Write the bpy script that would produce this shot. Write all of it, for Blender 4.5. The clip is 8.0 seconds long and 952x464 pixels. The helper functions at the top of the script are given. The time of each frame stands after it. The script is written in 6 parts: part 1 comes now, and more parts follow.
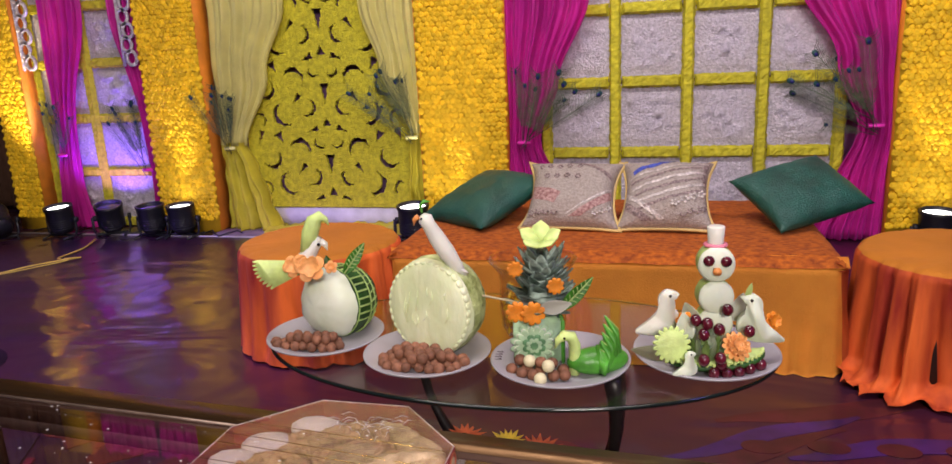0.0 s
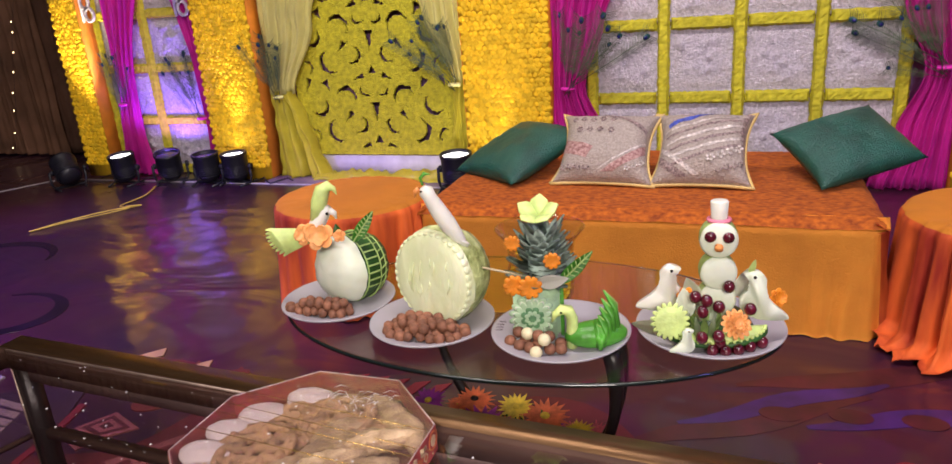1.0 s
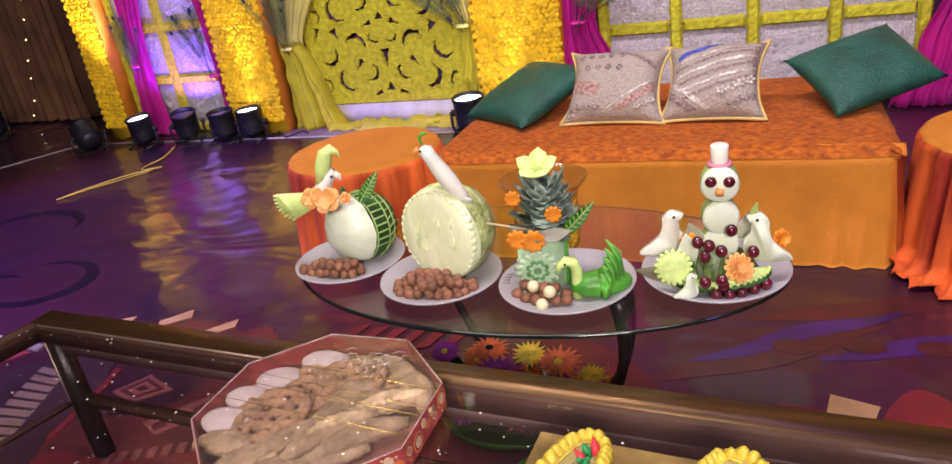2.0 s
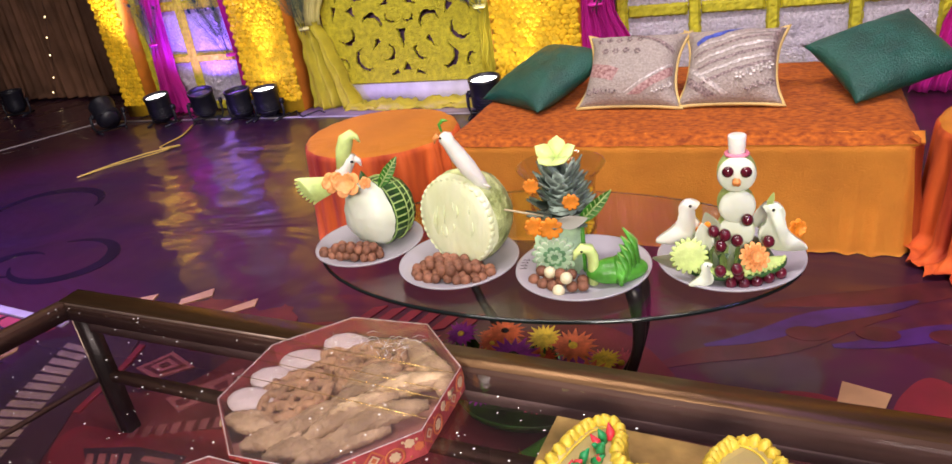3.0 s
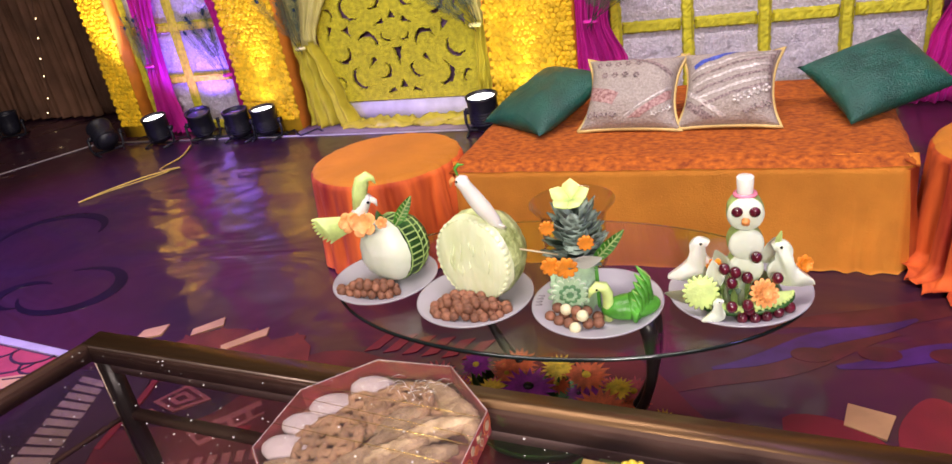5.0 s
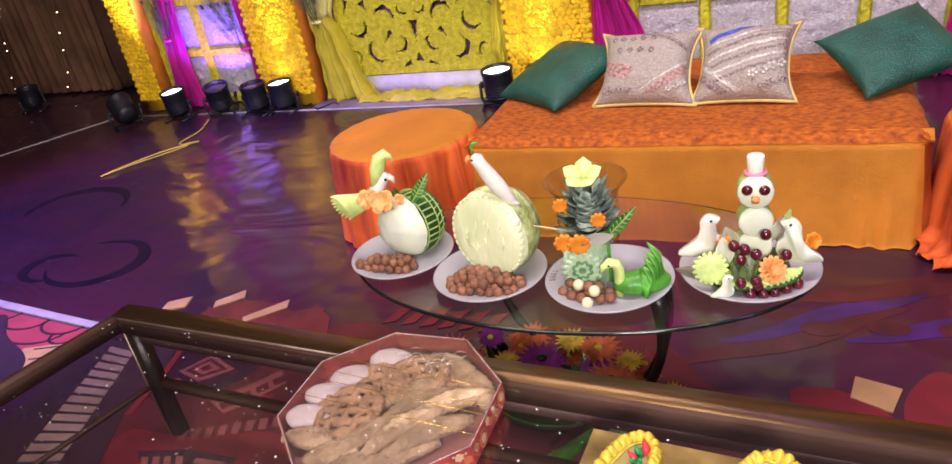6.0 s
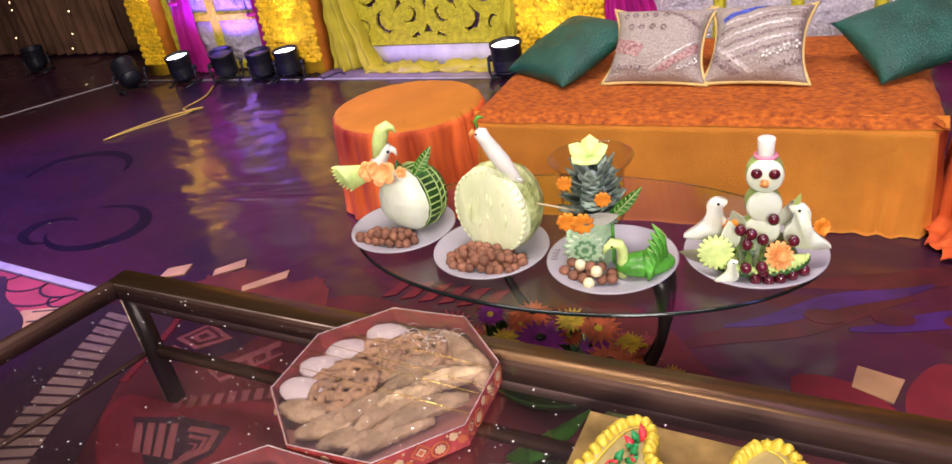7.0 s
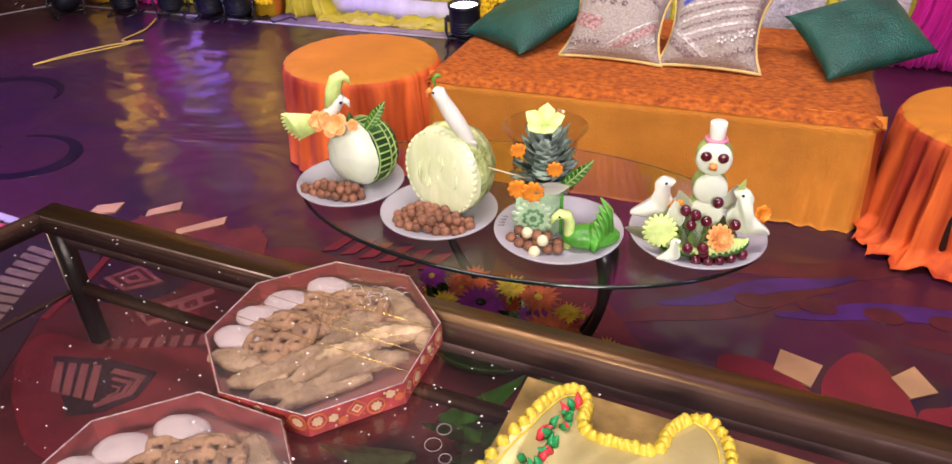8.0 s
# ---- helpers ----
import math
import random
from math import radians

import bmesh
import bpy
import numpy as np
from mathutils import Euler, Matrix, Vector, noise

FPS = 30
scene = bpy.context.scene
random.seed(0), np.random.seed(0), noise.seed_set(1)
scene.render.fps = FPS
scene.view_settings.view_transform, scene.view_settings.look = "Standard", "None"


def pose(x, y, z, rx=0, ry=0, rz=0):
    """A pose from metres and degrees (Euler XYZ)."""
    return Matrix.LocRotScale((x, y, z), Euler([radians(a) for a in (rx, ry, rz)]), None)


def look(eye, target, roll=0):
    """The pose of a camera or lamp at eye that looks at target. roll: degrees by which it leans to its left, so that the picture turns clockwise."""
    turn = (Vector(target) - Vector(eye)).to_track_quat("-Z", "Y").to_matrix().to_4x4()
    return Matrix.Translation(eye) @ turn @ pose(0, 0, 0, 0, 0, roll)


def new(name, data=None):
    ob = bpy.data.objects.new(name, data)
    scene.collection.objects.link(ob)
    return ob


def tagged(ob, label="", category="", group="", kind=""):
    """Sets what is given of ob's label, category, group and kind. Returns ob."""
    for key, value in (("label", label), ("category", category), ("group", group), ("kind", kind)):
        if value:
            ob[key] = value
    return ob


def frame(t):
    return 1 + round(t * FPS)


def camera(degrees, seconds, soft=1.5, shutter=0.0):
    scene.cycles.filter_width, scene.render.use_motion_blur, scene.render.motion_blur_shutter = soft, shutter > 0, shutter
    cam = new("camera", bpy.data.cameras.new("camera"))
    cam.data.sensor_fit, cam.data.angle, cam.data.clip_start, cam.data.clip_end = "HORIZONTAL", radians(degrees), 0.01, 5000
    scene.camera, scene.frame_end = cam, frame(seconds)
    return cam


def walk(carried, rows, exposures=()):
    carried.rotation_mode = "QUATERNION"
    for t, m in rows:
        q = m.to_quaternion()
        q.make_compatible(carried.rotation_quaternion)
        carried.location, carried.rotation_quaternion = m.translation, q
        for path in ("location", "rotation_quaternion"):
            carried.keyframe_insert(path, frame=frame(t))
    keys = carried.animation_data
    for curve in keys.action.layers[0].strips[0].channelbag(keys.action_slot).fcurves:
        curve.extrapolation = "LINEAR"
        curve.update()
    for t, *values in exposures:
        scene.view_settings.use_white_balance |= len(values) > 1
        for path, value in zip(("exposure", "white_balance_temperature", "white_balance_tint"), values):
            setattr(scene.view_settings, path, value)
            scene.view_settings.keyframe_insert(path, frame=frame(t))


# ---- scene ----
cam = camera(66.0, 8.0)
PATH = [
    (0, (0.276, -0.025, 1.097), (-0.206, 1.853, 0.609), -2.7),
    (0.5, (0.343, 0.004, 1.135), (-0.28, 1.828, 0.601), -3.7),
    (1, (0.411, 0.039, 1.165), (-0.243, 1.815, 0.517), -4.3),
    (1.5, (0.45, 0.055, 1.176), (-0.223, 1.8, 0.469), -5.4),
    (2, (0.463, 0.061, 1.206), (-0.255, 1.746, 0.403), -8.6),
    (2.2, (0.46, 0.070, 1.216), (-0.266, 1.727, 0.364), -9.2),
    (3.5, (0.462, 0.031, 1.26), (-0.296, 1.674, 0.408), -8.4),
    (4, (0.469, 0.043, 1.302), (-0.306, 1.664, 0.422), -13.1),
    (4.2, (0.459, 0.027, 1.304), (-0.294, 1.69, 0.487), -12.7),
    (5.3, (0.419, 0.022, 1.36), (-0.316, 1.668, 0.495), -8.6),
    (5.5, (0.435, -0.007, 1.369), (-0.328, 1.627, 0.504), -9.0),
    (6, (0.438, -0.004, 1.37), (-0.324, 1.602, 0.453), -10.3),
    (6.5, (0.432, 0.004, 1.361), (-0.351, 1.58, 0.409), -10.6),
    (7, (0.432, 0.022, 1.357), (-0.337, 1.591, 0.383), -8.9),
    (7.5, (0.433, 0.022, 1.356), (-0.269, 1.608, 0.36), -5.2),
    (8, (0.41, 0.019, 1.349), (-0.193, 1.598, 0.279), -1.8),
]
walk(cam, [(t, look(eye, target, roll)) for t, eye, target, roll in PATH],
     exposures=[(0.0, -0.38), (0.5, -0.20), (1.0, -0.17), (2.0, -0.03), (4.0, 0.08), (6.0, 0.13), (8.0, 0.14)])
# ---- world, lamps and exposure ----
world = bpy.data.worlds.new("hall_air")
scene.world = world
world.use_nodes = True
world.node_tree.nodes["Background"].inputs[0].default_value = (0.66, 0.52, 0.55, 1)
world.node_tree.nodes["Background"].inputs[1].default_value = 0.12


def area_lamp(name, eye, target, power, color, sx, sy):
    data = bpy.data.lights.new(name, "AREA")
    data.shape, data.size, data.size_y = "RECTANGLE", sx, sy
    data.energy, data.color = power, color
    ob = new(name, data)
    ob.matrix_world = look(eye, target)
    return ob


def spot_lamp(name, eye, target, power, color, angle=60, soft=0.05):
    data = bpy.data.lights.new(name, "SPOT")
    data.energy, data.color, data.spot_size, data.spot_blend, data.shadow_soft_size = power, color, radians(angle), 0.6, soft
    ob = new(name, data)
    ob.matrix_world = look(eye, target)
    return ob


# hall floodlights over and behind the camera, and the coloured wash on the stage
# unseen fill added overhead to brighten the backdrop
area_lamp("backdrop_fill", (-0.1, 1.3, 3.7), (-0.2, 4.2, 1.0), 146, (1.0, 0.89, 0.86), 3.0, 0.4)
area_lamp("hall_flood", (1.4, -3.0, 2.8), (0.0, 2.6, 0.6), 252, (1.0, 0.885, 0.83), 1.4, 0.8)
area_lamp("hall_flood_left", (-1.2, -0.6, 3.3), (-0.2, 2.2, 0.2), 22, (1.0, 0.90, 0.9), 1.2, 0.8)
spot_lamp("stage_wash_violet", (-4.5, 1.2, 3.2), (-2.7, 2.4, 0.0), 980, (0.30, 0.16, 1.0), 50, 0.25)
area_lamp("stage_wash_violet_right", (2.6, 0.8, 3.2), (1.1, 1.8, 0.0), 22, (0.30, 0.20, 1.0), 0.4, 0.4)


# ---- materials ----
def mat(name, color, rough=0.6, metal=0.0, var=0.12, scale=8.0, bump=0.2, bscale=60.0, second=None, sheen=0.0, coat=0.0,
        trans=0.0, island=0.0, sub=0.0, spec=0.5, dist=0.01, stretch=None, coords="Object", ior=1.45):
    m = bpy.data.materials.new(name)
    m.use_nodes = True
    nt = m.node_tree
    n, link = nt.nodes, nt.links
    b = n["Principled BSDF"]
    b.inputs["Roughness"].default_value, b.inputs["Metallic"].default_value = rough, metal
    b.inputs["Specular IOR Level"].default_value = spec
    b.inputs["IOR"].default_value = ior
    b.inputs["Coat Weight"].default_value, b.inputs["Coat Roughness"].default_value = coat, 0.15
    b.inputs["Transmission Weight"].default_value = trans
    if sheen:
        b.inputs["Sheen Weight"].default_value, b.inputs["Sheen Roughness"].default_value = sheen, 0.4
        b.inputs["Sheen Tint"].default_value = (*[min(1, c * 1.6 + 0.1) for c in color], 1)
    if sub:
        b.inputs["Subsurface Weight"].default_value = sub
        b.inputs["Subsurface Radius"].default_value = (0.02, 0.012, 0.006)
        b.inputs["Subsurface Scale"].default_value = 0.5
    tc = n.new("ShaderNodeTexCoord")
    vec = tc.outputs[coords]
    if stretch:
        mp = n.new("ShaderNodeMapping")
        mp.inputs["Scale"].default_value = stretch
        link.new(vec, mp.inputs[0])
        vec = mp.outputs[0]
    big = n.new("ShaderNodeTexNoise")
    big.inputs["Scale"].default_value, big.inputs["Detail"].default_value = scale, 4
    link.new(vec, big.inputs["Vector"])
    mix = n.new("ShaderNodeMix")
    mix.data_type = "RGBA"
    dark = [c * (1 - 2 * var) for c in color]
    light = second or [min(1, c * (1 + 1.2 * var)) for c in color]
    mix.inputs[6].default_value, mix.inputs[7].default_value = (*dark, 1), (*light, 1)
    ramp = n.new("ShaderNodeMapRange")
    ramp.inputs[1].default_value, ramp.inputs[2].default_value = 0.32, 0.68
    link.new(big.outputs[0], ramp.inputs[0])
    link.new(ramp.outputs[0], mix.inputs[0])
    out = mix.outputs[2]
    if island:
        geo = n.new("ShaderNodeNewGeometry")
        info = n.new("ShaderNodeObjectInfo")
        add = n.new("ShaderNodeMath")
        link.new(geo.outputs["Random Per Island"], add.inputs[0])
        link.new(info.outputs["Random"], add.inputs[1])
        fr = n.new("ShaderNodeMath")
        fr.operation = "FRACT"
        link.new(add.outputs[0], fr.inputs[0])
        rng = n.new("ShaderNodeMapRange")
        rng.inputs[3].default_value, rng.inputs[4].default_value = 1 - island, 1 + island * 0.6
        link.new(fr.outputs[0], rng.inputs[0])
        hsv = n.new("ShaderNodeHueSaturation")
        link.new(rng.outputs[0], hsv.inputs["Value"])
        link.new(out, hsv.inputs["Color"])
        out = hsv.outputs[0]
    link.new(out, b.inputs["Base Color"])
    if bump:
        fine = n.new("ShaderNodeTexNoise")
        fine.inputs["Scale"].default_value, fine.inputs["Detail"].default_value = bscale, 5
        link.new(vec, fine.inputs["Vector"])
        bp = n.new("ShaderNodeBump")
        bp.inputs["Strength"].default_value, bp.inputs["Distance"].default_value = bump, dist
        link.new(fine.outputs[0], bp.inputs["Height"])
        link.new(bp.outputs[0], b.inputs["Normal"])
    return m


def glow(name, color, strength):
    m = bpy.data.materials.new(name)
    m.use_nodes = True
    b = m.node_tree.nodes["Principled BSDF"]
    b.inputs["Base Color"].default_value = (*color, 1)
    b.inputs["Emission Color"].default_value = (*color, 1)
    b.inputs["Emission Strength"].default_value = strength
    return m


def clear(name, tint=(0.95, 0.97, 0.95), rough=0.02, mixin=0.12, edge=0.6):
    """Thin clear sheet: see-through with a mirror-like gloss on top."""
    m = bpy.data.materials.new(name)
    m.use_nodes = True
    nt = m.node_tree
    n, link = nt.nodes, nt.links
    out = n["Material Output"]
    tr = n.new("ShaderNodeBsdfTransparent")
    tr.inputs[0].default_value = (*tint, 1)
    gl = n.new("ShaderNodeBsdfGlossy")
    gl.inputs["Roughness"].default_value = rough
    fr = n.new("ShaderNodeLayerWeight")
    fr.inputs[0].default_value = 0.5
    pw = n.new("ShaderNodeMath")
    pw.operation, pw.inputs[1].default_value = "POWER", 4.0
    link.new(fr.outputs["Facing"], pw.inputs[0])
    add = n.new("ShaderNodeMath")
    add.operation, add.inputs[1].default_value, add.inputs[2].default_value = "MULTIPLY_ADD", edge, mixin
    link.new(pw.outputs[0], add.inputs[0])
    tcn = n.new("ShaderNodeTexCoord")
    nz = n.new("ShaderNodeTexNoise")
    nz.inputs["Scale"].default_value = 14
    link.new(tcn.outputs["Object"], nz.inputs["Vector"])
    bp = n.new("ShaderNodeBump")
    bp.inputs["Strength"].default_value, bp.inputs["Distance"].default_value = (0.5 if rough > 0.04 else 0.0), 0.01
    link.new(nz.outputs[0], bp.inputs["Height"])
    link.new(bp.outputs[0], gl.inputs["Normal"])
    mx = n.new("ShaderNodeMixShader")
    link.new(add.outputs[0], mx.inputs[0])
    link.new(tr.outputs[0], mx.inputs[1])
    link.new(gl.outputs[0], mx.inputs[2])
    link.new(mx.outputs[0], out.inputs[0])
    return m


M = {}
M["marigold"] = mat("marigold_petals", (0.88, 0.555, 0.012), 0.7, var=0.1, scale=20, bump=0.3, bscale=200, island=0.22)
M["marigold_back"] = mat("marigold_backing", (0.62, 0.36, 0.01), 0.8, bump=0.3, bscale=90)
M["orange_cloth"] = mat("orange_cloth", (0.78, 0.25, 0.02), 0.7, var=0.1, bump=0.2, bscale=300)
M["lime_flowers"] = mat("lime_flowers", (0.60, 0.54, 0.03), 0.75, var=0.14, scale=30, bump=0.5, bscale=150, island=0.1, dist=0.012)
M["lime_satin"] = mat("lime_satin", (0.85, 0.76, 0.08), 0.35, var=0.08, bump=0.1, bscale=60, sheen=0.4)
M["cream_satin"] = mat("pale_lime_voile", (0.93, 0.87, 0.36), 0.32, var=0.05, bump=0.1, bscale=60, sheen=0.4)
M["magenta"] = mat("magenta_satin", (0.80, 0.035, 0.46), 0.28, var=0.1, scale=5, bump=0.1, bscale=60, sheen=0.3)
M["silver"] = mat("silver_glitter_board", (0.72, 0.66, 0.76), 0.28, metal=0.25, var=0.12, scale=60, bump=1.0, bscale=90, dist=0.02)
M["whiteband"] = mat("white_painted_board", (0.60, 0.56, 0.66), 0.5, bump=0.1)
# same orange velvet on shaded sides; the shade is put in as darker red
M["velvet_shaded"] = mat("shaded_side_velvet", (0.34, 0.020, 0.006), 0.74, var=0.10, scale=3.4, bump=0.25, bscale=240, sheen=0.2, second=(0.80, 0.150, 0.022), stretch=(3.2, 3.2, 0.6))
# frontal light on the drape is put into this brighter orange
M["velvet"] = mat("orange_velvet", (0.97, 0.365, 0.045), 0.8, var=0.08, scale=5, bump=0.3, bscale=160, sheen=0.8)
M["velvet_stool"] = mat("stool_velvet_lit_top", (0.54, 0.185, 0.012), 0.8, var=0.10, scale=4, bump=0.3, bscale=200, sheen=0.3)
# mottled nap; overall tone darkened, as the top gets less light
M["velvet_top"] = mat("crushed_velvet_dim_lit", (0.27, 0.048, 0.004), 0.85, var=0.10, scale=58, bump=0.6, bscale=60, sheen=0.12, second=(0.53, 0.130, 0.008), stretch=(0.75, 1.2, 1))
M["green_cushion"] = mat("green_brocade", (0.007, 0.082, 0.062), 0.38, var=0.15, scale=12, bump=0.7, bscale=150, spec=0.7)
M["brocade"] = mat("beige_brocade", (0.42, 0.36, 0.325), 0.40, var=0.12, scale=120, bump=0.8, bscale=180)
M["brocade_pink"] = mat("pink_brocade", (0.48, 0.17, 0.17), 0.5, var=0.3, scale=90, bump=0.5, bscale=160, second=(0.55, 0.36, 0.34))
M["brocade_dark"] = mat("plum_brocade", (0.20, 0.13, 0.14), 0.5, var=0.3, scale=120, bump=0.5, bscale=160, second=(0.44, 0.34, 0.33))
M["brocade_blue"] = mat("blue_thread", (0.06, 0.09, 0.42), 0.5, var=0.2, scale=80, bump=0.4)
M["silver_thread"] = mat("silver_thread", (0.66, 0.60, 0.58), 0.35, metal=0.4, var=0.2, scale=90, bump=0.5, bscale=200)
M["gold_piping"] = mat("gold_piping", (0.62, 0.44, 0.16), 0.45, var=0.1, bump=0.3, bscale=200)
M["black"] = mat("black_painted_metal", (0.012, 0.012, 0.02), 0.4, var=0.2, bump=0.15, bscale=200)
M["lens"] = glow("lit_lens", (1.0, 0.97, 0.92), 9.0)
M["dimlens"] = mat("dark_lens", (0.05, 0.05, 0.12), 0.1, bump=0)
M["drape_brown"] = mat("brown_drape", (0.17, 0.080, 0.048), 0.8, var=0.2, scale=3, bump=0.3, bscale=90)
M["voile_brown"] = mat("brown_voile", (0.23, 0.11, 0.062), 0.8, var=0.2, scale=3, bump=0.3, bscale=90)
M["fairy"] = glow("warm_bulb", (1.0, 0.72, 0.38), 5.0)
M["plate"] = mat("white_melamine", (0.38, 0.365, 0.40), 0.28, var=0.03, bump=0.03, bscale=30)
M["china_ink"] = mat("dark_marker", (0.06, 0.02, 0.03), 0.6, bump=0)
M["melon_flesh"] = mat("pale_melon_flesh", (0.74, 0.82, 0.63), 0.45, var=0.05, scale=14, bump=0.12, bscale=50, sub=0.1, second=(0.79, 0.83, 0.70))
M["melon_rind"] = mat("dark_green_rind", (0.03, 0.10, 0.02), 0.4, var=0.3, scale=20, bump=0.2, bscale=60)
M["rosette_pale"] = mat("pale_jade_flesh", (0.42, 0.60, 0.38), 0.45, var=0.12, scale=30, bump=0.3)
M["rosette_dark"] = mat("mid_green_rind", (0.13, 0.30, 0.14), 0.45, var=0.2, scale=30, bump=0.3)
M["rind_cut"] = mat("cut_light_green", (0.36, 0.52, 0.16), 0.45, var=0.15, scale=30, bump=0.3)
M["pumpkin_flesh"] = mat("pale_yellow_flesh", (0.82, 0.90, 0.50), 0.5, var=0.08, scale=12, bump=0.6, bscale=22, sub=0.1, second=(0.86, 0.90, 0.62), stretch=(1.6, 1, 0.6))
M["pumpkin_rind"] = mat("yellow_green_rind", (0.40, 0.50, 0.10), 0.5, var=0.3, scale=30, bump=1.0, bscale=60, second=(0.68, 0.76, 0.36))
M["white_radish"] = mat("white_radish", (0.78, 0.77, 0.69), 0.4, var=0.04, bump=0.12, bscale=60, sub=0.15)
M["lime_flesh"] = mat("lime_yellow_flesh", (0.63, 0.79, 0.27), 0.45, var=0.12, scale=30, bump=0.2, bscale=90, sub=0.1)
M["carrot"] = mat("carrot", (0.84, 0.27, 0.02), 0.45, var=0.15, scale=40, bump=0.3, bscale=120, sub=0.1)
M["papaya"] = mat("papaya_flesh", (0.90, 0.40, 0.13), 0.4, var=0.12, scale=40, bump=0.3, bscale=120, sub=0.1)
M["leaf"] = mat("glossy_leaf", (0.05, 0.16, 0.025), 0.35, var=0.25, scale=20, bump=0.2)
M["green_skin"] = mat("green_cucumber_skin", (0.085, 0.34, 0.035), 0.35, var=0.25, scale=22, bump=0.2, bscale=80)
M["pine_leaf"] = mat("pineapple_leaf", (0.46, 0.58, 0.50), 0.5, var=0.25, scale=40, bump=0.3, bscale=150, island=0.3)
M["choco"] = mat("brown_sweet_ball", (0.25, 0.105, 0.058), 0.65, var=0.2, scale=60, bump=0.5, bscale=300, island=0.3, dist=0.004)
M["cream_ball"] = mat("cream_sweet_ball", (0.72, 0.66, 0.42), 0.5, var=0.08, scale=40, bump=0.2)
M["grape"] = mat("red_grape", (0.10, 0.008, 0.02), 0.14, var=0.35, scale=60, bump=0.05, coat=0.5, island=0.3)
M["pink"] = mat("pink_paper", (0.75, 0.22, 0.32), 0.5, bump=0.1)
M["seed"] = mat("dark_seed", (0.01, 0.008, 0.008), 0.25, bump=0)
M["beak"] = mat("orange_beak", (0.80, 0.30, 0.08), 0.45, bump=0.1)
M["wood_stick"] = mat("pale_wood_stick", (0.66, 0.54, 0.34), 0.6, bump=0.2)
M["glass_top"] = clear("tinted_table_glass", (0.95, 0.96, 0.94), 0.015, 0.05, 0.35)
# dark floor refracted in the edge is put in as opaque colour
M["glass_edge"] = mat("dark_refraction_edge", (0.006, 0.012, 0.012), 0.08, bump=0, coat=0.5)
M["glass_low"] = clear("coffee_table_glass", (0.95, 0.92, 0.92), 0.02, 0.15)
M["film"] = clear("cellophane", (0.95, 0.92, 0.92), 0.25, 0.20)
# rail split by light: dark matte body here, brighter top face below
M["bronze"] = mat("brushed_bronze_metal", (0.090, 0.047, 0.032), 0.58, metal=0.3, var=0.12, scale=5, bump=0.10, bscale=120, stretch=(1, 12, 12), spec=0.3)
M["bronze_cap"] = mat("bronze_lit_top_face", (0.165, 0.092, 0.042), 0.33, metal=0.8, var=0.15, scale=4, bump=0.10, bscale=90, stretch=(1, 12, 12))
# pale metal for highlights that are built as thin strips
M["edge_glint"] = mat("bright_edge_highlight", (0.46, 0.35, 0.28), 0.42, metal=0.8, var=0.25, scale=9, bump=0.1)
M["apron"] = mat("dull_rose_bronze", (0.20, 0.135, 0.12), 0.5, metal=0.3, var=0.15, scale=6, bump=0.1)
M["iron"] = mat("dark_iron", (0.02, 0.016, 0.016), 0.35, metal=0.3, bump=0.1)
M["box_red"] = mat("red_printed_card", (0.38, 0.055, 0.058), 0.4, var=0.2, scale=30, bump=0.1, bscale=100)
M["box_print"] = mat("cream_print", (0.58, 0.40, 0.24), 0.5, bump=0.1)
M["box_print2"] = mat("orange_print", (0.50, 0.13, 0.05), 0.5, bump=0.1)
M["box_in"] = mat("pink_card_lining", (0.42, 0.17, 0.14), 0.6, bump=0.1)
M["snack"] = mat("fried_pastry", (0.55, 0.36, 0.19), 0.62, var=0.22, scale=30, bump=0.7, bscale=130, island=0.2, second=(0.66, 0.48, 0.29))
M["snack_dark"] = mat("brown_fried_lattice", (0.46, 0.28, 0.15), 0.62, var=0.2, scale=30, bump=0.7, bscale=130)
M["snack_white"] = mat("sugar_white_sweet", (0.66, 0.575, 0.56), 0.6, var=0.06, scale=20, bump=0.3, bscale=70)
M["gold_ribbon"] = mat("gold_ribbon", (0.72, 0.48, 0.12), 0.25, metal=0.8, bump=0.1)
# near-white specks that stand for glints on glass and film
M["glint"] = mat("bright_glint_speck", (1.0, 0.98, 0.95), 0.25, metal=0.3, var=0.0, bump=0)
M["gold_board"] = mat("gold_cake_board", (0.40, 0.265, 0.085), 0.42, metal=0.4, var=0.25, scale=14, bump=0.35, bscale=24)
M["icing"] = mat("yellow_cream_icing", (0.74, 0.55, 0.06), 0.42, var=0.12, scale=60, bump=0.15, bscale=90, sub=0.15)
M["icing_top"] = mat("pale_cream_icing", (0.64, 0.55, 0.25), 0.4, var=0.05, scale=20, bump=0.15, bscale=40, sub=0.1)
M["icing_green"] = mat("green_icing", (0.02, 0.30, 0.09), 0.45, bump=0.1)
M["icing_red"] = mat("red_icing", (0.72, 0.04, 0.06), 0.45, bump=0.1)
M["clear_plastic"] = clear("clear_plastic", (0.93, 0.92, 0.92), 0.05, 0.05)
M["peacock"] = mat("peacock_barbs", (0.05, 0.09, 0.06), 0.4, metal=0.1, var=0.4, scale=14, bump=0.3, second=(0.16, 0.22, 0.13))
M["peacock_teal"] = mat("peacock_teal", (0.02, 0.07, 0.07), 0.35, metal=0.3, bump=0.2)
M["peacock_blue"] = mat("peacock_blue_eye", (0.015, 0.012, 0.14), 0.35, metal=0.3, bump=0.2)
M["gerbera_purple"] = mat("purple_petals", (0.26, 0.02, 0.27), 0.6, var=0.2, scale=60, bump=0.2)
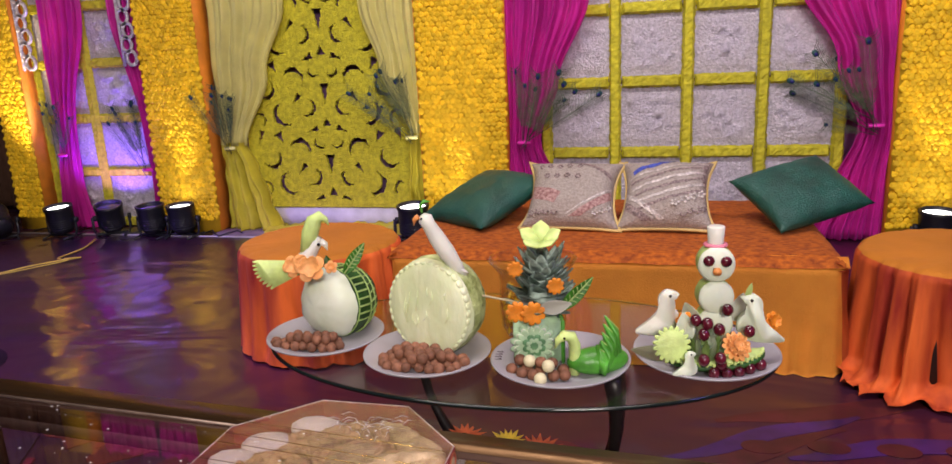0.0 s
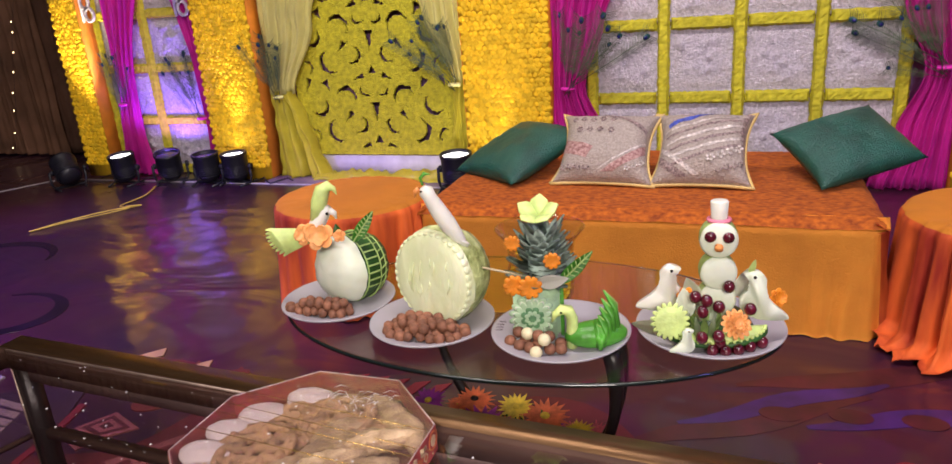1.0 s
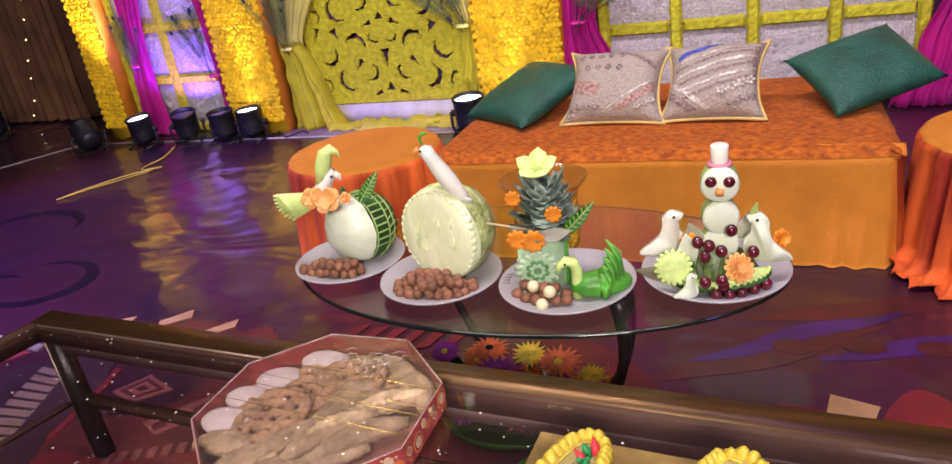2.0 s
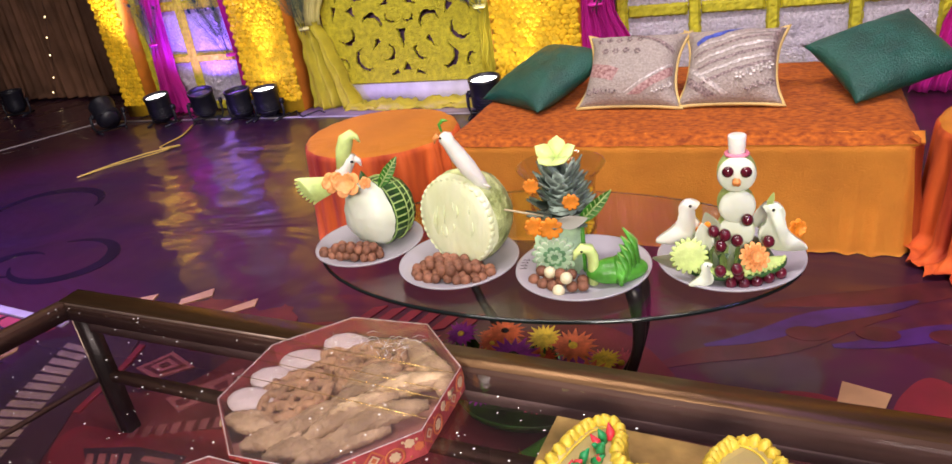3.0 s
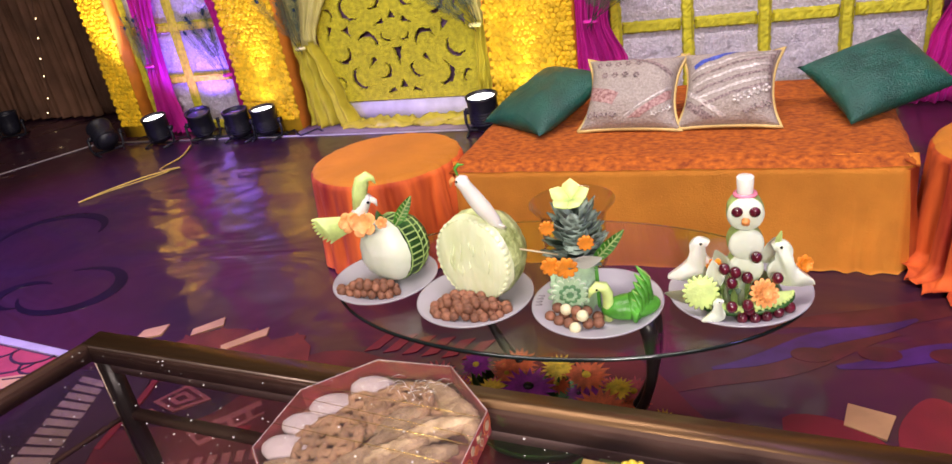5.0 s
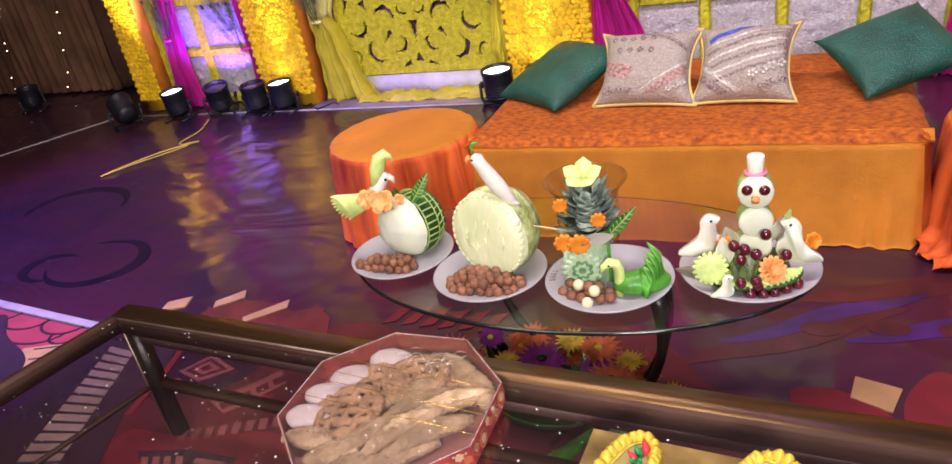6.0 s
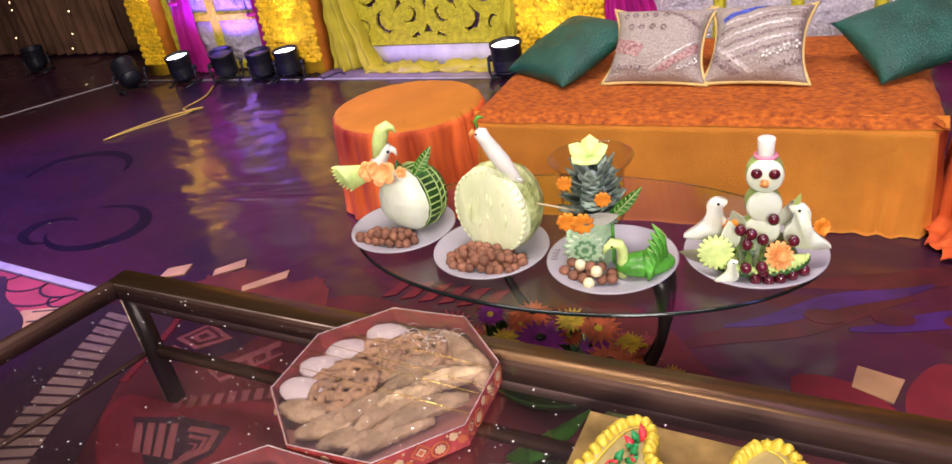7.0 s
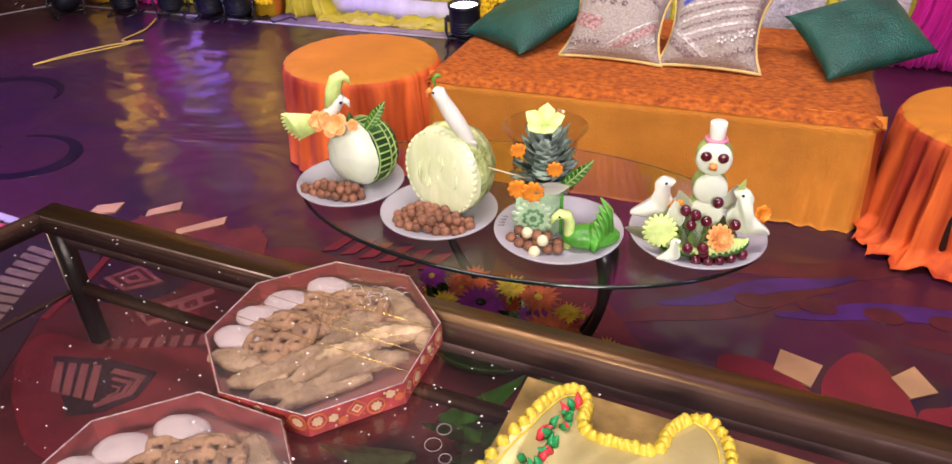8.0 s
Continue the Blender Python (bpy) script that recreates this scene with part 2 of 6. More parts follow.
M["gerbera_orange"] = mat("orange_petals", (0.60, 0.13, 0.045), 0.6, var=0.2, scale=60, bump=0.2)
M["gerbera_yellow"] = mat("yellow_petals", (0.70, 0.50, 0.04), 0.6, var=0.2, scale=60, bump=0.2)
M["gerbera_pink"] = mat("pink_petals", (0.62, 0.12, 0.16), 0.6, var=0.2, scale=60, bump=0.2)
M["carpet_red"] = mat("red_carpet", (0.10, 0.008, 0.014), 0.7, var=0.18, scale=6, bump=0.4, bscale=400, coat=0.25)
M["carpet_bright"] = mat("bright_red_carpet", (0.205, 0.010, 0.021), 0.7, var=0.15, scale=6, bump=0.4, bscale=400, coat=0.2)
M["carpet_cream"] = mat("cream_carpet", (0.54, 0.31, 0.145), 0.75, var=0.1, scale=8, bump=0.4, bscale=400, coat=0.15)
M["carpet_grey"] = mat("grey_cream_carpet", (0.30, 0.20, 0.17), 0.8, var=0.12, scale=8, bump=0.4, bscale=400)
M["carpet_swirl"] = mat("dark_swirl_carpet", (0.010, 0.004, 0.016), 0.5, var=0.2, scale=6, bump=0.0, coat=0.9, spec=0.2)
M["carpet_navy"] = mat("dark_plum_carpet", (0.036, 0.010, 0.020), 0.7, var=0.2, scale=6, bump=0.4, bscale=400, coat=0.2)
M["carpet_rose"] = mat("rose_carpet", (0.42, 0.05, 0.075), 0.75, var=0.1, scale=8, bump=0.4, bscale=400)
M["carpet_field"] = mat("crimson_carpet", (0.19, 0.014, 0.026), 0.7, var=0.15, scale=6, bump=0.4, bscale=400, coat=0.2)
M["carpet_dull"] = mat("dull_pink_carpet", (0.27, 0.075, 0.08), 0.75, var=0.15, scale=8, bump=0.4, bscale=400)
# colour standing for blue-violet light on the floor sheeting
M["floor_violet_light"] = mat("violet_light_streak", (0.034, 0.007, 0.105), 0.6, var=0.25, scale=9, bump=0.0, coat=0.6)
M["carpet_maroon"] = mat("maroon_carpet", (0.058, 0.005, 0.013), 0.6, var=0.25, scale=9, bump=0.0, coat=0.6)
M["carpet_ray"] = mat("rust_red_carpet", (0.135, 0.018, 0.012), 0.6, var=0.2, scale=7, bump=0.2, bscale=300, coat=0.6)
M["tape"] = mat("white_edge_tape", (0.46, 0.41, 0.46), 0.5, bump=0.1)
M["cable_yellow"] = mat("yellow_strap", (0.55, 0.42, 0.06), 0.5, bump=0.1)
M["ceiling"] = mat("pale_hall_ceiling", (0.33, 0.28, 0.28), 0.85, var=0.1, scale=2, bump=0.1)
M["wall"] = mat("dark_hall_wall", (0.14, 0.085, 0.09), 0.85, var=0.15, scale=2, bump=0.2)
# violet glow seen through the scroll holes is put into this colour
M["backing"] = mat("plum_backing_violet_lit", (0.24, 0.12, 0.30), 0.8, var=0.2, scale=4, bump=0.2)
M["riser"] = mat("grey_stage_board", (0.26, 0.20, 0.20), 0.6, var=0.15, scale=6, bump=0.2)


def floor_material():
    """Patterned purple carpet under clear, creased plastic."""
    m = mat("purple_carpet_under_plastic", (0.030, 0.009, 0.052), 0.5, var=0.3, scale=1.1, bump=0.0, coat=0.8, second=(0.056, 0.006, 0.022))
    n, link = m.node_tree.nodes, m.node_tree.links
    b = n["Principled BSDF"]
    b.inputs["Coat Roughness"].default_value = 0.14
    tcn = n.new("ShaderNodeTexCoord")
    mp = n.new("ShaderNodeMapping")
    mp.inputs["Scale"].default_value, mp.inputs["Rotation"].default_value = (0.9, 1.7, 1), (0, 0, 1.0)
    link.new(tcn.outputs["Object"], mp.inputs[0])
    a = n.new("ShaderNodeTexNoise")
    a.inputs["Scale"].default_value, a.inputs["Detail"].default_value, a.inputs["Distortion"].default_value = 1.3, 2.5, 1.2
    link.new(mp.outputs[0], a.inputs["Vector"])
    c = n.new("ShaderNodeTexNoise")
    c.inputs["Scale"].default_value, c.inputs["Detail"].default_value = 2.6, 2
    link.new(tcn.outputs["Object"], c.inputs["Vector"])
    add = n.new("ShaderNodeMath")
    link.new(a.outputs[0], add.inputs[0])
    link.new(c.outputs[0], add.inputs[1])
    bp = n.new("ShaderNodeBump")
    bp.inputs["Strength"].default_value, bp.inputs["Distance"].default_value = 0.38, 0.07
    link.new(add.outputs[0], bp.inputs["Height"])
    link.new(bp.outputs[0], b.inputs["Coat Normal"])
    link.new(bp.outputs[0], b.inputs["Normal"])
    return m


M["floor"] = floor_material()


# ---- mesh helpers ----
def mesh_of(bm, name, material, smooth=True):
    me = bpy.data.meshes.new(name)
    bmesh.ops.recalc_face_normals(bm, faces=bm.faces)
    bm.to_mesh(me)
    bm.free()
    for f in me.polygons:
        f.use_smooth = smooth
    me.materials.append(material)
    return me


def part(name, bm, material, parent=None, label="", smooth=True, at=None):
    ob = new(name, mesh_of(bm, name, material, smooth))
    if parent is not None:
        ob.parent = parent
    if at is not None:
        ob.matrix_basis = at
    if label:
        ob["label"] = label
    return ob


def share(name, me, parent, at):
    ob = new(name, me)
    ob.parent = parent
    ob.matrix_basis = at
    return ob


def thing(name, label, category, at=None, group="", kind=""):
    ob = new(name)
    if at is not None:
        ob.matrix_basis = at
    return tagged(ob, label, category, group, kind)


def box(x0, x1, y0, y1, z0, z1, bevel=0.0, seg=2):
    bm = bmesh.new()
    bmesh.ops.create_cube(bm, size=1)
    bmesh.ops.transform(bm, matrix=Matrix.LocRotScale(((x0 + x1) / 2, (y0 + y1) / 2, (z0 + z1) / 2), None, (x1 - x0, y1 - y0, z1 - z0)), verts=bm.verts)
    if bevel:
        bmesh.ops.bevel(bm, geom=bm.edges[:], offset=bevel, segments=seg, affect="EDGES")
    return bm


def blob(m, segs=16, rings=10, rough=0.0, freq=20.0):
    bm = bmesh.new()
    bmesh.ops.create_uvsphere(bm, u_segments=segs, v_segments=rings, radius=1)
    if rough:
        for v in bm.verts:
            v.co *= 1 + rough * noise.noise(v.co * freq)
    bmesh.ops.transform(bm, matrix=m, verts=bm.verts)
    return bm


def join(*bms):
    out = bmesh.new()
    for b in bms:
        me = bpy.data.meshes.new("join")
        b.to_mesh(me)
        b.free()
        out.from_mesh(me)
        bpy.data.meshes.remove(me)
    return out


def lathe(profile, segs=32, close=False):
    """Turn (radius, height) pairs round z."""
    bm = bmesh.new()
    rings = []
    for r, z in profile:
        if r < 1e-5:
            rings.append([bm.verts.new((0, 0, z))])
        else:
            rings.append([bm.verts.new((r * math.cos(2 * math.pi * i / segs), r * math.sin(2 * math.pi * i / segs), z)) for i in range(segs)])
    pairs = list(zip(rings, rings[1:])) + ([(rings[-1], rings[0])] if close else [])
    for a, b in pairs:
        for i in range(segs):
            j = (i + 1) % segs
            if len(a) == 1 and len(b) == 1:
                continue
            if len(a) == 1:
                bm.faces.new((a[0], b[j], b[i]))
            elif len(b) == 1:
                bm.faces.new((a[i], a[j], b[0]))
            else:
                bm.faces.new((a[i], a[j], b[j], b[i]))
    return bm


def tube(points, radii, segs=8, flat=1.0):
    """A tapered tube along points; flat squeezes it across."""
    bm = bmesh.new()
    pts = [Vector(p) for p in points]
    if not hasattr(radii, "__len__"):
        radii = [radii] * len(pts)
    rings = []
    side = None
    for i, p in enumerate(pts):
        d = (pts[min(i + 1, len(pts) - 1)] - pts[max(i - 1, 0)]).normalized()
        ref = side if side is not None else (Vector((0, 0, 1)) if abs(d.z) < 0.9 else Vector((1, 0, 0)))
        u = (ref - d * ref.dot(d)).normalized()
        side = u
        w = d.cross(u)
        rings.append([bm.verts.new(p + radii[i] * (math.cos(a) * u * flat + math.sin(a) * w)) for a in (2 * math.pi * k / segs for k in range(segs))])
    for a, b in zip(rings, rings[1:]):
        for i in range(segs):
            bm.faces.new((a[i], a[(i + 1) % segs], b[(i + 1) % segs], b[i]))
    bm.faces.new(rings[0][::-1])
    bm.faces.new(rings[-1])
    return bm


def slab(outline, z0, z1, bevel=0.0):
    """A flat piece cut to an outline in x and y, from z0 to z1."""
    bm = bmesh.new()
    low = [bm.verts.new((x, y, z0)) for x, y in outline]
    high = [bm.verts.new((x, y, z1)) for x, y in outline]
    n = len(outline)
    bm.faces.new(low[::-1])
    top = bm.faces.new(high)
    for i in range(n):
        bm.faces.new((low[i], low[(i + 1) % n], high[(i + 1) % n], high[i]))
    if bevel:
        bmesh.ops.bevel(bm, geom=list(top.edges), offset=bevel, segments=3, affect="EDGES")
    return bm


def smooth_outline(pts, n=6):
    """Closed Catmull-Rom curve through points."""
    out, k = [], len(pts)
    for i in range(k):
        p0, p1, p2, p3 = (Vector(pts[(i + j) % k]) for j in (-1, 0, 1, 2))
        for s in range(n):
            t = s / n
            out.append(tuple(0.5 * (2 * p1 + (p2 - p0) * t + (2 * p0 - 5 * p1 + 4 * p2 - p3) * t * t + (3 * p1 - p0 - 3 * p2 + p3) * t ** 3)))
    return out


def smooth_line(pts, n=6):
    """Open Catmull-Rom curve through points."""
    p = [Vector(q) for q in pts]
    p = [2 * p[0] - p[1]] + p + [2 * p[-1] - p[-2]]
    out = []
    for i in range(1, len(p) - 2):
        for s in range(n):
            t = s / n
            out.append(tuple(0.5 * (2 * p[i] + (p[i + 1] - p[i - 1]) * t + (2 * p[i - 1] - 5 * p[i] + 4 * p[i + 1] - p[i + 2]) * t * t + (3 * p[i] - p[i - 1] - 3 * p[i + 1] + p[i + 2]) * t ** 3)))
    return out + [tuple(p[-2])]


def sheet(fn, nu, nv, thick=0.0):
    """A surface from fn(u, v), u and v from 0 to 1; thick gives it a second side."""
    bm = bmesh.new()
    g = [[bm.verts.new(fn(i / nu, j / nv)) for j in range(nv + 1)] for i in range(nu + 1)]
    for i in range(nu):
        for j in range(nv):
            bm.faces.new((g[i][j], g[i + 1][j], g[i + 1][j + 1], g[i][j + 1]))
    if thick:
        bmesh.ops.solidify(bm, geom=bm.faces[:], thickness=thick)
    return bm


def lerp_keys(keys, t):
    for (t0, *a), (t1, *b) in zip(keys, keys[1:]):
        if t <= t1:
            s = (t - t0) / (t1 - t0)
            s = s * s * (3 - 2 * s)
            return [p + (q - p) * s for p, q in zip(a, b)]
    return list(keys[-1][1:])
def multi(name, pieces, parent=None, at=None):
    """One mesh from several (bmesh, material) pieces."""
    out = bmesh.new()
    mats = []
    for b, m in pieces:
        if m not in mats:
            mats.append(m)
        me = bpy.data.meshes.new("piece")
        bmesh.ops.recalc_face_normals(b, faces=b.faces)
        b.to_mesh(me)
        b.free()
        k = len(out.faces)
        out.from_mesh(me)
        bpy.data.meshes.remove(me)
        out.faces.ensure_lookup_table()
        for f in out.faces[k:]:
            f.material_index = mats.index(m)
    me = bpy.data.meshes.new(name)
    out.to_mesh(me)
    out.free()
    for f in me.polygons:
        f.use_smooth = True
    for m in mats:
        me.materials.append(m)
    ob = new(name, me)
    if parent is not None:
        ob.parent = parent
    if at is not None:
        ob.matrix_basis = at
    return ob


def T(x, y, z):
    return Matrix.Translation((x, y, z))


def S(x, y, z):
    return Matrix.Diagonal((x, y, z, 1))


# ---- large structure ----
FRONT = 4.08   # front of the flower columns
PANEL = 4.24   # decorated panels between them
floor = part("floor", slab([(-9, -4), (6, -4), (6, 8), (-9, 8)], -0.2, 0.0), M["floor"], smooth=False)
tagged(floor, "dark purple patterned carpet under shiny creased plastic sheeting", "floor", kind="structure")
for nm, b in (("wall_north", (-9, 6, 5.2, 5.4, 0, 4.2)), ("wall_south", (-9, 6, -4.2, -4.0, 0, 4.2)), ("wall_west", (-9.2, -9, -4.2, 5.4, 0, 4.2)),
              ("wall_east", (6, 6.2, -4.2, 5.4, 0, 4.2)), ("ceiling", (-9.2, 6.2, -4.2, 5.4, 4.2, 4.4))):
    tagged(part(nm, box(*b), M["ceiling" if nm == "ceiling" else "wall"], smooth=False), "plain hall " + ("ceiling" if nm == "ceiling" else "wall"), nm.split("_")[0], kind="structure")
tagged(part("backdrop", box(-4.0, 2.6, 4.34, 4.4, 0, 2.7), M["backing"], smooth=False), "plum cloth backing behind the stage panels, violet light put in its colour", "backdrop", kind="structure")


def curtain_bm(keys, y, folds, amp, seed=0, nu=90, nv=46, z_top=2.6):
    """Pleated cloth; keys run from top to bottom as (z, left x, right x, fold depth share)."""
    rows = [(k[0] * -1, *k[1:]) for k in keys]

    def fn(u, v):
        z = keys[0][0] + (keys[-1][0] - keys[0][0]) * v
        xl, xr, share_ = lerp_keys(rows, -z)
        w = u + 0.018 * math.sin(9 * u + seed + 2.0 * v)
        ph = folds * 2 * math.pi * w + 0.9 * noise.noise((u * 4, v * 2.5, seed))
        d = amp * share_ * (math.sin(ph) * 0.6 + 0.4 * math.sin(2.3 * ph + seed)) + 0.02 * noise.noise((u * 7, v * 6, seed + 5))
        return (xl + (xr - xl) * w + 0.012 * noise.noise((v * 5, u * 3, seed)), y + d, z)
    return sheet(fn, nu, nv, 0.004)


def curtain(label, keys, y, folds, amp, material, seed):
    ob = part("curtain", curtain_bm(keys, y, folds, amp, seed), material)
    return tagged(ob, label, "curtain", "stage curtains")


# ---- flower columns ----
def marigold_mesh(seed):
    """A small ruffled flower head facing -y."""
    rnd = random.Random(seed)
    bm = bmesh.new()
    rings = []
    for k, (r, h) in enumerate(((1.0, 0.0), (0.86, 0.45), (0.45, 0.72))):
        ring = []
        for i in range(7):
            a = 2 * math.pi * (i + 0.5 * k) / 7
            rr = r * (1 + rnd.uniform(-0.16, 0.16))
            ring.append(bm.verts.new((rr * math.cos(a), -h * (1 + rnd.uniform(-0.15, 0.15)), rr * math.sin(a))))
        rings.append(ring)
    for a, b in zip(rings, rings[1:]):
        for i in range(7):
            bm.faces.new((a[i], a[(i + 1) % 7], b[(i + 1) % 7], b[i]))
    bm.faces.new(rings[-1])
    return mesh_of(bm, "marigold", M["marigold"], smooth=False)


MARI = [marigold_mesh(s) for s in range(4)]
COLUMN_LABEL = "stage column covered in yellow marigold heads with orange sides"


def flower_column(x0, x1, singles=False):
    col = thing("flower_column", COLUMN_LABEL, "column", T((x0 + x1) / 2, FRONT, 0), "flower columns")
    w = x1 - x0
    part("core", box(-w / 2, w / 2, 0.0, 0.2, 0, 2.6, 0.01), M["marigold_back"], col)
    for s in (-1, 1):
        xs = sorted((s * (w / 2 - 0.004), s * (w / 2 + 0.006)))
        part("side_cloth", box(*xs, 0.012, 0.2, 0, 2.6), M["orange_cloth"], col, "plain orange cloth side")
    rnd = random.Random(int(x0 * 100))
    step = 0.031
    verts, faces, count = [], [], 0
    rows = int(1.75 / (step * 0.87))
    per = int(w / step)
    for r in range(rows):
        z = 0.1 + r * step * 0.87
        for c in range(per):
            x = -w / 2 + (c + 0.5 + 0.5 * (r % 2)) * w / per
            if x > w / 2 - 0.004:
                x = w / 2 - 0.006
            me = MARI[rnd.randrange(4)]
            s = 0.0198 * rnd.uniform(0.85, 1.15)
            m = T(x + rnd.uniform(-0.004, 0.004), 0.002, z + rnd.uniform(-0.005, 0.005)) @ Euler((rnd.uniform(-0.45, 0.25), rnd.uniform(0, 6.28), rnd.uniform(-0.3, 0.3)), "YXZ").to_matrix().to_4x4() @ S(s, s, s)
            if singles and 0.42 < z < 0.9 and count < 300:
                share("marigold", me, col, m)
                count += 1
                continue
            k = len(verts)
            verts += [tuple(m @ v.co) for v in me.vertices]
            faces += [[k + i for i in p.vertices] for p in me.polygons]
    me = bpy.data.meshes.new("marigold_heads")
    me.from_pydata(verts, [], faces)
    me.materials.append(M["marigold"])
    ob = new("marigold_heads", me)
    ob.parent = col
    tagged(ob, kind="stuff")
    return col


COLUMNS = [(-4.08, -3.86), (-2.92, -2.50), (-1.085, -0.575), (1.43, 1.93)]
for x0, x1 in COLUMNS:
    flower_column(x0, x1, singles=(x0 == -1.085))


# ---- grid panels ----
def grid_panel(x_bars, z_bars, label, bar=0.066):
    pan = thing("grid_panel", label, "panel", T(0, PANEL, 0), "grid panels")
    zmax = z_bars[-1]
    for x in x_bars:
        part("upright_bar", flower_bar(x - bar / 2, x + bar / 2, z_bars[0], zmax, -0.035), M["lime_flowers"], pan, smooth=False)
    for z in z_bars:
        for a, b in zip(x_bars, x_bars[1:]):
            part("cross_bar", flower_bar(a + bar / 2 + 0.003, b - bar / 2 - 0.003, z - bar / 2, z + bar / 2, -0.031), M["lime_flowers"], pan, smooth=False)
    for a, b in zip(x_bars, x_bars[1:]):
        for c, d in zip(z_bars, z_bars[1:]):
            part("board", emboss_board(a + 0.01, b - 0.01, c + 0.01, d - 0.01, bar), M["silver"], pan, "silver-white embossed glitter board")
    return pan


def flower_bar(x0, x1, z0, z1, y):
    """A bar whose front is a mat of tiny flower heads."""
    nx, nz = max(2, int((x1 - x0) / 0.013)), max(2, int((z1 - z0) / 0.013))
    rnd = random.Random(int(x0 * 991 + z0 * 77))

    def fn(u, v):
        edge = u < 0.001 or u > 0.999 or v < 0.001 or v > 0.999
        return (x0 + (x1 - x0) * u + (0 if 0 < u < 1 else rnd.uniform(-0.003, 0.003)), y + (0.03 if edge else rnd.uniform(-0.005, 0.002)), z0 + (z1 - z0) * v + (0 if 0 < v < 1 else rnd.uniform(-0.003, 0.003)))
    return sheet(fn, nx, nz)


def emboss_board(x0, x1, z0, z1, bar):
    """A board with a raised square field of small relief marks."""
    n = 26
    rnd = random.Random(int(x0 * 517 + z0 * 131))
    marks = [(rnd.uniform(0.2, 0.8), rnd.uniform(0.2, 0.8), rnd.uniform(0, 6.28), rnd.uniform(0.03, 0.06)) for _ in range(26)]

    def fn(u, v):
        e = max(abs(u - 0.5), abs(v - 0.5))
        y = 0.012 - 0.012 * max(0, min(1, (0.39 - e) / 0.03))
        if e < 0.36:
            for mu, mv, a, r in marks:
                p = (u - mu) * math.cos(a) + (v - mv) * math.sin(a)
                q = -(u - mu) * math.sin(a) + (v - mv) * math.cos(a)
                if abs(p) < r and abs(q) < 0.026:
                    y -= 0.013
        return (x0 + (x1 - x0) * u, y, z0 + (z1 - z0) * v)
    return sheet(fn, n, n)


grid_panel([-0.36, 0.03, 0.42, 0.81, 1.20], [0.08, 0.475, 0.87, 1.265, 1.66, 2.05], "lattice of lime flower bars over silver-white embossed boards")
grid_panel([-3.86, -3.44, -3.03], [0.03, 0.38, 0.745, 1.11, 1.475, 1.84], "narrow lattice of lime flower bars over violet-lit silver boards")


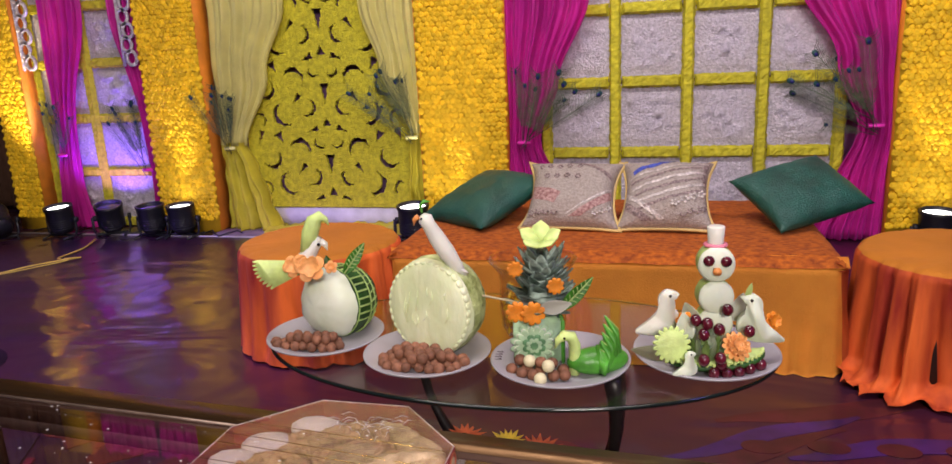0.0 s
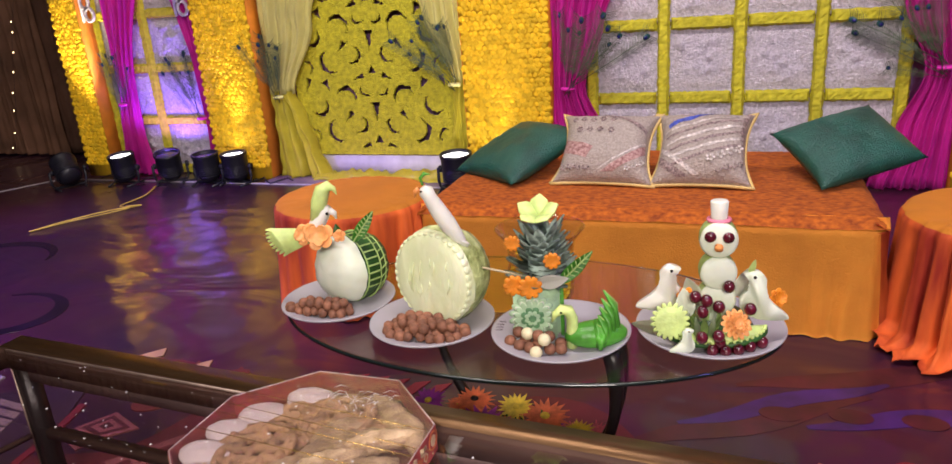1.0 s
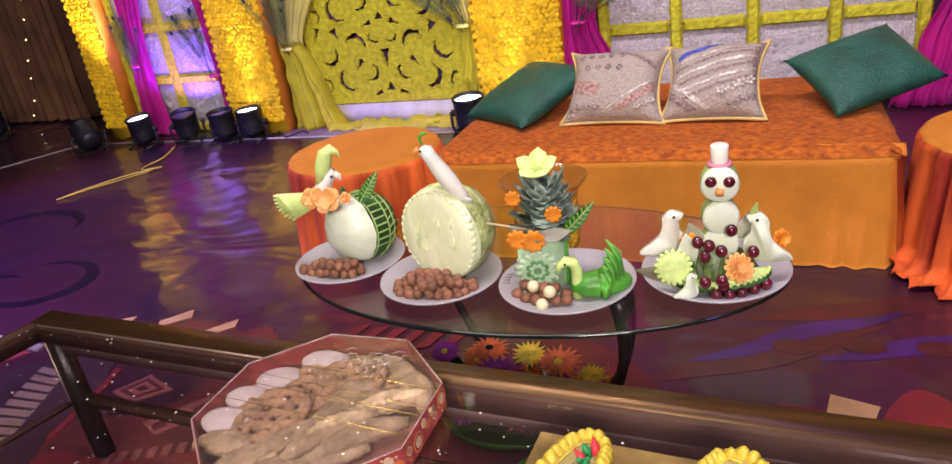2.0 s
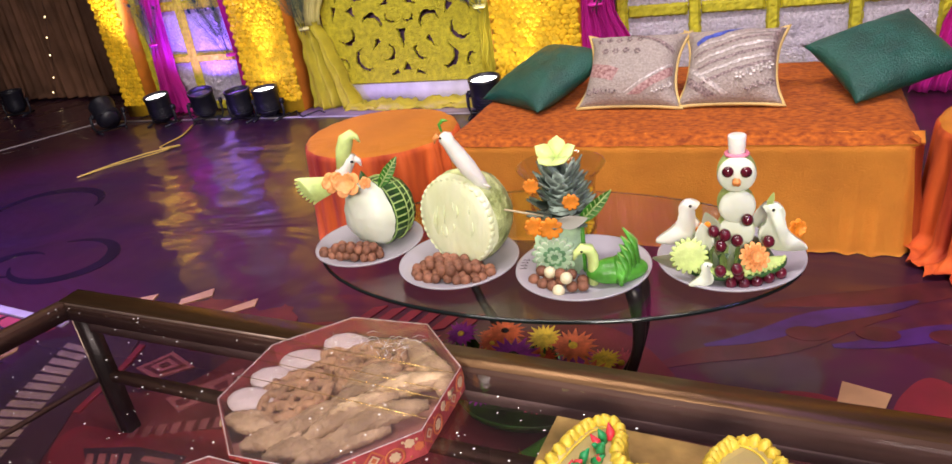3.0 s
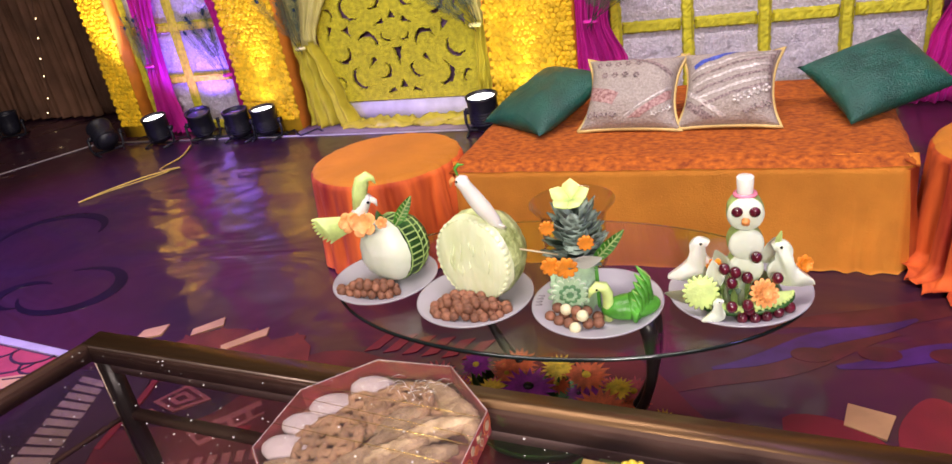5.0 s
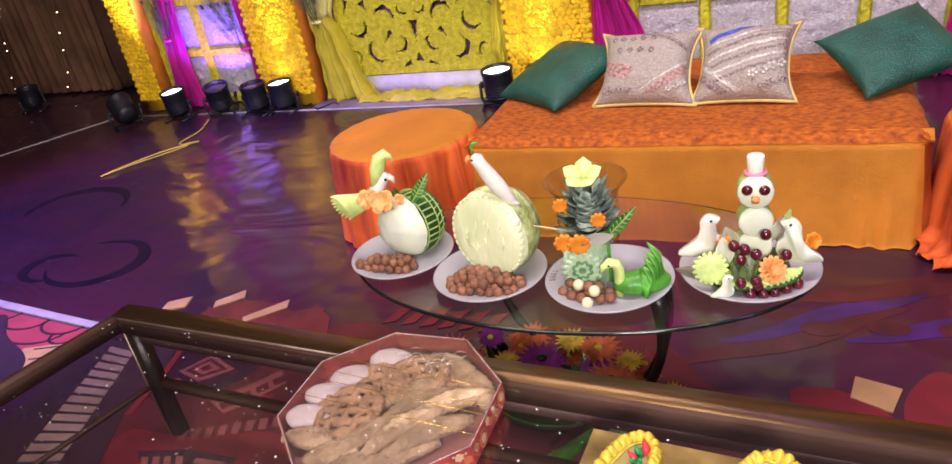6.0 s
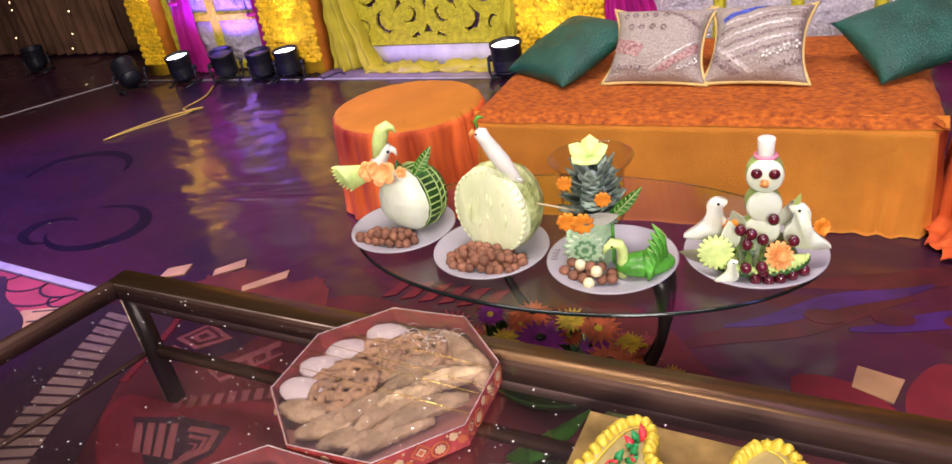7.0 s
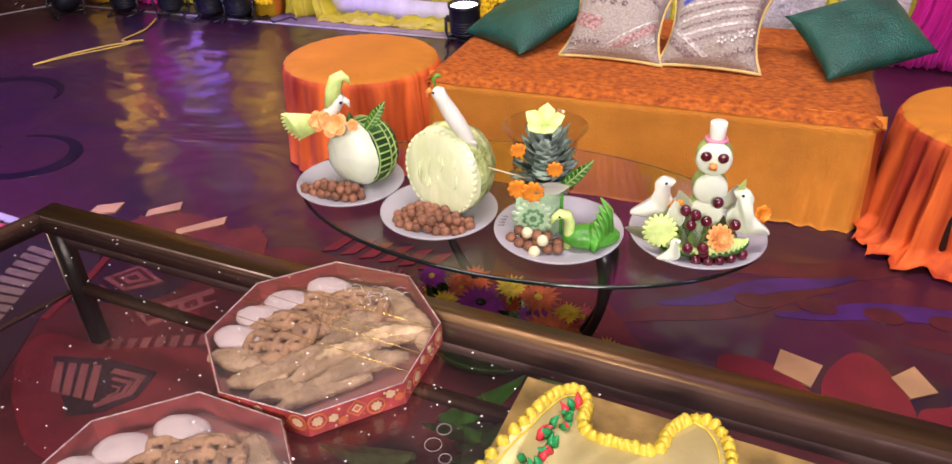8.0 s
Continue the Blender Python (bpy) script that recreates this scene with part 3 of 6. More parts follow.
# ---- scroll panel ----
def scroll_panel():
    pan = thing("scroll_panel", "lime flower-covered panel cut with scrolls, on a white base board", "panel", T(-1.74, PANEL - 0.02, 0))
    holes = []

    def crescent(x, z, r, a, f=0.40):
        for s in (1, -1):
            ca, sa = math.cos(a), math.sin(a)
            holes.append(("c", s * x, z, r, s * x + s * ca * r * f, z + sa * r * f, r * 0.96))

    def drop(x, z, w, h, a):
        for s in ((1, -1) if abs(x) > 0.01 else (1,)):
            holes.append(("d", s * x, z, w, h, s * a, 0))
    for k in range(4):
        z0 = 0.22 + 0.44 * k
        crescent(0.12, z0 + 0.12, 0.055, 0.4)
        crescent(0.29, z0 + 0.08, 0.075, 2.7)
        crescent(0.40, z0 + 0.24, 0.065, 0.9)
        crescent(0.20, z0 + 0.30, 0.070, -1.2)
        crescent(0.06, z0 + 0.34, 0.040, 2.2)
        crescent(0.46, z0 + 0.05, 0.045, -0.5)
        drop(0.0, z0 + 0.20, 0.032, 0.065, 0.0)
        drop(0.20, z0 + 0.17, 0.020, 0.045, 0.7)
        drop(0.33, z0 + 0.37, 0.028, 0.040, -0.5)
        drop(0.0, z0 + 0.03, 0.030, 0.030, 3.14)
        drop(0.47, z0 + 0.38, 0.022, 0.045, 0.3)
        drop(0.10, z0 - 0.02, 0.018, 0.040, 1.2)

    def hole(x, z):
        wob = 0.010 * noise.noise((x * 30, z * 30, 3))
        for kind, a, b, c, d, e, f in holes:
            if kind == "c":
                if (x - a) ** 2 + (z - b) ** 2 < (c + wob) ** 2 and (x - d) ** 2 + (z - e) ** 2 > f * f:
                    return True
            else:
                px, pz = x - a, z - b
                ce, se = math.cos(e), math.sin(e)
                qx, qz = px * ce + pz * se, -px * se + pz * ce
                if -d < qz < d and abs(qx) < (c + wob) * (qz + d) / (2 * d):
                    return True
        return False
    step, x0, x1, z0, z1 = 0.0075, -0.56, 0.56, 0.145, 1.75
    nx, nz = int((x1 - x0) / step), int((z1 - z0) / step)
    grid, verts, faces = {}, [], []
    rnd = random.Random(7)

    def vert(i, j, back):
        key = (i, j, back)
        if key not in grid:
            grid[key] = len(verts)
            verts.append((x0 + i * step, 0.02 if back else rnd.uniform(-0.0035, 0.002), z0 + j * step))
        return grid[key]
    solid = {(i, j) for i in range(nx) for j in range(nz) if not hole(x0 + (i + 0.5) * step, z0 + (j + 0.5) * step)}
    for i, j in sorted(solid):
        faces.append([vert(i, j, 0), vert(i + 1, j, 0), vert(i + 1, j + 1, 0), vert(i, j + 1, 0)])
        for di, dj, a, b in ((1, 0, (i + 1, j), (i + 1, j + 1)), (-1, 0, (i, j), (i, j + 1)), (0, 1, (i, j + 1), (i + 1, j + 1)), (0, -1, (i, j), (i + 1, j))):
            if (i + di, j + dj) not in solid:
                faces.append([vert(*a, 0), vert(*b, 0), vert(*b, 1), vert(*a, 1)])
    me = bpy.data.meshes.new("cut_board")
    me.from_pydata(verts, [], faces)
    me.materials.append(M["lime_flowers"])
    ob = new("cut_board", me)
    ob.parent = pan
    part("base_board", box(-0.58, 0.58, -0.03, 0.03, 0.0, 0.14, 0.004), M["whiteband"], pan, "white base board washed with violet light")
    return pan


scroll_panel()
tagged(part("stage_board", box(-2.5, -1.12, 3.99, 4.2, 0.0, 0.012, 0.003), M["riser"]), "flat grey boarding along the foot of the panels", "trim", kind="structure")
tagged(part("edge_tape", box(-4.3, -0.9, 3.96, 3.985, 0.001, 0.006), M["tape"]), "pale strip of tape along the stage edge", "tape", kind="structure")

# ---- curtains ----
CL = "gathered magenta satin curtain tied back with peacock feathers"
curtain(CL, [(2.6, -3.80, -3.30, 1), (1.5, -3.70, -3.32, 1), (0.62, -3.70, -3.53, 0.8), (0.35, -3.74, -3.53, 0.9), (0.01, -3.80, -3.48, 1)], 4.14, 5, 0.030, M["magenta"], 1)
curtain(CL, [(2.6, -3.30, -2.93, 1), (1.45, -3.15, -2.93, 1), (0.72, -3.02, -2.93, 0.8), (0.4, -3.0, -2.93, 0.8), (0.01, -3.02, -2.92, 1)], 4.14, 4, 0.025, M["magenta"], 2)
curtain(CL, [(2.6, -0.56, 0.2, 1), (1.35, -0.56, -0.10, 1), (0.90, -0.56, -0.27, 1), (0.56, -0.56, -0.38, 0.7), (0.3, -0.56, -0.28, 1), (0.01, -0.57, -0.24, 1)], 4.12, 4.5, 0.035, M["magenta"], 3)
curtain(CL, [(2.6, 0.6, 1.44, 1), (1.35, 0.95, 1.44, 1), (0.95, 1.15, 1.44, 1), (0.60, 1.27, 1.44, 0.7), (0.3, 1.16, 1.44, 1), (0.01, 1.06, 1.45, 1)], 4.12, 4.5, 0.035, M["magenta"], 4)
def split_curtain(upper, lower, y, folds, seed):
    c = thing("curtain", CY, "curtain", group="stage curtains")
    part("upper_cloth", curtain_bm(upper, y, folds, 0.032, seed), M["cream_satin"], c, "pale lime voile above the tie")
    part("lower_cloth", curtain_bm(lower, y - 0.004, folds * 0.6, 0.04, seed + 9, 70, 30), M["lime_satin"], c, "bright yellow satin tail below the tie")


CY = "pale lime satin curtain tied back with peacock feathers"
split_curtain([(2.6, -2.48, -1.70, 1), (1.4, -2.42, -1.92, 1), (1.0, -2.43, -2.06, 1), (0.56, -2.45, -2.25, 0.6)], [(0.58, -2.45, -2.25, 0.6), (0.42, -2.45, -2.20, 1), (0.2, -2.45, -2.12, 1.2), (0.01, -2.46, -2.04, 1.4)], 4.13, 4, 5)
split_curtain([(2.6, -1.75, -1.09, 1), (1.4, -1.45, -1.09, 1), (1.0, -1.34, -1.09, 1), (0.60, -1.17, -1.09, 0.6)], [(0.62, -1.17, -1.09, 0.6), (0.3, -1.19, -1.09, 1), (0.01, -1.22, -1.09, 1)], 4.13, 3, 6)


def puddle(name, label, x0, x1, y, h, w, seed):
    """A length of satin lying along the foot of the panel in loose folds."""
    def fn(u, v):
        x = x0 + (x1 - x0) * u
        a = math.pi * v
        hh = h * (0.55 + 0.45 * noise.noise((u * 5, seed, 0))) * (0.35 + 0.65 * u)
        f = 0.018 * noise.noise((u * 22 + v * 3, v * 5, seed)) + 0.02 * noise.noise((u * 9 - v * 2, v * 4, seed + 3))
        return (x, y - w * math.cos(a) * (0.8 + 0.3 * noise.noise((u * 6, 2, seed))) + f, max(0.014, 0.012 + hh * math.sin(a) + f * 1.3))
    return tagged(part(name, sheet(fn, 70, 16, 0.003), M["lime_satin"]), label, "fabric")


puddle("fabric_swag", "lime satin swag lying in loose folds on the boards", -2.16, -1.13, 4.10, 0.13, 0.07, 2)


# ---- peacock feathers ----
def feather_meshes():
    rnd = random.Random(5)
    bm = tube([(0, 0, 0), (0.005, 0, 0.25), (0, 0, 0.46)], [0.0022, 0.0018, 0.001], 4)
    for k in range(72):
        s = 0.14 + 0.32 * k / 72
        side = 1 if k % 2 else -1
        L = (0.030 + 0.05 * (k / 72)) * rnd.uniform(0.8, 1.15)
        a, b = Vector((0, 0, s)), Vector((side * L * 0.8, rnd.uniform(-0.01, 0.01), s + L * 0.75))
        mid = (a + b) / 2 + Vector((side * 0.006, 0, -0.004))
        vs = [bm.verts.new(p) for p in (a, a + Vector((0, 0, 0.0035)), mid + Vector((0, 0, 0.003)), mid, b)]
        bm.faces.new((vs[0], vs[1], vs[2], vs[3]))
        bm.faces.new((vs[3], vs[2], vs[4]))
    barbs = mesh_of(bm, "feather", M["peacock"])
    teal = mesh_of(blob(T(0, -0.003, 0.445) @ S(0.014, 0.002, 0.020), 12, 6), "eye", M["peacock_teal"])
    blue = mesh_of(blob(T(0, -0.006, 0.44) @ S(0.008, 0.0025, 0.010), 10, 6), "pupil", M["peacock_blue"])
    return barbs, teal, blue


FEATHER = feather_meshes()


def feather_bunch(x, z, lean, spread, n, seed, size=1.0, y=4.075, tie_cloth="magenta"):
    rnd = random.Random(seed)
    b = thing("feather_bunch", "bunch of peacock feathers tucked into a curtain tie", "feathers", T(x, y, z), "feather bunches")
    for k in range(n):
        a = lean + spread * ((k + 0.5) / n - 0.5) * 2 + rnd.uniform(-0.08, 0.08)
        s = size * rnd.uniform(0.65, 1.1)
        m = T(rnd.uniform(-0.02, 0.02), rnd.uniform(-0.03, 0.02), rnd.uniform(-0.05, 0.03)) @ Euler((rnd.uniform(-0.05, 0.25), a, rnd.uniform(-0.5, 0.5)), "XYZ").to_matrix().to_4x4() @ S(s, s, s)
        f = share("feather", FEATHER[0], b, m)
        e = share("eye", FEATHER[1], f, Matrix())
        share("pupil", FEATHER[2], f, T(0, 0, 0))
    tie = lathe([(0.036, -0.010), (0.040, 0.0), (0.036, 0.010)], 16, True)
    bmesh.ops.transform(tie, matrix=S(1, 0.5, 1), verts=tie.verts)
    part("tie", tie, M[tie_cloth], b)
    return b


feather_bunch(-2.35, 0.55, -0.10, 0.40, 10, 1, 0.85, tie_cloth="cream_satin")
feather_bunch(-1.14, 0.60, -0.50, 0.50, 10, 2, 0.85, tie_cloth="cream_satin")
feather_bunch(-0.47, 0.56, 0.45, 0.6, 9, 3)
feather_bunch(1.34, 0.62, -0.75, 0.6, 10, 4)
feather_bunch(-3.62, 0.52, 0.1, 0.35, 8, 5, 0.8)
feather_bunch(-2.97, 0.42, -0.25, 0.3, 8, 6, 0.9)

# carved silver arch trim beside the narrow lattice
for x in (-3.78, -3.0):
    a = thing("arch_trim", "silver carved scroll trim on the lattice arch", "trim", T(x, 4.11, 1.08), "arch trims")
    for k in range(6):
        ring = lathe([(0.028, -0.008), (0.045, -0.008), (0.045, 0.008), (0.028, 0.008)], 14, True)
        bmesh.ops.transform(ring, matrix=T(0.012 * (-1) ** k, 0, 0.05 + 0.085 * k) @ pose(0, 0, 0, 90) @ S(1.0, 1.2, 1), verts=ring.verts)
        part("scroll", ring, M["silver"], a)
    part("edge", box(-0.055, -0.04, -0.01, 0.01, 0, 0.56, 0.004), M["silver"], a)


# ---- stage lamps ----
def par_lamp(x, y, lit, tilt=-8, turn=0, size=1.0):
    lamp = thing("stage_lamp", "black " + ("lit" if lit else "unlit") + " can spotlight on a bracket stand", "lamp", T(x, y, 0) @ pose(0, 0, 0, 0, 0, turn) @ S(size, size, size * 1.06), "stage lamps")
    body = lathe([(0.0, 0.0), (0.055, 0.0), (0.072, 0.025), (0.080, 0.06), (0.084, 0.15), (0.088, 0.155), (0.088, 0.17), (0.078, 0.17), (0.076, 0.15)], 24)
    head = T(0, 0, 0.115) @ pose(0, 0, 0, tilt) @ T(0, 0, -0.085)
    b = part("can", body, M["black"], lamp, at=head)
    part("lens", lathe([(0.0, 0.158), (0.05, 0.157), (0.077, 0.152)], 24), M["lens"] if lit else M["dimlens"], lamp, "glowing white lens" if lit else "dark lens", at=head)
    for k in range(5):
        part("fin", lathe([(0.074, 0), (0.083, 0.0), (0.083, 0.004), (0.074, 0.004)], 20, True), M["black"], b, at=T(0, 0, 0.03 + 0.014 * k))
    yoke = tube([(-0.11, 0, 0.12), (-0.112, 0, 0.05), (-0.10, 0, 0.012), (0.10, 0, 0.012), (0.112, 0, 0.05), (0.11, 0, 0.12)], 0.009, 6)
    part("yoke", yoke, M["black"], lamp)
    for s in (-1, 1):
        k = lathe([(0, 0), (0.018, 0), (0.018, 0.02), (0, 0.02)], 12)
        bmesh.ops.transform(k, matrix=T(s * 0.105, 0, 0.115) @ pose(0, 0, 0, 0, 90, 0), verts=k.verts)
        part("knob", k, M["black"], lamp)
        part("foot", tube([(s * 0.08, -0.09, 0.006), (s * 0.10, 0, 0.012), (s * 0.08, 0.09, 0.006)], 0.007, 6), M["black"], lamp)
    return lamp


LAMPS = [(-3.95, 3.78, 0, -55, 60, 1.0), (-3.56, 3.90, 1, 6, 0, 1.0), (-3.23, 3.97, 0, 12, 30, 1.0), (-2.90, 3.95, 0, 4, 0, 1.0), (-2.69, 3.97, 1, 2, 0, 1.0),
         (-1.11, 3.93, 1, 4, 0, 1.08), (-0.86, 3.98, 1, 2, 0, 1.0), (1.62, 3.95, 1, 3, 0, 1.0), (-5.45, 4.22, 0, 0, 20, 1.0)]
for row in LAMPS:
    par_lamp(*row)
WARM = (1.0, 0.86, 0.55)
spot_lamp("can_beam", (-3.85, 3.86, 0.22), (-3.93, 4.13, 2.4), 130, WARM, 46)
spot_lamp("can_beam", (-2.69, 3.97, 0.22), (-2.60, 4.12, 2.4), 42, WARM, 44)
spot_lamp("can_beam", (-1.11, 3.93, 0.22), (-1.0, 4.12, 2.2), 20, WARM, 46)
spot_lamp("can_beam", (-0.86, 3.98, 0.22), (-0.8, 4.12, 2.2), 20, WARM, 46)
spot_lamp("can_beam", (1.62, 3.95, 0.22), (1.66, 4.12, 2.2), 25, WARM, 46)
# fills added for the violet on the boards; no lit can stands here
spot_lamp("violet_fill", (-3.23, 3.93, 0.22), (-3.3, 4.25, 0.7), 48, (0.25, 0.10, 1.0), 120)
spot_lamp("violet_fill", (-1.75, 3.6, 0.05), (-1.75, 4.25, 0.1), 3, (0.45, 0.25, 1.0), 140)

# cables behind the lamps
for k, (x0, x1) in enumerate(((-3.9, -3.4), (-3.3, -2.75), (-2.75, -2.3), (-1.25, -0.95))):
    pts = [(x0 + (x1 - x0) * i / 10, 4.0 + 0.04 * math.sin(i * 1.3 + k), 0.008 + (0.02 * math.sin(i * 0.9) ** 2)) for i in range(11)]
    tagged(part("power_cable", tube(pts, 0.005, 6), M["black"]), "thin black power cable lying behind the stage lamps", "cable", "power cables")

# ---- dark drapes with fairy lights at the far end ----
for k, (x0, x1, mname) in enumerate(((-8.2, -6.0, "drape_brown"), (-6.1, -4.9, "voile_brown"), (-5.0, -4.0, "drape_brown"))):
    ob = part("drape", curtain_bm([(3.2, x0, x1, 1), (0.02, x0 + 0.05, x1 - 0.02, 1)], 4.72 - 0.05 * (k == 1), 9, 0.05, 20 + k), M[mname])
    tagged(ob, "dark brown floor-length drape hung with tiny fairy lights", "curtain", "hall drapes")
for k, x in enumerate((-5.98, -5.28)):
    st = thing("fairy_light_string", "hanging string of tiny warm fairy lights", "string lights", T(x, 4.60, 0), "fairy light strings")
    rnd = random.Random(40 + k)
    part("wire", tube([(0.36 * (0.02 + 0.2 * i - 0.5) + 0.02 * math.sin(i), 0, 0.02 + 0.2 * i) for i in range(12)], 0.0016, 4), M["black"], st)
    bulb = mesh_of(blob(S(0.0048, 0.0048, 0.0065), 8, 6), "bulb", M["fairy"])
    for i in range(13):
        z = 0.10 + 0.15 * i + rnd.uniform(-0.05, 0.05)
        share("bulb", bulb, st, T(0.36 * (z - 0.5) + rnd.uniform(-0.02, 0.02), -0.01, z))


# ---- carpet motifs ----
def motif(name, label, outline, material, z=0.004, smooth_n=0):
    pts = smooth_outline(outline, smooth_n) if smooth_n else outline
    return tagged(part(name, slab(pts, 0.0005, z), material, smooth=False), label, "carpet motif", kind="structure")


R1 = "red woven carpet motif"
big = [(-0.25 + (1.30 + 0.10 * math.cos(9 * a)) * math.cos(a), 0.75 + (1.02 + 0.10 * math.cos(9 * a)) * math.sin(a)) for a in (2 * math.pi * i / 120 for i in range(120))]
motif("carpet_motif", "large deep red scalloped carpet flower", big, M["carpet_red"], 0.002)
for i, (cx, cy, rx, ry, rot) in enumerate(((-1.42, 1.72, 0.16, 0.08, 0.5), (-1.18, 1.66, 0.18, 0.08, 0.9))):
    pet = []
    for px, py in smooth_outline([(1.0, 0.0), (0.45, 0.75), (-0.4, 0.95), (-1.0, 0.35), (-0.9, -0.5), (-0.1, -0.9), (0.6, -0.6)], 4):
        pet.append((cx + rx * px * math.cos(rot) - ry * py * math.sin(rot), cy + rx * px * math.sin(rot) + ry * py * math.cos(rot)))
    motif("carpet_petal", "red carpet petal", pet, M["carpet_ray"], 0.003 + 0.0005 * i)
for i, pet in enumerate(([(0.48, 1.615), (0.62, 1.628), (0.735, 1.515), (0.70, 1.40), (0.55, 1.42)], [(0.735, 1.58), (0.775, 1.69), (0.833, 1.748), (0.895, 1.70), (0.945, 1.56), (0.92, 1.40), (0.76, 1.40)], [(0.95, 1.55), (1.02, 1.60), (1.12, 1.66), (1.25, 1.58), (1.25, 1.38), (0.98, 1.38)])):
    motif("carpet_petal", "bright red pointed carpet petal", pet, M["carpet_bright"], 0.003 + 0.0005 * i, 4)
for q in (((0.636, 1.695), (0.741, 1.662), (0.71, 1.57), (0.62, 1.61)), ((0.902, 1.668), (0.962, 1.731), (1.006, 1.646), (0.94, 1.603)),
          ((-1.76, 1.75), (-1.68, 1.80), (-1.66, 1.73), (-1.75, 1.69)), ((-1.55, 1.78), (-1.47, 1.87), (-1.44, 1.82), (-1.53, 1.74)), ((-1.36, 1.70), (-1.24, 1.83), (-1.22, 1.78), (-1.34, 1.67))):
    motif("carpet_lozenge", "cream lozenge woven into the carpet", list(q), M["carpet_cream"], 0.006)
# scaled rose motif and dark curl beyond the plastic's edge
motif("carpet_motif", "rose red carpet field with dark scale lines", [(-3.4, 1.69), (-2.66, 1.615), (-1.92, 1.535), (-2.0, 1.43), (-2.12, 1.37), (-2.9, 0.9), (-3.4, 0.9)], M["carpet_rose"], 0.003)
for cx, cy, rx, ry in ((-2.34, 1.57, 0.13, 0.085), (-2.12, 1.56, 0.11, 0.075), (-2.22, 1.51, 0.17, 0.10), (-2.04, 1.49, 0.07, 0.055), (-2.5, 1.60, 0.10, 0.07)):
    arc = [(cx + (rx - o) * math.cos(a), cy + (ry - o) * math.sin(a)) for o, aa in ((0.0, range(13)), (0.011, range(12, -1, -1))) for a in (math.pi + math.pi * k / 12 for k in aa)]
    motif("carpet_scale", "dark scalloped line in the rose carpet", arc, M["carpet_navy"], 0.005)
motif("carpet_motif", "cream woven band beside the dark curl", [(-2.15, 1.395), (-2.0, 1.45), (-1.94, 1.39), (-1.99, 1.24), (-2.08, 1.16)], M["carpet_cream"], 0.0045)
for k in range(3):
    x, y = -2.10 + 0.035 * k, 1.40 - 0.055 * k
    motif("carpet_joint", "dark joint line in the cream band", [(x, y), (x + 0.10, y + 0.035), (x + 0.104, y + 0.028), (x + 0.004, y - 0.007)], M["carpet_navy"], 0.0055)
motif("carpet_motif", "dark plum curl in the carpet", [(-2.47, 1.57), (-2.323, 1.457), (-2.118, 1.37), (-2.035, 1.293), (-2.033, 1.206), (-2.09, 1.13), (-2.5, 1.0), (-2.9, 1.1), (-2.9, 1.45), (-2.6, 1.50)], M["carpet_navy"], 0.0065, 4)
motif("tape_strip", "pale tape along the edge of the plastic sheeting", [(-3.4, 1.70), (-2.66, 1.625), (-1.9, 1.543), (-1.9, 1.577), (-2.66, 1.665), (-3.4, 1.745)], M["tape"], 0.007)
motif("tape_strip", "thin pale line across the stage floor", [(-5.2, 2.30), (-4.28, 3.94), (-4.26, 3.93), (-5.17, 2.29)], M["tape"], 0.003)
# rust red rays behind the low table
for k, (tx, ty, bx, by, w) in enumerate(((-1.66, 1.83, -1.38, 1.60, 0.05), (-1.53, 1.92, -1.28, 1.62, 0.06), (-1.36, 1.93, -1.16, 1.62, 0.06), (-1.16, 1.92, -1.02, 1.62, 0.06), (-1.80, 1.72, -1.50, 1.58, 0.04), (-1.42, 1.80, -1.20, 1.60, 0.05))[:4]):
    tx, ty = tx + 0.35 * (bx - tx), ty + 0.35 * (by - ty)
    d = Vector((tx - bx, ty - by)).normalized()
    nx, ny = -d.y * w, d.x * w
    motif("carpet_ray", "rust red pointed ray of the carpet flower", [(bx + nx, by + ny), (bx - nx, by - ny), ((bx + tx) / 2 - nx, (by + ty) / 2 - ny), (tx, ty), ((bx + tx) / 2 + nx, (by + ty) / 2 + ny)], M["carpet_ray"], 0.0022 + 0.0004 * k)
# maroon streaks on the purple field, and blue-violet light streaks put in as colour
for k, (ax, ay, bx, by, w, mname) in enumerate(((0.16, 1.66, 0.80, 2.03, 0.045, "carpet_maroon"), (0.45, 2.02, 1.25, 2.30, 0.05, "carpet_maroon"), (0.95, 1.82, 1.75, 2.0, 0.05, "carpet_maroon"), (0.30, 1.80, 0.85, 2.12, 0.035, "floor_violet_light"), (0.62, 1.86, 1.25, 2.05, 0.04, "floor_violet_light"), (1.15, 1.70, 1.75, 1.78, 0.05, "floor_violet_light"))):
    d = Vector((bx - ax, by - ay)).normalized()
    out = []
    for i in range(24):
        q = (i if i < 12 else 23 - i) / 11
        o = (1 if i < 12 else -1) * w * math.sin(math.pi * min(0.97, max(0.03, q))) ** 0.7 + 0.012 * math.sin(9 * q + k)
        out.append((ax + (bx - ax) * q - d.y * o, ay + (by - ay) * q + d.x * o))
    motif("carpet_streak", "deep red streak in the purple carpet" if mname == "carpet_maroon" else "violet light streak on the floor sheeting, put in as colour", out, M[mname], 0.0010 + 0.00015 * k)
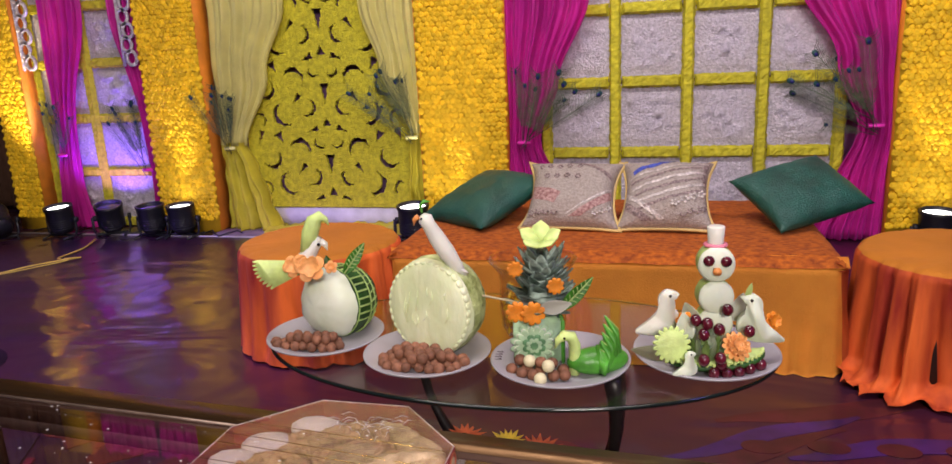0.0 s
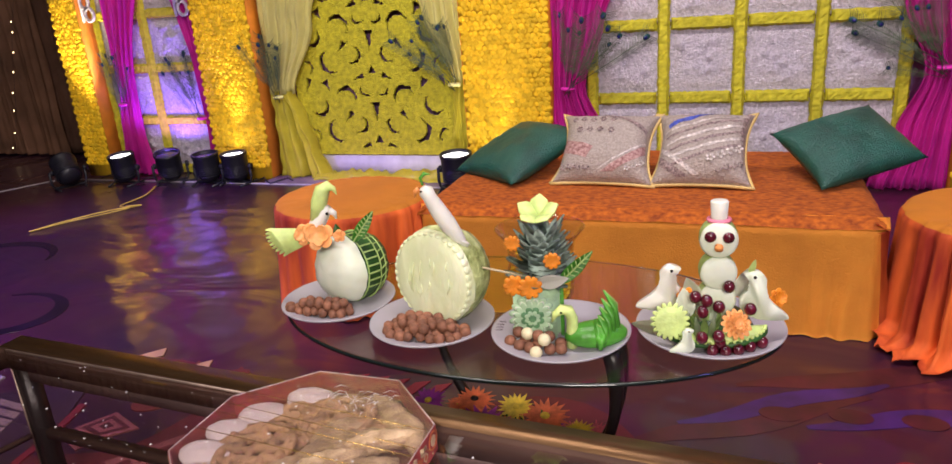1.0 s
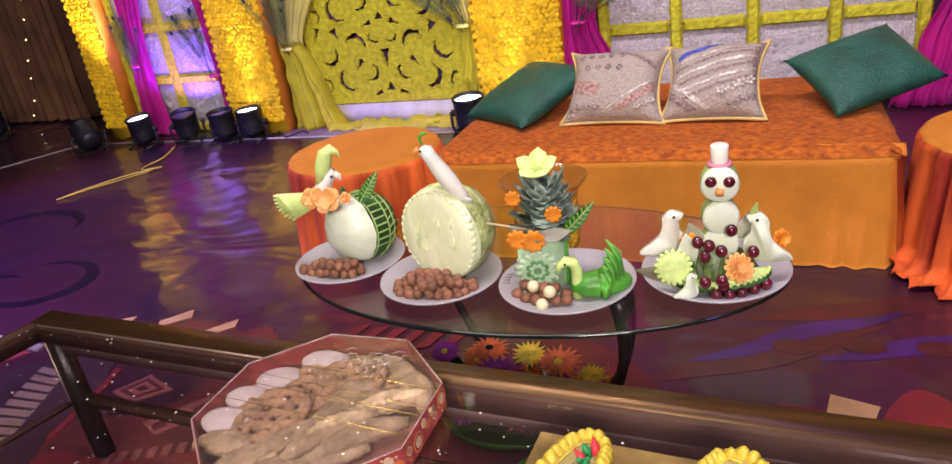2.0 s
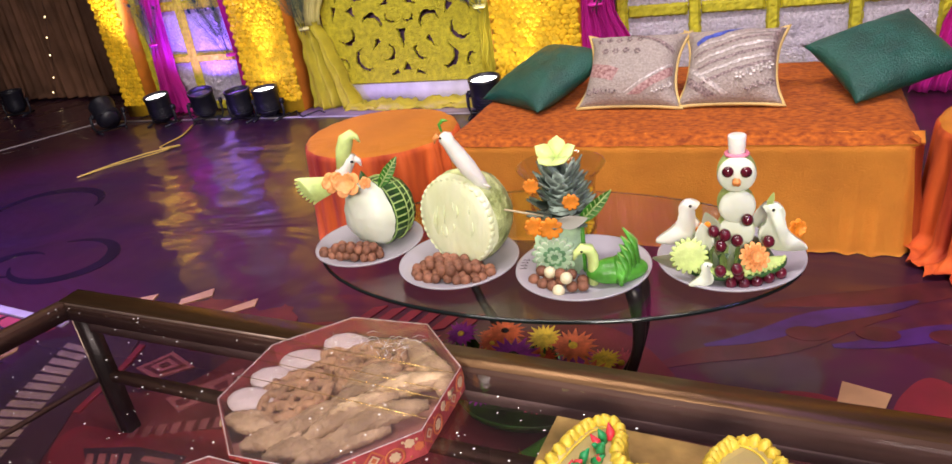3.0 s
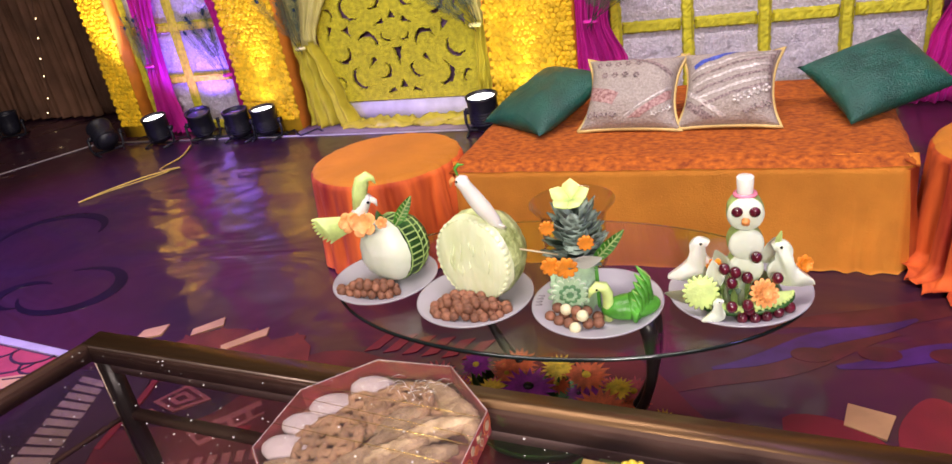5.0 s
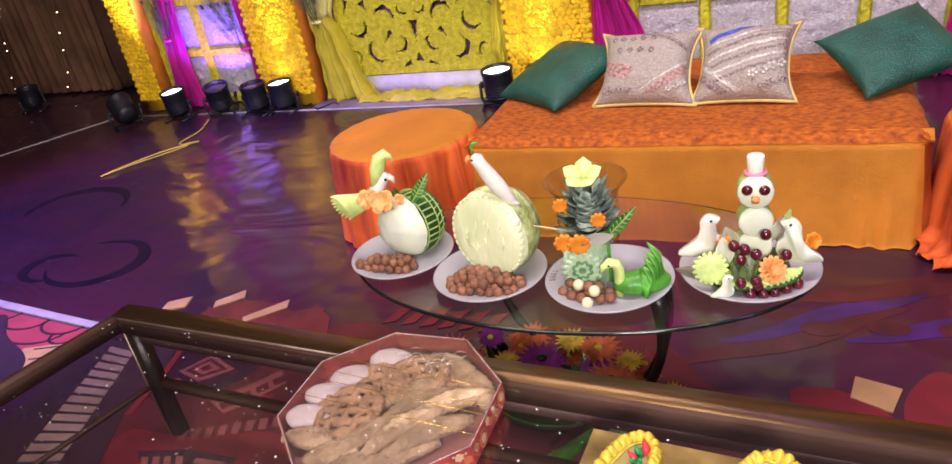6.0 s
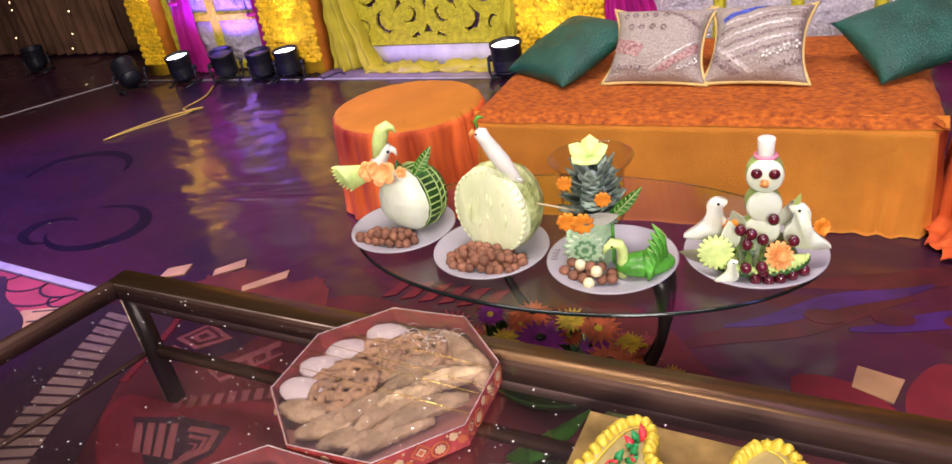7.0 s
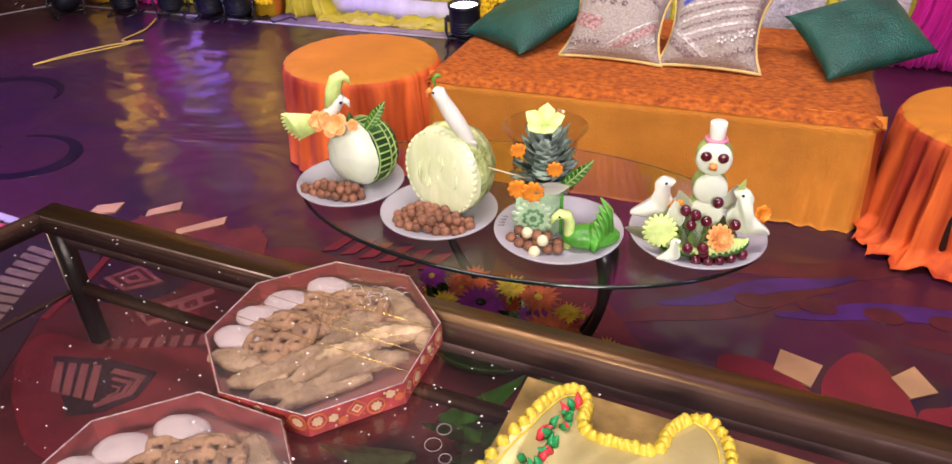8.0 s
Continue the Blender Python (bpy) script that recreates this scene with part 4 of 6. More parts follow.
# swirl on the purple field
for cx, cy, r, t0, t1, wd in ((-2.42, 2.0, 0.24, -2.6, 2.2, 0.035), (-2.62, 1.93, 0.14, 1.2, 5.2, 0.03), (-3.1, 2.5, 0.3, 0.2, 3.6, 0.04)):
    pts = []
    for k in range(25):
        a = t0 + (t1 - t0) * k / 24
        w = wd * math.sin(math.pi * (k + 1) / 26)
        pts.append(((cx + (r + w) * math.cos(a), cy + 0.8 * (r + w) * math.sin(a)), (cx + (r - w) * math.cos(a), cy + 0.8 * (r - w) * math.sin(a))))
    motif("carpet_swirl", "dark swirl woven into the purple carpet", [p[0] for p in pts] + [p[1] for p in pts[::-1]], M["carpet_swirl"], 0.002)
# striped ladder and stepped diamonds under the low table
n = 19
for k in range(n):
    q = k / 14.5
    ax, ay, bx, by = -1.774 + 0.188 * q, 1.462 - 0.61 * q, -1.648 + 0.206 * q, 1.437 - 0.553 * q
    motif("carpet_stripe", "grey-cream bar of a ladder stripe in the carpet", [(ax, ay), (bx, by + 0.012), (bx + 0.009, by - 0.016), (ax + 0.009, ay - 0.028)], M["carpet_grey"], 0.006)
motif("carpet_motif", "dark band round the ladder stripe", [(-1.90, 1.45), (-1.56, 1.62), (-1.46, 1.42), (-1.42, 1.16), (-1.20, 0.7), (-1.45, 0.45), (-1.75, 0.6)], M["carpet_navy"], 0.0045)
MED = [(-1.356, 1.05), (-1.292, 0.958), (-1.202, 0.873), (-1.01, 0.765), (-0.80, 0.79), (-0.72, 0.98), (-0.78, 1.16), (-0.90, 1.195), (-1.12, 1.128), (-1.328, 1.122)]
motif("carpet_motif", "rose border of the red carpet medallion", MED, M["carpet_bright"], 0.005, 4)
motif("carpet_motif", "crimson field of the carpet medallion", [(-1.05 + (x + 1.05) * 0.90, 0.98 + (y - 0.98) * 0.88) for x, y in MED], M["carpet_field"], 0.0058, 4)
motif("carpet_motif", "dark heart of the red medallion", [(-1.247, 1.045), (-1.09, 1.085), (-0.921, 1.085), (-0.905, 0.99), (-0.955, 0.92), (-1.03, 0.88)], M["carpet_navy"], 0.0066)
for k in range(4):
    x = -1.215 + 0.036 * k
    y = 1.030 + 0.008 * k
    motif("carpet_stripe", "dull pink slanting bar in the medallion", [(x, y), (x + 0.022, y + 0.004), (x + 0.100, y - 0.092 - 0.006 * k), (x + 0.074, y - 0.094 - 0.006 * k)], M["carpet_dull"], 0.0074)
for f in (1.0, 0.62, 0.28):
    c0 = Vector((-0.985, 0.985))
    arm = [(-1.04, 1.06), (-0.94, 1.065), (-0.925, 0.995), (-0.985, 0.925), (-0.997, 0.938), (-0.945, 0.995), (-0.955, 1.045), (-1.04, 1.042)]
    motif("carpet_stripe", "dull pink bent bar in the medallion", [(c0.x + (x - c0.x) * f, c0.y + (y - c0.y) * f) for x, y in arm], M["carpet_dull"], 0.0074)
# nested lozenges, square chain and pink ladder between the medallion and the rail
NEST = [(-1.39, 1.385), (-1.325, 1.485), (-1.19, 1.43), (-1.28, 1.352)]
for f, mname, z in ((1.0, "carpet_dull", 0.0050), (0.74, "carpet_red", 0.0058), (0.50, "carpet_dull", 0.0066), (0.24, "carpet_red", 0.0074)):
    motif("carpet_lozenge", "nested dull pink lozenge in the carpet", [(-1.295 + (x + 1.295) * f, 1.415 + (y - 1.415) * f) for x, y in NEST], M[mname], z)
motif("carpet_block", "small dull pink block in the carpet", [(-1.379, 1.335), (-1.368, 1.357), (-1.285, 1.325), (-1.292, 1.297)], M["carpet_dull"], 0.005)
motif("carpet_streak", "thin rose line in the carpet", [(-1.485, 1.50), (-1.46, 1.50), (-1.432, 1.40), (-1.395, 1.165), (-1.42, 1.165), (-1.457, 1.40)], M["carpet_bright"], 0.0055)
motif("carpet_block", "dull pink chain of squares in the carpet", [(-1.166, 1.275), (-1.017, 1.452), (-0.965, 1.398), (-1.084, 1.236)], M["carpet_dull"], 0.005)
for k in range(4):
    x, y = -1.105 + 0.036 * k, 1.272 + 0.043 * k
    motif("carpet_block", "dark square in the pink chain", [(x - 0.022, y), (x + 0.004, y + 0.030), (x + 0.028, y + 0.006), (x + 0.002, y - 0.022)], M["carpet_red"], 0.006)
for k in range(8):
    x, y = -1.17 + 0.037 * k, 1.142 + 0.016 * k
    motif("carpet_stripe", "dull pink rung above the medallion", [(x, y), (x + 0.022, y + 0.009), (x + 0.040, y - 0.034), (x + 0.018, y - 0.040)], M["carpet_dull"], 0.0052)
for k in range(5):
    x, y = -1.02 + 0.06 * k, 1.33 - 0.015 * k
    motif("carpet_block", "dull red block in the carpet border", [(x, y), (x + 0.045, y + 0.012), (x + 0.06, y - 0.03), (x + 0.014, y - 0.04)], M["carpet_bright"], 0.0046)
for cx, cy in ((0.735, 1.925), (0.91, 1.935), (0.56, 1.90), (1.08, 1.95)):
    motif("carpet_dot", "dull red oval woven into the purple carpet", [(cx + 0.055 * math.cos(a), cy + 0.035 * math.sin(a)) for a in (2 * math.pi * k / 24 for k in range(24))], M["carpet_maroon"], 0.0024)
for k in range(6):
    x = -0.80 + 0.07 * k
    motif("carpet_stripe", "bright red bar in the carpet border", [(x, 1.74), (x + 0.045, 1.76), (x + 0.075, 1.86), (x + 0.03, 1.84)], M["carpet_field"], 0.004)
# yellow strap on the floor
tagged(part("yellow_strap", join(tube(smooth_line([(-3.32, 2.90, 0.006), (-3.26, 3.08, 0.008), (-3.14, 3.28, 0.012), (-3.00, 3.42, 0.012), (-3.06, 3.36, 0.02)]), 0.010, 6, 0.4), tube(smooth_line([(-3.32, 2.90, 0.006), (-3.22, 3.06, 0.012), (-3.09, 3.24, 0.014), (-3.04, 3.36, 0.012), (-3.14, 3.40, 0.010), (-3.16, 3.62, 0.008), (-3.26, 3.84, 0.008)]), 0.008, 6, 0.4)), M["cable_yellow"]), "loose yellow strap lying on the plastic sheeting", "strap")


# ---- day bed and stools ----
def day_bed():
    bed = thing("day_bed", "low day bed covered in bright orange crushed velvet", "bed", T(0.085, 2.9, 0))
    hx, hy, h = 0.79, 0.475, 0.39

    def top(u, v):
        x, y = (u - 0.5) * 2 * hx, (v - 0.5) * 2 * hy
        e = min(hx - abs(x), hy - abs(y))
        drop = 0.034 * (1 - min(1, e / 0.055)) ** 2 + 0.004 * noise.noise((x * 14, y * 14, 4)) * (1 - min(1, e / 0.06))
        return (x, y, h - drop + 0.004 * noise.noise((x * 6, y * 6, 1)))
    part("top_cover", sheet(top, 80, 50), M["velvet_top"], bed, "crushed velvet top with mottled nap, its dimmer light put in the colour")

    def skirt(length, fold, seed):
        def fn(u, v):
            f = fold * (0.3 + v) * (math.sin(u * length * 26 + 2.5 * noise.noise((u * 5, seed, 0))) * 0.5 + noise.noise((u * length * 7, v * 1.2, seed)))
            if fold < 0.5:   # gathers towards the lower corner of the smooth front
                f += 0.55 * math.exp(-((u - 0.90) / 0.055) ** 2) * v ** 1.5 * math.sin(u * length * 85 + 3 * v)
                f += 0.4 * math.exp(-((u - 0.985) / 0.02) ** 2) * v * math.sin(u * length * 140)
            if v < 0.08:
                a = math.pi / 2 * v / 0.08
                return ((u - 0.5) * length, 0.045 * math.cos(a) - 0.003 - f * 0.022 * math.sin(a), h - 0.040 + (0.036 if fold < 0.7 else 0.026) * math.cos(a) + 0.003 * noise.noise((u * length * 30, seed, 7)))
            w = (v - 0.08) / 0.92
            return ((u - 0.5) * length, -0.003 - 0.045 * w ** 1.5 - f * 0.022 + 0.05 * max(0.0, (abs(u - 0.5) - 0.47) / 0.03) ** 2, h - 0.040 - (h - 0.046 + 0.004) * w + 0.006 * w * noise.noise((u * 9, seed, 4)))
        return fn
    # front drape takes the brighter velvet that carries the frontal light
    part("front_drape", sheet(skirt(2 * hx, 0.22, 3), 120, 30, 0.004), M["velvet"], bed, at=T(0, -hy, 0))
    # side drapes carry their shade in a redder colour than the front
    part("side_drape", sheet(skirt(2 * hy, 1.0, 5), 80, 30, 0.004), M["velvet_shaded"], bed, at=T(-hx, 0, 0) @ pose(0, 0, 0, 0, 0, -90))
    part("side_drape", sheet(skirt(2 * hy, 1.0, 6), 80, 30, 0.004), M["velvet_shaded"], bed, at=T(hx, 0, 0) @ pose(0, 0, 0, 0, 0, 90))
    part("back_drape", sheet(skirt(2 * hx, 0.6, 8), 80, 20, 0.004), M["velvet"], bed, at=T(0, hy, 0) @ pose(0, 0, 0, 0, 0, 180))
    return bed


day_bed()


def draped_stool(cx, cy, r, h, spill, seed, squash=1.0, label="", gather=0.0):
    """One cloth over a round stool; its folds bunch round the angle gather."""
    st = thing("draped_stool", label, "stool", T(cx, cy, 0), "draped stools")
    rd = 0.035   # rounding of the rim

    def fold(a, v):
        d = math.atan2(math.sin(a - gather), math.cos(a - gather))
        k = noise.noise((math.cos(a) * 1.7, math.sin(a) * 1.7, seed))
        ph = 18 * a + 8 * k + 2.2 * math.sin(3 * a + seed) + 0.5 * noise.noise((a * 4, v * 2, seed))
        loose = 0.42 + 0.8 * math.exp(-(d / 0.75) ** 2) + 0.35 * abs(k)
        sharp = math.sin(ph)
        sharp = sharp * (1 - 0.35 * sharp)
        fine = math.sin(2.7 * ph + 3 * k) * math.exp(-(d / 0.6) ** 2)
        return loose * (sharp + 0.45 * fine)

    def cover(u, v):
        a = 2 * math.pi * u
        if v < 0.25:
            rr = (r - rd) * v / 0.25
            z = h + 0.003 * noise.noise((rr * math.cos(a) * 9, rr * math.sin(a) * 9, seed))
            if v > 0.15:
                z += 0.004 * (v - 0.15) / 0.1 * fold(a, 0) * 0.4
        elif v < 0.36:
            b = math.pi / 2 * (v - 0.25) / 0.11
            rr = r - rd + rd * math.sin(b) + 0.006 * fold(a, 0.1) * math.sin(b)
            z = h - rd + rd * math.cos(b) + 0.0016 * fold(a, 0) * math.cos(b)
        else:
            w = (v - 0.36) / 0.64
            low = max(0.0, (w - 0.80) / 0.20)
            rr = r + (0.007 + 0.026 * w) * (1 - 0.55 * low) * fold(a, w) + 0.02 * w + spill * low ** 1.5 * (0.85 + 0.35 * noise.noise((math.cos(a) * 2.5, math.sin(a) * 2.5, seed)))
            z = h - rd - (h - rd - 0.006) * min(1.0, w * 1.06 if spill > 0.03 else w)
            z = max(0.008, z)
            if low > 0:
                z += spill * 0.30 * low * abs(math.sin(11 * a + 5 * noise.noise((a * 3, seed, 5)) + 3 * w))
        return (rr * math.cos(a), squash * rr * math.sin(a), z)
    # one cloth in two colours: lit top, skirt with shade put in
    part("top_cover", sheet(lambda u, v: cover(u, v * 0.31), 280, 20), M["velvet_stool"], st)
    part("skirt", sheet(lambda u, v: cover(u, 0.31 + 0.69 * v), 280, 44), M["velvet_shaded"], st, "gathered orange velvet skirt, its redder shade put in the colour")
    part("frame", lathe([(0, 0.0), (r * 0.8, 0.0), (r * 0.86, 0.02), (r * 0.86, h - 0.03), (r * 0.7, h - 0.01), (0, h - 0.01)], 32), M["iron"], st)
    return st


draped_stool(-1.00, 2.50, 0.313, 0.405, 0.008, 1, 0.95, "round stool covered with pleated orange velvet", radians(-50))
draped_stool(1.24, 2.50, 0.33, 0.405, 0.085, 2, 0.95, "round stool in orange velvet spilling onto the floor", radians(-125))


# ---- cushions ----
def cushion_surf(w, h, t, ear):
    def surf(u, v, side, lift=0.0):
        x, y = (u - 0.5) * 2, (v - 0.5) * 2
        pinch = 1 - ear * (1.0 if y > 0 else 0.35) * (1 - abs(x) ** 2.4) * abs(y) ** 3, 1 - ear * (1 - abs(y) ** 2.4) * abs(x) ** 3
        d = t * (max(0, 1 - abs(x) ** 2.6) * max(0, 1 - abs(y) ** 2.6)) ** 0.55
        d += (0.010 * noise.noise((x * 2.5, y * 2.5, w * 9)) + 0.005 * noise.noise((x * 7, y * 7, w * 5))) * (1 - max(abs(x), abs(y)) ** 4)
        return (x * w / 2 * pinch[1], y * h / 2 * pinch[0], side * (d + lift))
    return surf


def cushion(L, B, R, t, material, name, label, seed, ear=0.10):
    L, B, R = Vector(L), Vector(B), Vector(R)
    ux, uy = R - B, L - B
    w, h = ux.length, uy.length
    ux.normalize()
    n = ux.cross(uy).normalized()
    uy = n.cross(ux)
    m = Matrix((ux, uy, n)).transposed().to_4x4()
    m.translation = (L + R) / 2
    c = thing(name, label, "cushion", m, "cushions")
    surf = cushion_surf(w, h, t, ear)
    body = join(sheet(lambda u, v: surf(u, v, 1), 26, 26), sheet(lambda u, v: surf(u, v, -1), 26, 26))
    bmesh.ops.remove_doubles(body, verts=body.verts, dist=0.0005)
    part("cover", body, material, c)
    return c, surf


GL = "shiny dark green brocade cushion leaning on the day bed"
cushion((-0.700, 2.90, 0.41), (-0.405, 2.635, 0.405), (-0.165, 2.97, 0.545), 0.07, M["green_cushion"], "cushion", GL, 1)
cushion((0.525, 2.935, 0.545), (0.712, 2.70, 0.405), (1.065, 2.90, 0.475), 0.07, M["green_cushion"], "cushion", GL, 2)


def piping(c, surf, material):
    pts = [(0, s / 14) for s in range(14)] + [(s / 14, 1) for s in range(14)] + [(1, 1 - s / 14) for s in range(14)] + [(1 - s / 14, 0) for s in range(15)]
    part("piping", tube([surf(u, v, 0) for u, v in pts], 0.007, 6), material, c, "gold fabric border")


def band(c, surf, a, b, material, nu=40, nv=4, lift=0.002):
    """Cloth strip between two lines of the cushion's face, each ((u, v), (u, v))."""
    (a0, a1), (b0, b1) = a, b

    def fn(u, v):
        p = [(a0[i] + (a1[i] - a0[i]) * u) * (1 - v) + (b0[i] + (b1[i] - b0[i]) * u) * v for i in (0, 1)]
        return surf(min(0.985, max(0.015, p[0])), min(0.985, max(0.015, p[1])), 1, lift)
    part("woven_band", sheet(fn, nu, nv), material, c)


def motifs_row(c, surf, a, b, n, r, material, petals=6):
    for k in range(n):
        s = (k + 0.5) / n
        u, v = a[0] + (b[0] - a[0]) * s, a[1] + (b[1] - a[1]) * s
        o = Vector(surf(u, v, 1, 0.003))
        bm = join(*[blob(T(o.x + r * 0.62 * math.cos(i * 2 * math.pi / petals), o.y + r * 0.62 * math.sin(i * 2 * math.pi / petals), o.z) @ S(r * 0.36, r * 0.36, 0.002), 8, 5) for i in range(petals)])
        part("embroidered_flower", bm, material, c)


c, sf = cushion((-0.215, 2.965, 0.618), (-0.290, 2.735, 0.398), (0.108, 2.715, 0.398), 0.092, M["brocade"], "cushion", "beige brocade cushion with pink and plum embroidered bands", 3, 0.20)
piping(c, sf, M["gold_piping"])
motifs_row(c, sf, (0.12, 0.80), (0.62, 0.76), 5, 0.013, M["brocade_dark"])
motifs_row(c, sf, (0.20, 0.62), (0.62, 0.58), 4, 0.014, M["brocade_dark"])
band(c, sf, ((0.45, 0.95), (0.95, 0.66)), ((0.45, 0.89), (0.93, 0.60)), M["brocade_dark"])
band(c, sf, ((0.05, 0.52), (0.42, 0.36)), ((0.05, 0.34), (0.36, 0.22)), M["brocade_pink"])
band(c, sf, ((0.50, 0.08), (0.96, 0.46)), ((0.62, 0.08), (0.96, 0.34)), M["brocade_pink"])
band(c, sf, ((0.46, 0.10), (0.95, 0.50)), ((0.485, 0.10), (0.955, 0.475)), M["silver_thread"])
motifs_row(c, sf, (0.08, 0.14), (0.40, 0.12), 4, 0.016, M["brocade_dark"], 5)
motifs_row(c, sf, (0.72, 0.10), (0.94, 0.24), 3, 0.014, M["silver_thread"], 5)
c, sf = cushion((0.135, 2.965, 0.618), (0.100, 2.72, 0.398), (0.472, 2.705, 0.400), 0.092, M["brocade"], "cushion", "plum and silver brocade cushion with a blue stripe", 4, 0.20)
piping(c, sf, M["gold_piping"])
band(c, sf, ((0.14, 0.70), (0.58, 0.94)), ((0.16, 0.64), (0.60, 0.88)), M["brocade_blue"])
for k in range(6):
    o = 0.085 * k
    band(c, sf, ((0.10 + o * 0.3, 0.60 - o), (0.95, 0.90 - o)), ((0.10 + o * 0.3, 0.565 - o), (0.95, 0.865 - o)), M["brocade_dark"] if k % 2 else M["silver_thread"])
band(c, sf, ((0.05, 0.42), (0.50, 0.06)), ((0.05, 0.36), (0.44, 0.05)), M["silver_thread"])
band(c, sf, ((0.05, 0.30), (0.40, 0.04)), ((0.05, 0.20), (0.28, 0.04)), M["brocade_dark"])
motifs_row(c, sf, (0.55, 0.20), (0.92, 0.40), 4, 0.019, M["silver_thread"], 5)
motifs_row(c, sf, (0.64, 0.09), (0.93, 0.22), 4, 0.015, M["brocade_dark"], 5)
band(c, sf, ((0.90, 0.95), (0.97, 0.95)), ((0.90, 0.5), (0.97, 0.5)), M["brocade_dark"], 4, 12)
# ---- oval glass table ----
G = 0.425
oval = thing("oval_table", "oval glass table on dark curved iron legs", "table", T(-0.062, 1.56, 0))
ring = [(0.592 * math.cos(a), 0.33 * math.sin(a)) for a in (2 * math.pi * i / 96 for i in range(96))]
part("glass_top", slab(ring, G - 0.010, G), M["glass_top"], oval, "clear tinted glass top", smooth=False).visible_shadow = False
# edge thins towards the back, where the refracted dark hardly shows
rim = tube([(x * 1.004, y * 1.006, G - 0.005) for x, y in ring + ring[:2]], [0.0031 - 0.0023 * math.sin(2 * math.pi * i / 96) for i in range(98)], 6)
part("polished_edge", rim, M["glass_edge"], oval, "polished glass edge, refracted dark put in its colour")
for sx, sy in ((-1.35, 0.9), (1, -1), (1, -0.55)):
    pts = [(sx * ((0.25 if sy < 0 else 0.19) + 0.03 * math.sin(math.pi * k / 10) - 0.10 * (k / 10) ** 1.5), sy * (0.16 - 0.05 * k / 10), (G - 0.012) * (1 - k / 10) + 0.004) for k in range(11)]
    part("leg", tube(pts, [0.016 + 0.004 * math.cos(k * 0.6) for k in range(11)], 10), M["iron"], oval)

# ---- plates ----
PLATES = [(-0.500, 1.495, 0.140), (-0.222, 1.428, 0.143), (0.076, 1.428, 0.149), (0.379, 1.508, 0.152)]
for x, y, r in PLATES:
    p = part("plate", lathe([(0, 0.006), (r * 0.62, 0.006), (r * 0.72, 0.010), (r * 0.97, 0.021), (r, 0.0215), (r * 1.002, 0.019), (r * 0.98, 0.016), (r * 0.72, 0.003), (r * 0.62, 0.0), (0, 0.0)], 64), M["plate"], at=T(x, y, G + 0.001))
    tagged(p, "round white melamine plate with a raised rim", "plate", "serving plates")
# faint dark handwriting-like marks on one rim, as plain strokes
wr = thing("rim_marks", "dark marker strokes on a plate rim", "marks", T(*PLATES[2][:2], G + 0.0205))
for k in range(4):
    a = 3.02 + 0.10 * k
    part("stroke", tube([(0.132 * math.cos(a), 0.132 * math.sin(a), 0), (0.125 * math.cos(a + 0.05), 0.125 * math.sin(a + 0.05), 0), (0.14 * math.cos(a + 0.06), 0.14 * math.sin(a + 0.06), 0.001)], 0.0006, 4), M["china_ink"], wr)
Z = G + 0.0075


def ball_mesh(r, material, seed):
    return mesh_of(blob(S(r, r, r * 0.93), 12, 8, 0.07, 2.2 + seed), "sweet_ball", material)


BALLS = [ball_mesh(0.0128, M["choco"], s) for s in range(3)]


def sweets(cx, cy, n, rx, ry, seed, layers=2, label="pile of small round brown sweets"):
    rnd = random.Random(seed)
    pile = thing("sweet_pile", label, "sweets", T(cx, cy, Z), "sweet piles")
    spots = []
    for layer in range(layers):
        f, step = 1.0 - 0.30 * layer, 0.0232
        for r in range(-9, 10):
            for c in range(-9, 10):
                x = (c + 0.5 * (r % 2) + 0.35 * layer) * step + rnd.uniform(-0.003, 0.003)
                y = r * step * 0.84 + 0.008 * layer + rnd.uniform(-0.003, 0.003)
                if (x / rx) ** 2 + (y / ry) ** 2 < f * f and len(spots) < n:
                    spots.append((x, y, 0.012 + 0.0175 * layer + rnd.uniform(0, 0.003)))
    for x, y, z in spots:
        s = rnd.uniform(0.88, 1.08)
        share("sweet_ball", BALLS[rnd.randrange(3)], pile, T(x, y, z) @ Euler((rnd.uniform(0, 6), rnd.uniform(0, 6), 0)).to_matrix().to_4x4() @ S(s, s, s))
    return pile


sweets(-0.502, 1.424, 95, 0.092, 0.036, 3)
sweets(-0.212, 1.368, 160, 0.100, 0.052, 4)


def petal_disc(n, r, depth, inner=0.25, cup=0.3):
    """A flower of n rounded petals facing +z."""
    bm = bmesh.new()
    steps = n * 8
    rings = []
    for k, f in enumerate((inner, 0.6, 0.9, 1.0)):
        row = []
        for i in range(steps):
            a = 2 * math.pi * i / steps
            lob = 0.72 + 0.28 * abs(math.sin(n * a / 2)) ** 0.6
            rr = r * f * (1 if k == 0 else lob * (1 if k < 3 else 0.98))
            row.append(bm.verts.new((rr * math.cos(a), rr * math.sin(a), depth + cup * r * f * f - (0.0 if k < 3 else 0.3 * depth))))
        rings.append(row)
    c = bm.verts.new((0, 0, depth))
    for i in range(steps):
        bm.faces.new((c, rings[0][i], rings[0][(i + 1) % steps]))
    low = [bm.verts.new((v.co.x * 0.9, v.co.y * 0.9, v.co.z - depth)) for v in rings[-1]]
    for a, b in list(zip(rings, rings[1:])) + [(rings[-1], low)]:
        for i in range(steps):
            bm.faces.new((a[i], a[(i + 1) % steps], b[(i + 1) % steps], b[i]))
    bm.faces.new(low[::-1])
    return bm


